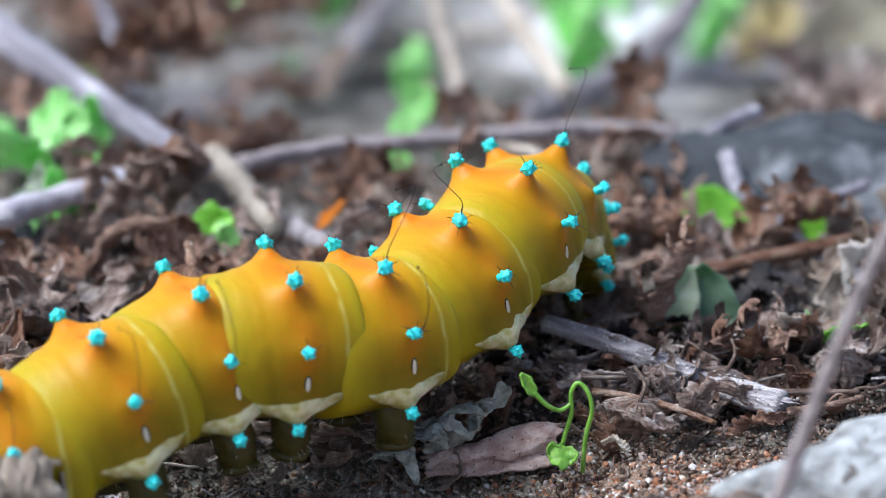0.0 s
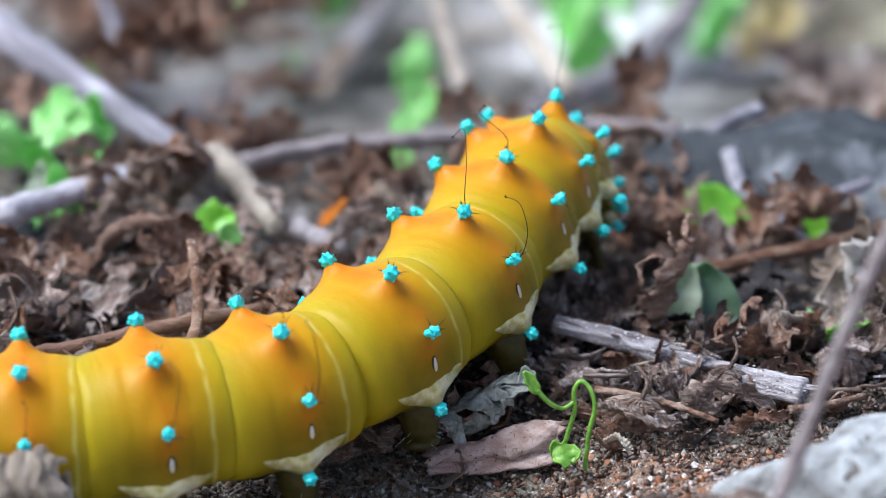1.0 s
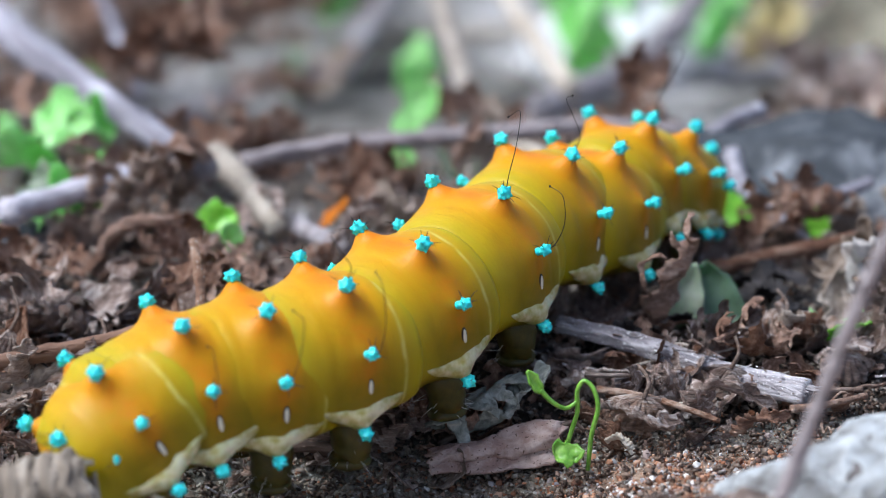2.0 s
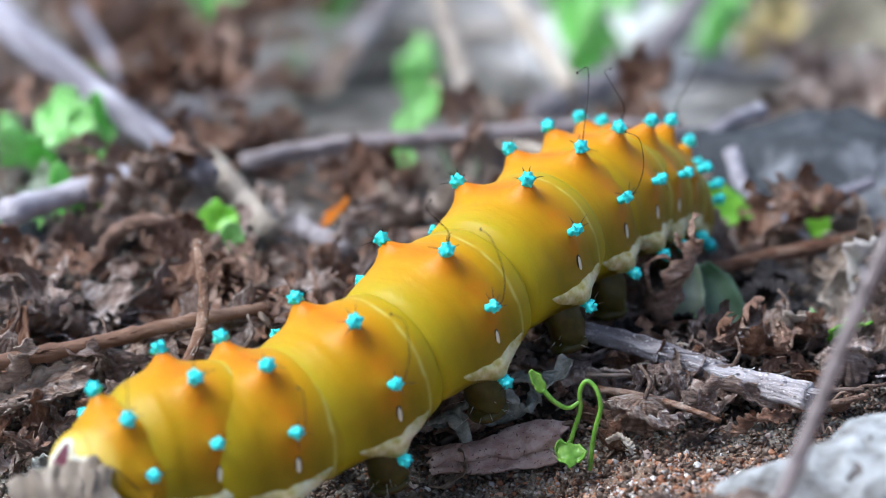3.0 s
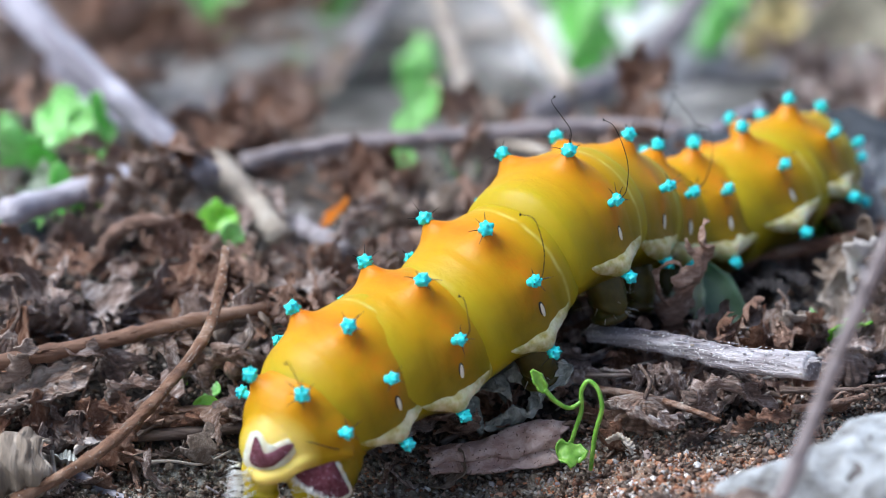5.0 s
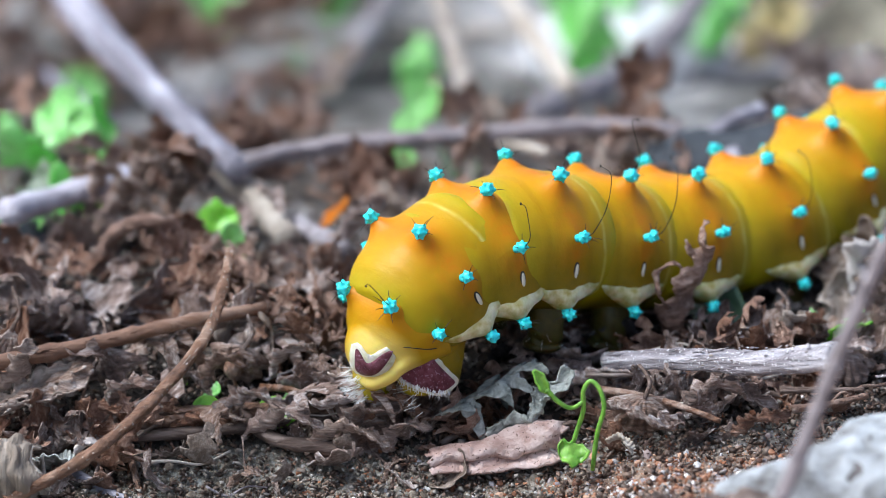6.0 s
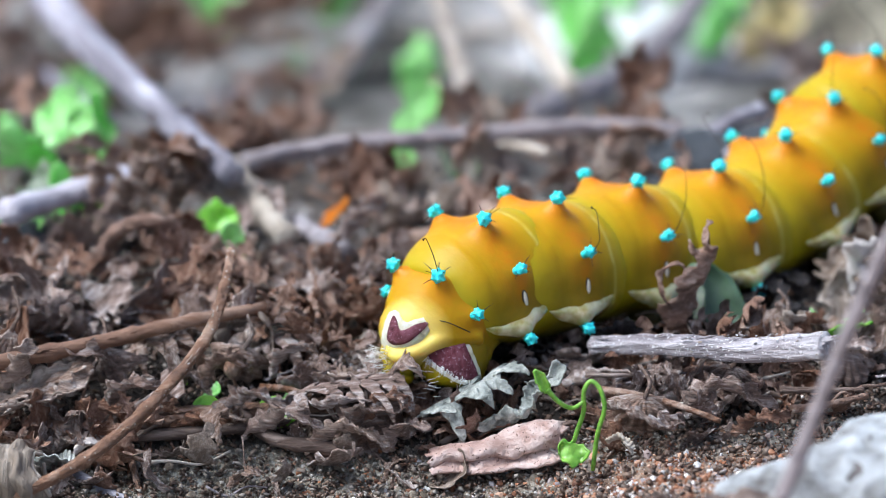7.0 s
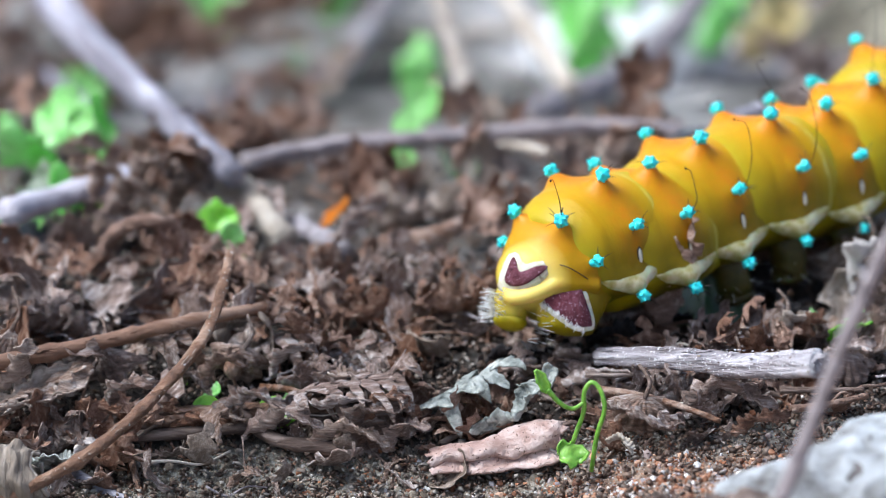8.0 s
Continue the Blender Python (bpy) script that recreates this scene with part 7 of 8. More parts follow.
    walk(RINGS[3], [
        at(0, -33.82, -72.87, 6.80, 14.3, -3.2, -58.3),
        at(0.3, -30.16, -76.76, 6.44, 9.8, 3.2, -68.4),
        at(0.5, -29.36, -75.38, 6.22, 3.3, 6.8, -69.9),
        at(0.8, -29.50, -74.23, 5.78, 3.1, 7.1, -72.1),
        at(1, -29.75, -70.16, 4.06, 2.6, 6.5, -72.6),
        at(1.2, -29.52, -68.56, 3.59, 0.8, 5.7, -72.7),
        at(1.5, -27.95, -67.23, 5.77, -8.8, 4.5, -75.0),
        at(1.7, -25.11, -67.56, 8.19, -5.2, 3.5, -72.1),
        at(2.8, -10.12, -67.37, 6.45, 14.3, 6.6, -46.0),
        at(3, -10.53, -66.06, 6.19, 13.4, 0.7, -47.2),
        at(3.2, -10.84, -64.16, 5.54, 12.2, -3.0, -47.2),
        at(3.5, -10.85, -58.40, 3.27, 11.9, -3.4, -47.7),
        at(3.8, -10.52, -55.70, 2.91, 8.5, -3.7, -46.5),
        at(4, -8.96, -58.37, 6.77, 4.8, -2.6, -45.4),
        at(4.2, -6.01, -58.50, 10.77, 7.3, -0.2, -44.1),
        at(4.5, -2.80, -50.32, 14.24, 25.5, -3.6, -46.6),
        at(4.7, 1.54, -50.72, 12.36, 24.3, -6.4, -45.7),
        at(5.8, 6.75, -41.37, 9.64, -1.2, 1.7, -47.4),
        at(6, 8.96, -39.36, 12.99, -7.0, 1.0, -50.1),
        at(6.2, 11.87, -39.52, 15.19, 2.3, 0.3, -48.4),
        at(6.5, 16.47, -33.24, 11.96, 12.0, -5.8, -46.6),
        at(6.8, 19.29, -33.21, 9.61, 0.4, -8.8, -52.7),
        at(7, 20.06, -25.82, 7.24, -3.2, -8.4, -50.9),
        at(7.3, 20.92, -22.88, 6.26, -6.7, -7.4, -49.2),
        at(7.5, 22.12, -23.01, 7.31, -12.1, -7.8, -50.1),
        at(7.8, 25.39, -21.68, 11.39, -12.5, -6.6, -53.2),
        at(8, 28.68, -25.52, 12.63, 7.9, -10.0, -51.0),
    ])
    walk(RINGS[4], [
        at(0, -24.70, -66.08, 9.33, 10.7, 1.4, -61.1),
        at(0.3, -20.11, -72.33, 8.87, 16.9, 0.0, -60.1),
        at(0.5, -18.43, -69.52, 6.86, 11.6, -0.9, -53.7),
        at(0.8, -17.99, -69.02, 6.36, 6.3, 2.1, -56.2),
        at(1, -18.10, -65.04, 4.63, 6.2, 3.0, -56.9),
        at(1.2, -17.98, -63.50, 4.06, 6.0, 3.2, -56.7),
        at(1.5, -17.08, -63.22, 4.27, 1.6, 2.0, -58.0),
        at(1.7, -16.30, -64.15, 6.35, -1.5, 2.0, -59.4),
        at(2.8, -0.77, -57.60, 10.40, 18.1, 0.7, -39.9),
        at(3, -1.01, -56.28, 9.97, 13.9, -4.4, -41.3),
        at(3.2, -1.35, -54.03, 8.97, 12.1, -8.4, -41.2),
        at(3.5, -1.25, -48.22, 6.89, 12.5, -7.7, -41.6),
        at(3.8, -1.24, -45.61, 5.82, 10.3, -7.4, -39.9),
        at(4, -0.88, -49.54, 7.66, 5.1, -7.0, -38.2),
        at(4.2, 0.29, -51.09, 10.03, -1.6, -4.7, -36.9),
        at(4.5, 4.58, -43.61, 15.80, -5.4, -8.6, -39.3),
        at(4.7, 8.36, -42.58, 16.32, 7.2, -14.2, -35.2),
        at(5.8, 16.01, -32.40, 9.23, -3.5, 0.1, -47.8),
        at(6, 16.74, -32.34, 10.52, -12.1, -0.4, -49.2),
        at(6.2, 18.88, -33.50, 12.92, -17.7, -1.0, -52.3),
        at(6.5, 23.56, -25.94, 13.54, -2.3, -3.4, -48.0),
        at(6.8, 29.86, -25.98, 9.79, 8.9, -13.4, -53.5),
        at(7, 31.37, -17.82, 6.49, 2.3, -12.0, -52.4),
        at(7.3, 31.91, -14.81, 5.12, 2.1, -10.6, -52.3),
        at(7.5, 32.26, -16.23, 5.65, 1.4, -13.4, -52.4),
        at(7.8, 33.84, -16.95, 8.47, -6.0, -12.9, -53.8),
        at(8, 36.50, -19.77, 13.75, 2.0, -8.7, -52.5),
    ])
    walk(RINGS[5], [
        at(0, -16.83, -63.58, 10.47, -0.4, 7.7, -67.2),
        at(0.3, -11.95, -66.32, 12.83, 10.0, 2.2, -45.2),
        at(0.5, -9.71, -60.87, 11.23, 20.2, -7.1, -44.1),
        at(0.8, -7.35, -59.53, 8.72, 10.3, -5.1, -42.2),
        at(1, -7.18, -55.64, 6.97, 9.0, -3.6, -42.0),
        at(1.2, -6.91, -53.89, 6.43, 8.8, -2.8, -42.2),
        at(1.5, -6.47, -53.86, 6.48, 8.4, -0.4, -41.7),
        at(1.7, -6.45, -56.49, 7.61, 6.7, -0.2, -43.1),
        at(2.8, 7.12, -46.90, 15.19, 16.7, -8.1, -35.4),
        at(3, 7.62, -44.59, 13.13, 8.5, -10.8, -34.6),
        at(3.2, 7.22, -42.15, 11.58, 5.2, -13.1, -34.0),
        at(3.5, 7.54, -36.42, 9.57, 5.7, -12.3, -36.4),
        at(3.8, 7.58, -33.02, 8.12, 4.2, -11.0, -35.4),
        at(4, 7.52, -36.92, 9.19, 2.8, -9.3, -34.9),
        at(4.2, 7.88, -40.08, 10.15, -0.2, -8.3, -34.9),
        at(4.5, 10.57, -34.43, 12.30, -18.8, -6.8, -29.7),
        at(4.7, 13.10, -33.20, 14.92, -17.1, -10.4, -22.6),
        at(5.8, 25.94, -23.99, 8.05, -3.2, -2.8, -51.5),
        at(6, 26.20, -24.53, 8.12, -6.1, -3.5, -51.5),
        at(6.2, 27.30, -27.74, 9.00, -11.4, -6.2, -53.9),
        at(6.5, 31.65, -19.62, 11.14, -13.6, -5.8, -50.3),
        at(6.8, 38.12, -18.16, 13.28, 18.5, -15.2, -51.3),
        at(7, 41.45, -9.05, 8.32, 13.8, -13.2, -50.6),
        at(7.3, 42.43, -6.01, 7.26, 14.5, -9.7, -51.8),
        at(7.5, 42.32, -7.27, 7.90, 15.5, -13.6, -51.7),
        at(7.8, 42.86, -9.49, 9.22, 11.0, -12.3, -51.4),
        at(8, 43.92, -13.67, 13.31, 3.6, -9.2, -51.4),
    ])
    walk(RINGS[6], [
        at(0, -7.95, -59.03, 9.21, 2.6, 0.2, -52.7),
        at(0.3, -5.62, -58.11, 12.43, -0.9, 5.3, -42.3),
        at(0.5, -4.11, -53.32, 14.76, 14.0, 1.0, -42.2),
        at(0.8, 0.56, -47.87, 11.44, 17.9, -12.9, -38.1),
        at(1, 1.22, -43.17, 9.27, 11.2, -11.1, -32.1),
        at(1.2, 1.86, -41.29, 8.67, 8.0, -7.5, -32.1),
        at(1.5, 2.39, -41.32, 8.61, 6.8, -4.2, -32.2),
        at(1.7, 2.30, -44.27, 9.56, 6.9, -2.8, -32.3),
        at(2.8, 11.66, -38.46, 17.16, -1.5, 0.1, -34.5),
        at(3, 13.04, -34.67, 13.73, 3.2, -9.3, -30.5),
        at(3.2, 13.22, -31.48, 11.35, 4.0, -14.9, -30.3),
        at(3.5, 14.59, -25.75, 9.58, 3.7, -11.1, -41.6),
        at(3.8, 15.38, -21.50, 7.92, 1.0, -9.7, -42.5),
        at(4, 15.68, -25.38, 9.08, 1.0, -8.8, -45.6),
        at(4.2, 15.74, -29.00, 9.92, 0.5, -10.3, -45.7),
        at(4.5, 16.64, -24.34, 8.10, -12.0, -13.8, -40.8),
        at(4.7, 17.36, -23.95, 10.09, -21.5, -15.9, -31.9),
        at(5.8, 36.74, -16.01, 7.76, 5.9, -6.8, -54.0),
        at(6, 36.93, -16.47, 7.79, 6.3, -6.2, -54.0),
        at(6.2, 37.28, -20.67, 8.43, 5.9, -6.8, -56.3),
        at(6.5, 39.09, -13.68, 8.77, -4.1, -5.9, -54.8),
        at(6.8, 44.20, -12.25, 16.18, 13.4, -7.1, -51.3),
        at(7, 48.64, -1.90, 12.11, 23.9, -10.4, -49.6),
        at(7.3, 50.93, 1.53, 11.51, 20.7, -8.0, -49.2),
        at(7.5, 51.06, 0.73, 12.47, 20.0, -16.1, -47.5),
        at(7.8, 51.42, -1.67, 12.89, 18.8, -15.6, -47.0),
        at(8, 51.39, -7.61, 14.94, 13.2, -12.7, -45.4),
    ])
    walk(RINGS[7], [
        at(0, 0.80, -50.15, 11.49, 13.0, -4.3, -41.2),
        at(0.3, 1.75, -51.22, 12.50, 4.8, -0.3, -43.2),
        at(0.5, 2.68, -47.31, 15.81, 2.7, -4.6, -44.7),
        at(0.8, 5.70, -40.14, 16.05, 20.3, -10.8, -41.6),
        at(1, 6.47, -31.87, 12.31, 15.0, -13.2, -28.0),
        at(1.2, 8.10, -28.94, 10.47, 6.6, -6.3, -29.9),
        at(1.5, 9.10, -28.64, 9.98, 4.1, -3.6, -29.5),
        at(1.7, 9.08, -31.58, 11.16, 4.1, -0.5, -29.4),
        at(2.8, 16.75, -32.87, 14.75, -20.3, -0.8, -37.7),
        at(3, 17.10, -28.14, 14.19, -0.6, -7.2, -30.4),
        at(3.2, 17.57, -23.67, 13.01, 13.0, -13.9, -34.0),
        at(3.5, 22.91, -18.69, 11.07, 4.7, -5.7, -58.2),
        at(3.8, 24.55, -14.38, 8.54, 4.1, -9.1, -53.5),
        at(4, 25.84, -18.91, 9.62, 3.1, -9.9, -59.1),
        at(4.2, 25.56, -22.76, 10.38, 3.8, -12.5, -59.6),
        at(4.5, 25.99, -18.27, 7.69, 3.4, -16.5, -60.0),
        at(4.7, 25.53, -17.32, 7.31, -6.3, -22.3, -52.4),
        at(5.8, 46.03, -9.02, 10.62, 15.9, -5.3, -54.8),
        at(6, 46.45, -9.46, 10.87, 16.0, -4.9, -54.4),
        at(6.2, 46.66, -14.47, 11.41, 17.5, -5.6, -55.7),
        at(6.5, 47.37, -8.71, 9.77, 10.8, -8.1, -56.4),
        at(6.8, 49.97, -8.08, 16.96, -5.5, -10.4, -56.0),
        at(7, 53.35, 2.85, 15.65, 9.1, -11.2, -57.0),
        at(7.3, 57.31, 8.29, 14.98, 4.6, -3.9, -44.2),
        at(7.5, 56.46, 8.57, 15.28, 1.7, -8.7, -34.9),
        at(7.8, 56.85, 6.19, 16.08, 1.9, -7.6, -35.6),
        at(8, 55.99, -0.50, 17.39, -2.7, -6.3, -32.4),
    ])
    walk(RINGS[8], [
        at(0, 6.95, -41.39, 14.52, 8.0, -2.8, -30.4),
        at(0.3, 7.69, -43.91, 14.05, 3.8, -1.8, -33.1),
        at(0.5, 7.81, -41.19, 15.56, -6.5, -3.3, -35.5),
        at(0.8, 9.75, -35.93, 16.91, -3.8, -10.8, -37.4),
        at(1, 9.65, -24.72, 14.54, 8.8, -12.7, -23.8),
        at(1.2, 13.32, -20.80, 11.35, 13.2, -7.8, -35.2),
        at(1.5, 14.71, -19.35, 10.41, 10.5, -5.2, -35.0),
        at(1.7, 15.05, -21.61, 11.43, 6.1, -3.8, -32.0),
        at(2.8, 20.84, -26.73, 11.64, -19.2, 2.9, -35.3),
        at(3, 20.11, -22.65, 13.59, -9.4, -4.5, -26.6),
        at(3.2, 21.28, -18.00, 14.86, 8.1, -11.5, -31.3),
        at(3.5, 31.52, -15.08, 11.21, -1.0, -4.5, -65.7),
        at(3.8, 34.07, -7.35, 9.59, 9.8, -13.6, -58.2),
        at(4, 35.50, -13.28, 10.32, 7.6, -11.3, -61.3),
        at(4.2, 34.99, -17.32, 11.36, 9.2, -15.7, -59.2),
        at(4.5, 34.94, -13.37, 9.32, 13.7, -20.8, -58.6),
        at(4.7, 34.26, -12.03, 7.98, 9.6, -26.4, -52.1),
        at(5.8, 51.74, -4.81, 13.08, 3.3, -7.8, -52.1),
        at(6, 52.39, -4.83, 13.31, 2.5, -4.9, -47.9),
        at(6.2, 52.25, -9.75, 14.23, 2.5, -4.7, -46.4),
        at(6.5, 52.78, -4.05, 11.93, 3.3, -5.5, -45.9),
        at(6.8, 56.65, -4.17, 14.77, -21.7, -5.5, -57.3),
        at(7, 59.95, 5.96, 14.27, -18.3, -6.1, -62.8),
        at(7.3, 63.24, 14.35, 12.94, -17.0, -2.1, -43.8),
        at(7.5, 61.31, 15.59, 13.01, -18.0, -4.7, -33.1),
        at(7.8, 61.86, 13.05, 13.49, -20.0, -4.1, -34.8),
        at(8, 60.27, 6.22, 14.17, -24.3, -3.2, -31.1),
    ])
    walk(RINGS[9], [
        at(0, 10.52, -33.29, 14.24, -14.5, -9.5, -20.8),
        at(0.3, 11.48, -36.24, 13.68, -12.0, -8.6, -25.8),
        at(0.5, 11.46, -35.18, 14.12, -23.6, -8.6, -24.9),
        at(0.8, 12.37, -31.66, 15.34, -41.6, -11.6, -21.0),
        at(1, 12.03, -17.97, 14.55, -13.0, -19.5, -14.2),
        at(1.2, 15.98, -16.97, 13.79, 15.9, -13.7, -32.6),
        at(1.5, 18.18, -15.20, 12.99, 13.5, -10.8, -33.3),
        at(1.7, 19.19, -15.11, 13.21, 3.9, -8.4, -33.3),
        at(2.8, 24.82, -21.01, 9.75, -16.0, 1.7, -35.3),
        at(3, 22.87, -16.99, 12.11, -19.4, -6.8, -23.1),
        at(3.2, 24.21, -12.05, 14.88, -8.6, -14.8, -22.9),
        at(3.5, 37.59, -12.09, 10.80, -11.3, -11.1, -57.9),
        at(3.8, 40.81, -3.37, 11.83, 15.6, -13.9, -66.2),
        at(4, 42.66, -9.13, 12.17, 9.3, -15.4, -63.9),
        at(4.2, 41.64, -12.19, 13.38, 7.7, -19.4, -55.1),
        at(4.5, 40.89, -7.30, 11.88, 10.3, -24.3, -48.1),
        at(4.7, 39.29, -4.86, 10.11, 5.3, -28.2, -30.5),
        at(5.8, 56.69, -0.59, 11.39, -18.9, -4.3, -48.1),
        at(6, 56.87, 0.02, 11.49, -19.5, -2.7, -41.8),
        at(6.2, 56.58, -4.97, 12.02, -22.9, -2.6, -41.1),
        at(6.5, 57.17, 0.91, 10.56, -15.4, -3.1, -40.6),
        at(6.8, 62.21, -0.87, 11.33, -27.5, -3.1, -57.7),
        at(7, 65.76, 8.67, 11.15, -25.8, -3.4, -63.3),
        at(7.3, 68.08, 19.26, 10.28, -20.9, -1.2, -44.1),
        at(7.5, 65.24, 21.26, 10.28, -21.2, -2.7, -33.6),
        at(7.8, 65.92, 18.55, 10.52, -22.9, -2.3, -35.4),
        at(8, 63.83, 11.78, 10.83, -25.8, -1.9, -31.7),
    ])
    walk(RINGS[10], [
        at(0, 12.55, -28.36, 10.91, -36.4, -9.7, -21.2),
        at(0.3, 14.58, -30.76, 10.94, -27.2, -4.9, -26.9),
        at(0.5, 13.58, -30.62, 10.37, -38.3, -8.0, -18.8),
        at(0.8, 13.81, -29.21, 10.19, -60.3, -4.8, -22.0),
        at(1, 13.76, -12.51, 11.74, -33.2, -15.2, -9.8),
        at(1.2, 17.79, -12.63, 13.93, -16.8, -8.5, -20.1),
        at(1.5, 19.76, -10.86, 12.73, -18.5, -20.4, -15.5),
        at(1.7, 22.57, -9.94, 12.37, -17.0, -5.0, -31.6),
        at(2.8, 28.31, -15.99, 7.90, -16.9, 1.1, -35.2),
        at(3, 25.28, -11.83, 9.40, -26.8, -4.0, -23.0),
        at(3.2, 26.66, -6.50, 13.00, -25.7, -8.4, -19.8),
        at(3.5, 42.00, -9.05, 8.84, -23.6, -5.6, -52.5),
        at(3.8, 45.85, -1.18, 13.19, -2.8, -9.0, -66.1),
        at(4, 48.14, -6.38, 12.59, -8.3, -9.7, -62.0),
        at(4.2, 46.57, -8.44, 13.22, -13.7, -12.0, -49.9),
        at(4.5, 45.20, -2.69, 11.76, -10.9, -15.2, -40.2),
        at(4.7, 41.43, 1.46, 9.22, -11.8, -17.4, -15.2),
        at(5.8, 61.10, 3.17, 8.88, -24.2, -2.6, -48.4),
        at(6, 60.82, 4.29, 8.91, -24.6, -1.6, -42.0),
        at(6.2, 60.38, -0.77, 9.12, -27.6, -1.5, -41.4),
        at(6.5, 61.12, 5.37, 8.48, -19.9, -1.9, -40.8),
        at(6.8, 67.12, 2.04, 8.44, -26.3, -2.0, -58.4),
        at(7, 70.96, 11.10, 8.40, -25.2, -2.1, -64.0),
        at(7.3, 72.30, 23.54, 8.02, -20.3, -0.8, -44.4),
        at(7.5, 68.65, 26.20, 8.01, -20.4, -1.7, -34.0),
        at(7.8, 69.45, 23.33, 8.09, -21.8, -1.5, -35.9),
        at(8, 66.97, 16.68, 8.17, -23.9, -1.2, -32.1),
    ])
    walk(RINGS[11], [
        at(0, 15.16, -24.68, 7.17, -40.0, -6.9, -29.7),
        at(0.3, 17.13, -26.24, 7.81, -31.1, -3.5, -27.3),
        at(0.5, 15.49, -26.56, 6.70, -39.5, -5.9, -20.4),
        at(0.8, 15.25, -26.75, 5.48, -59.0, -3.7, -24.2),
        at(1, 15.51, -8.15, 8.06, -38.8, -10.5, -13.5),
        at(1.2, 19.59, -8.31, 11.00, -32.3, -5.6, -19.1),
        at(1.5, 21.71, -6.52, 10.08, -30.1, -13.9, -16.4),
        at(1.7, 25.47, -5.50, 9.70, -26.7, -3.5, -31.4),
        at(2.8, 31.47, -11.46, 6.21, -17.0, 0.8, -35.1),
        at(3, 27.44, -7.20, 6.68, -28.1, -3.0, -23.5),
        at(3.2, 28.69, -1.91, 9.61, -34.2, -5.8, -19.9),
        at(3.5, 46.04, -6.17, 6.32, -27.0, -4.1, -52.4),
        at(3.8, 50.70, 0.92, 11.32, -19.6, -6.4, -64.3),
        at(4, 53.00, -3.95, 10.50, -21.2, -6.8, -60.7),
        at(4.2, 50.81, -5.22, 10.63, -26.2, -8.2, -48.7),
        at(4.5, 48.96, 1.34, 9.69, -21.0, -10.8, -38.9),
        at(4.7, 43.27, 6.88, 7.65, -15.8, -12.8, -15.2),
        at(5.8, 65.09, 6.57, 6.45, -24.9, -1.9, -48.7),
        at(6, 64.37, 8.12, 6.44, -25.3, -1.2, -42.2),
        at(6.2, 63.81, 3.00, 6.39, -28.2, -1.1, -41.6),
        at(6.5, 64.69, 9.41, 6.44, -20.7, -1.4, -40.9),
        at(6.8, 71.58, 4.69, 5.94, -25.7, -1.5, -58.6),
        at(7, 75.69, 13.30, 6.00, -24.7, -1.6, -64.3),
        at(7.3, 76.11, 27.40, 6.05, -19.9, -0.6, -44.4),
        at(7.5, 71.74, 30.66, 6.04, -20.0, -1.3, -34.2),
        at(7.8, 72.65, 27.66, 6.00, -21.3, -1.1, -36.0),
        at(8, 69.83, 21.14, 5.91, -23.1, -0.9, -32.3),
    ])
    walk(LOG, [
        at(0, 12.83, -39.10, 3.92, 0, 6.6, -34.0),
        at(0.3, 13.14, -39.31, 3.92, 0, 6.0, -31.8),
        at(0.6, 13.77, -39.54, 3.87, 0, 5.0, -29.5),
        at(1.7, 13.76, -39.77, 3.81, 0, 5.2, -28.9),
        at(2.8, 14.69, -40.20, 3.77, 0, 4.2, -32.9),
        at(3.5, 14.66, -41.11, 3.55, 0, 2.9, -33.5),
        at(4, 15.26, -41.76, 3.51, 0, 0.5, -36.5),
        at(4.5, 16.22, -41.53, 3.57, 0, -2.0, -41.0),
        at(4.7, 16.58, -40.62, 3.78, 0, -3.5, -43.3),
        at(5.8, 18.75, -47.58, 2.42, 0, -14.3, -40.3),
        at(6.1, 18.44, -47.58, 2.42, 0, -14.1, -39.3),
        at(6.5, 16.41, -44.47, 2.95, 0, -10.4, -36.8),
        at(7, 17.36, -44.22, 3.06, 0, -12.3, -37.6),
        at(7.5, 17.45, -42.40, 3.47, 0, -12.8, -43.1),
        at(7.8, 17.63, -45.13, 2.85, 0, -12.3, -43.0),
        at(8, 17.87, -46.49, 2.55, 0, -12.7, -43.2),
    ])
    walk(STICK, [
        at(0, -21.45, -8.14, 7.97, 0, -0.9, 117.1),
        at(1.5, -21.40, -8.99, 7.94, 0, -0.7, 116.6),
        at(3, -21.47, -13.61, 7.95, 0, -1.1, 115.3),
        at(4, -22.15, -13.61, 7.95, 0, -1.0, 114.1),
        at(4.5, -22.78, -14.44, 7.99, 0, -1.5, 113.7),
        at(4.7, -22.78, -14.44, 7.99, 0, -1.5, 113.7),
        at(5.8, -19.15, -12.13, 7.98, 0, -0.6, 108.6),
        at(6.1, -19.46, -12.76, 7.97, 0, -0.8, 110.4),
        at(6.5, -19.51, -14.44, 7.99, 0, -1.0, 111.2),
        at(8, -19.51, -14.44, 7.99, 0, -1.0, 111.0),
    ])
    walk(CHUNK, [
        at(0, -20.18, -0.92, 2.99, 0, 0, 0.0),
        at(1.7, -20.18, -0.92, 2.99, 0, 0, 0.0),
        at(2.8, -21.52, -2.41, 2.94, 0, 0, 0.0),
        at(3.5, -22.09, -2.41, 2.94, 0, 0, 0.0),
        at(4.5, -20.71, -4.30, 2.95, 0, 0, 0.0),
        at(4.7, -20.57, -4.30, 2.95, 0, 0, 0.0),
        at(5.8, -19.23, -5.55, 2.98, 0, 0, 0.0),
        at(6.5, -19.09, -5.55, 2.98, 0, 0, 0.0),
        at(8, -19.59, -5.55, 2.98, 0, 0, 0.0),
    ])
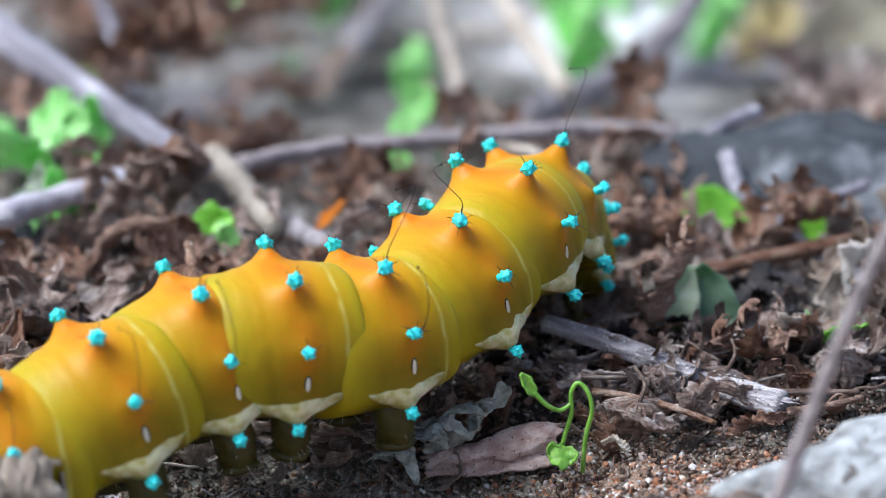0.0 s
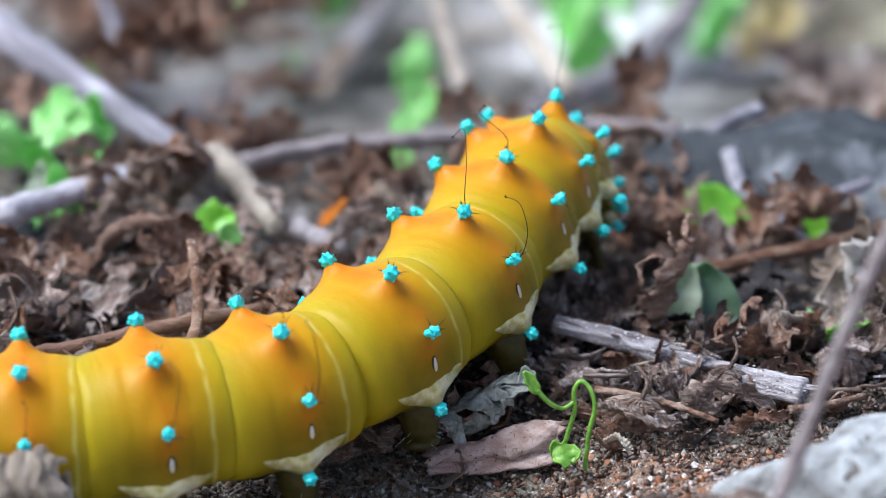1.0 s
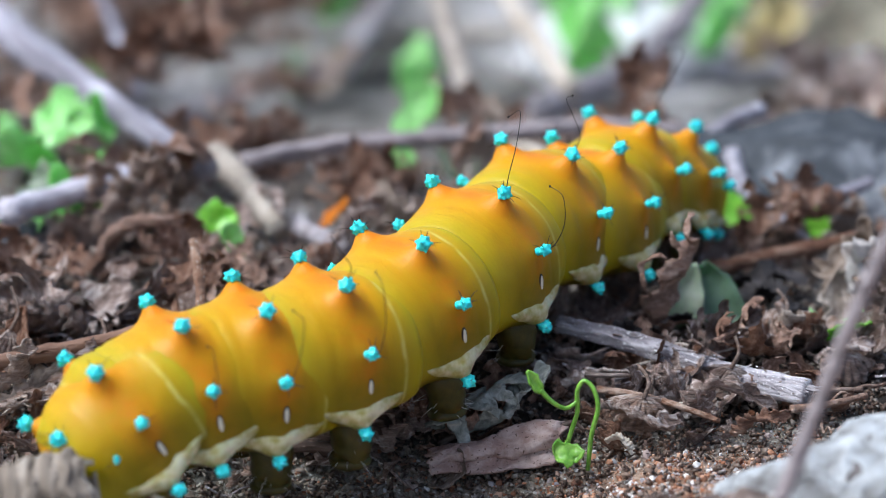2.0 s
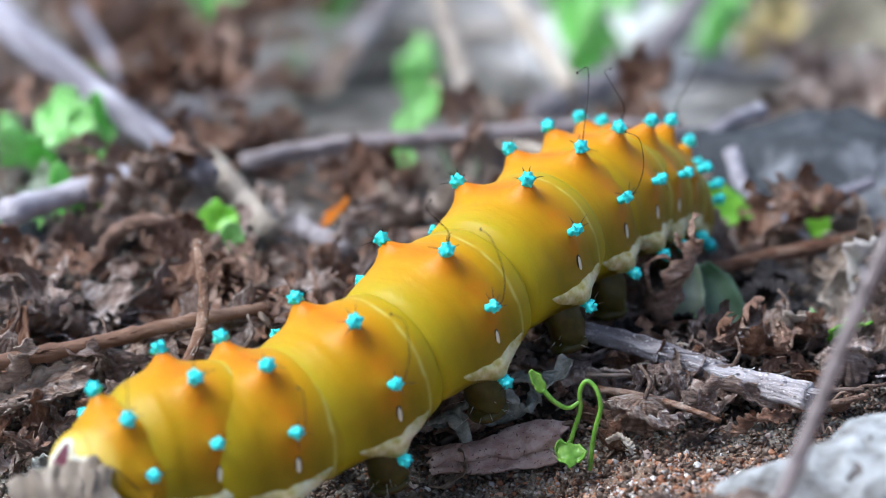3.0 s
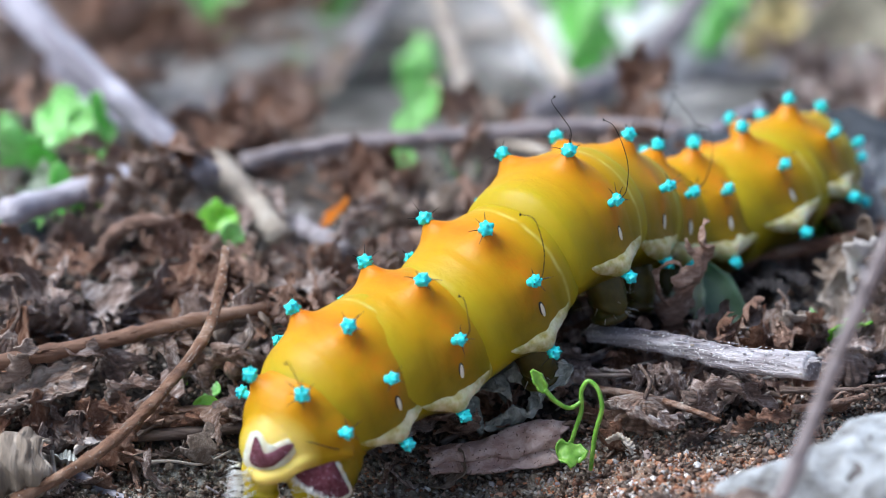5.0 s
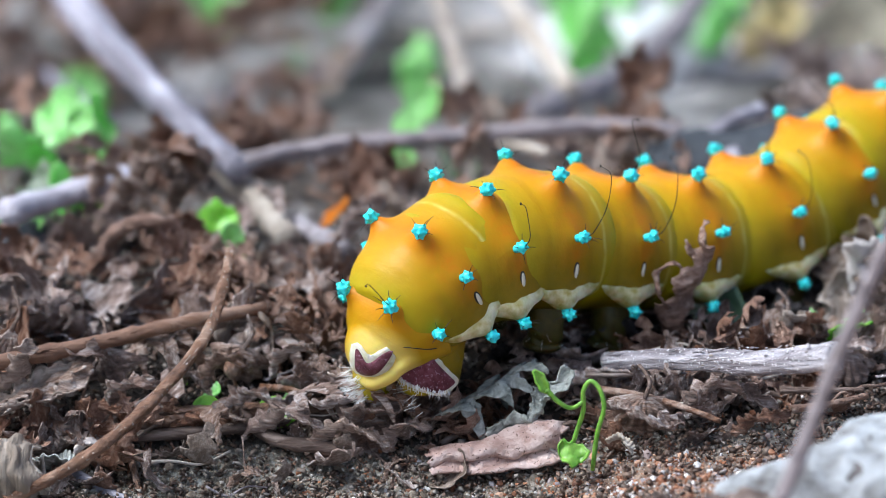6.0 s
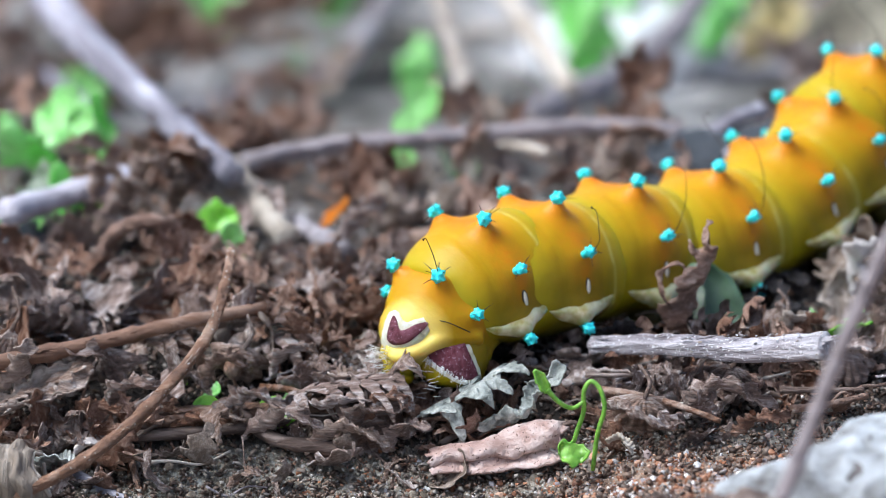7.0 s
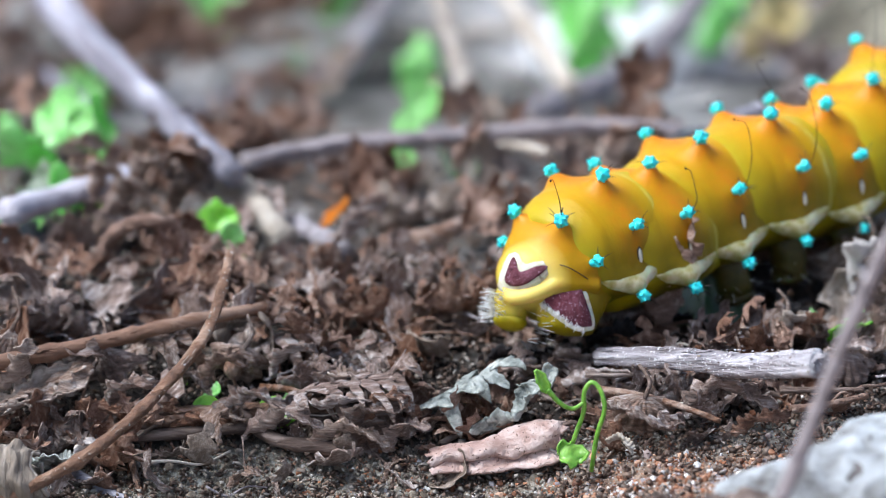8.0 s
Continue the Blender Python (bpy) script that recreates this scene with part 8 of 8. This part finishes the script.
    walk(BENT, [
        at(0, -41.5, -68.2, -6.1, 0, 0, 18.2),
        at(3.5, -41.5, -68.2, -6.1, 0, 0, 16.9),
        at(4, -42.3, -67.6, -6.1, 0, 0, 13.3),
        at(4.5, -44.2, -66.6, -6.1, 0, 0, 6.3),
        at(4.7, -44.6, -66.5, -6.1, 0, 0, 5.1),
        at(5.8, -45.9, -66.3, -6.1, 0, 0, 0.8),
        at(6.5, -45.5, -66.3, -6.1, 0, 0, 1.2),
        at(8, -46.2, -66.3, -6.1, 0, 0, 0.0),
    ])
    walk(grey, [
        at(0, -6.92, -58.37, -4.26, 0, 0, 0.0),
        at(0.5, -3.62, -54.36, -2.91, 0, 0, 0.0),
        at(1, -2.09, -53.89, -2.77, 0, 0, 0.0),
        at(1.7, -1.78, -53.89, -2.77, 0, 0, 0.0),
        at(2.8, -1.78, -53.89, -2.77, 0, 0, 0.0),
        at(3.5, -1.17, -52.39, -2.04, 0, 0, 0.0),
        at(4.5, -0.56, -51.21, -1.64, 0, 0, 0.0),
        at(4.7, -0.56, -51.21, -1.64, 0, 0, 0.0),
        at(5.8, 0.06, -51.46, -1.74, 0, 0, 0.0),
        at(6.5, -2.09, -54.36, -2.91, 0, 0, 0.0),
        at(7, -2.40, -52.39, -2.04, 0, 0, 0.0),
        at(7.5, -2.72, -51.46, -1.74, 0, 0, 0.0),
        at(8, -2.72, -51.46, -1.74, 0, 0, 0.0),
    ])
    walk(grey_b, [
        at(0, -1.46, -56.73, -3.74, 0, 0, 0.0),
        at(1, 0.98, -54.59, -2.96, 0, 0, 0.0),
        at(1.7, 1.60, -54.12, -2.81, 0, 0, 0.0),
        at(2.8, 4.6, -52.8, -2.3, 0, 0, 0.0),
        at(3.5, 4.8, -52.8, -2.3, 0, 0, 0.0),
        at(4.5, 4.67, -53.59, -2.49, 0, 0, 0.0),
        at(4.7, 4.67, -53.59, -2.49, 0, 0, 0.0),
        at(5.8, 5.27, -54.77, -2.88, 0, 0, 0.0),
        at(6.5, 3.44, -54.12, -2.81, 0, 0, 0.0),
        at(7, 4.05, -53.84, -2.59, 0, 0, 0.0),
        at(8, 3.13, -54.12, -2.81, 0, 0, 0.0),
    ])
    walk(rolled, [
        at(0, -36.60, -87.0, 4.85, 0, 0, 0),
        at(1.5, -35.51, -87.0, 4.85, 0, 0, 0),
        at(1.7, -34.96, -87.0, 4.85, 0, 0, 0),
        at(2.8, -31.45, -87.0, 3.55, 0, 0, 0),
        at(3.5, -31.42, -87.0, 4.56, 0, 0, 0),
        at(4, -35.88, -80.0, 2.84, 0, 0, 0),
        at(4.5, -40.10, -70.0, 0.16, 0, 0, 0),
        at(4.7, -40.67, -64.0, -1.91, 0, 0, 0),
        at(5.8, -42.50, -64.0, -2.80, 0, 0, 0),
        at(6.5, -42.24, -64.0, -3.77, 0, 0, 0),
        at(8, -42.54, -64.0, -3.77, 0, 0, 0),
    ])
    walk(SEEDLING, [
        at(0, 13.9, -58.3, -5.6, 0, 0.0, 0),
        at(1.7, 14.0, -58.3, -5.6, 0, 0.5, 0),
        at(3.5, 14.2, -58.3, -5.6, 0, 1.2, 0),
        at(4.5, 14.2, -58.3, -5.6, 0, 1.5, 0),
        at(6.5, 14.5, -58.3, -5.6, 0, 1.5, 0),
        at(8, 14.3, -58.3, -5.7, 0, 3.0, 0),
    ])
    walk(CARRIED, [
        at(0, -50.5, 60.0, 8.1, 15, -24, 8),
        at(1.7, -50.3, 60.0, 7.9, 15, -23, 8),
        at(2.8, -48.5, 56.0, 5.5, 15, -13, 8),
        at(3.5, -46.7, 50.0, 2.1, 15, -16, 8),
        at(4.5, -42.4, 75.0, -4.6, 15, -4, 8),
        at(5.8, -39.5, 85.0, -9.0, 15, 4, 8),
        at(8, -39.1, 85.0, -9.2, 15, 4, 8),
    ])
    walk(STALK, [
        at(0, -48.9, 104.0, -7.2, 0, 0, 0),
        at(1.7, -48.7, 104.0, -7.6, 0, 0, 0),
        at(3.5, -50.0, 104.0, -11.5, 0, -20, 0),
        at(5.8, -52.0, 104.0, -16.0, 0, -35, 0),
        at(8, -52.0, 104.0, -16.0, 0, -35, 0),
    ])
    walk(flag, [
        at(0, 25.31, -34.14, 0.44, 0, 0, 0.0),
        at(1.7, 25.24, -34.14, 0.44, 0, 0, 0.0),
        at(3, 25.65, -34.55, 0.45, 0, 0, 0.0),
        at(4, 25.74, -35.39, 0.47, 0, 0, 0.0),
        at(4.5, 26.41, -35.39, 0.47, 0, 0, 0.0),
        at(4.7, 26.68, -36.03, 0.43, 0, 0, 0.0),
        at(6, 26.66, -36.88, 0.40, 0, 0, 0.0),
        at(7, 27.03, -36.88, 0.40, 0, 0, 0.0),
        at(7.5, 27.35, -36.88, 0.40, 0, 0, 0.0),
        at(8, 25.52, -36.03, 0.43, 0, 0, 0.0),
    ])


motions()
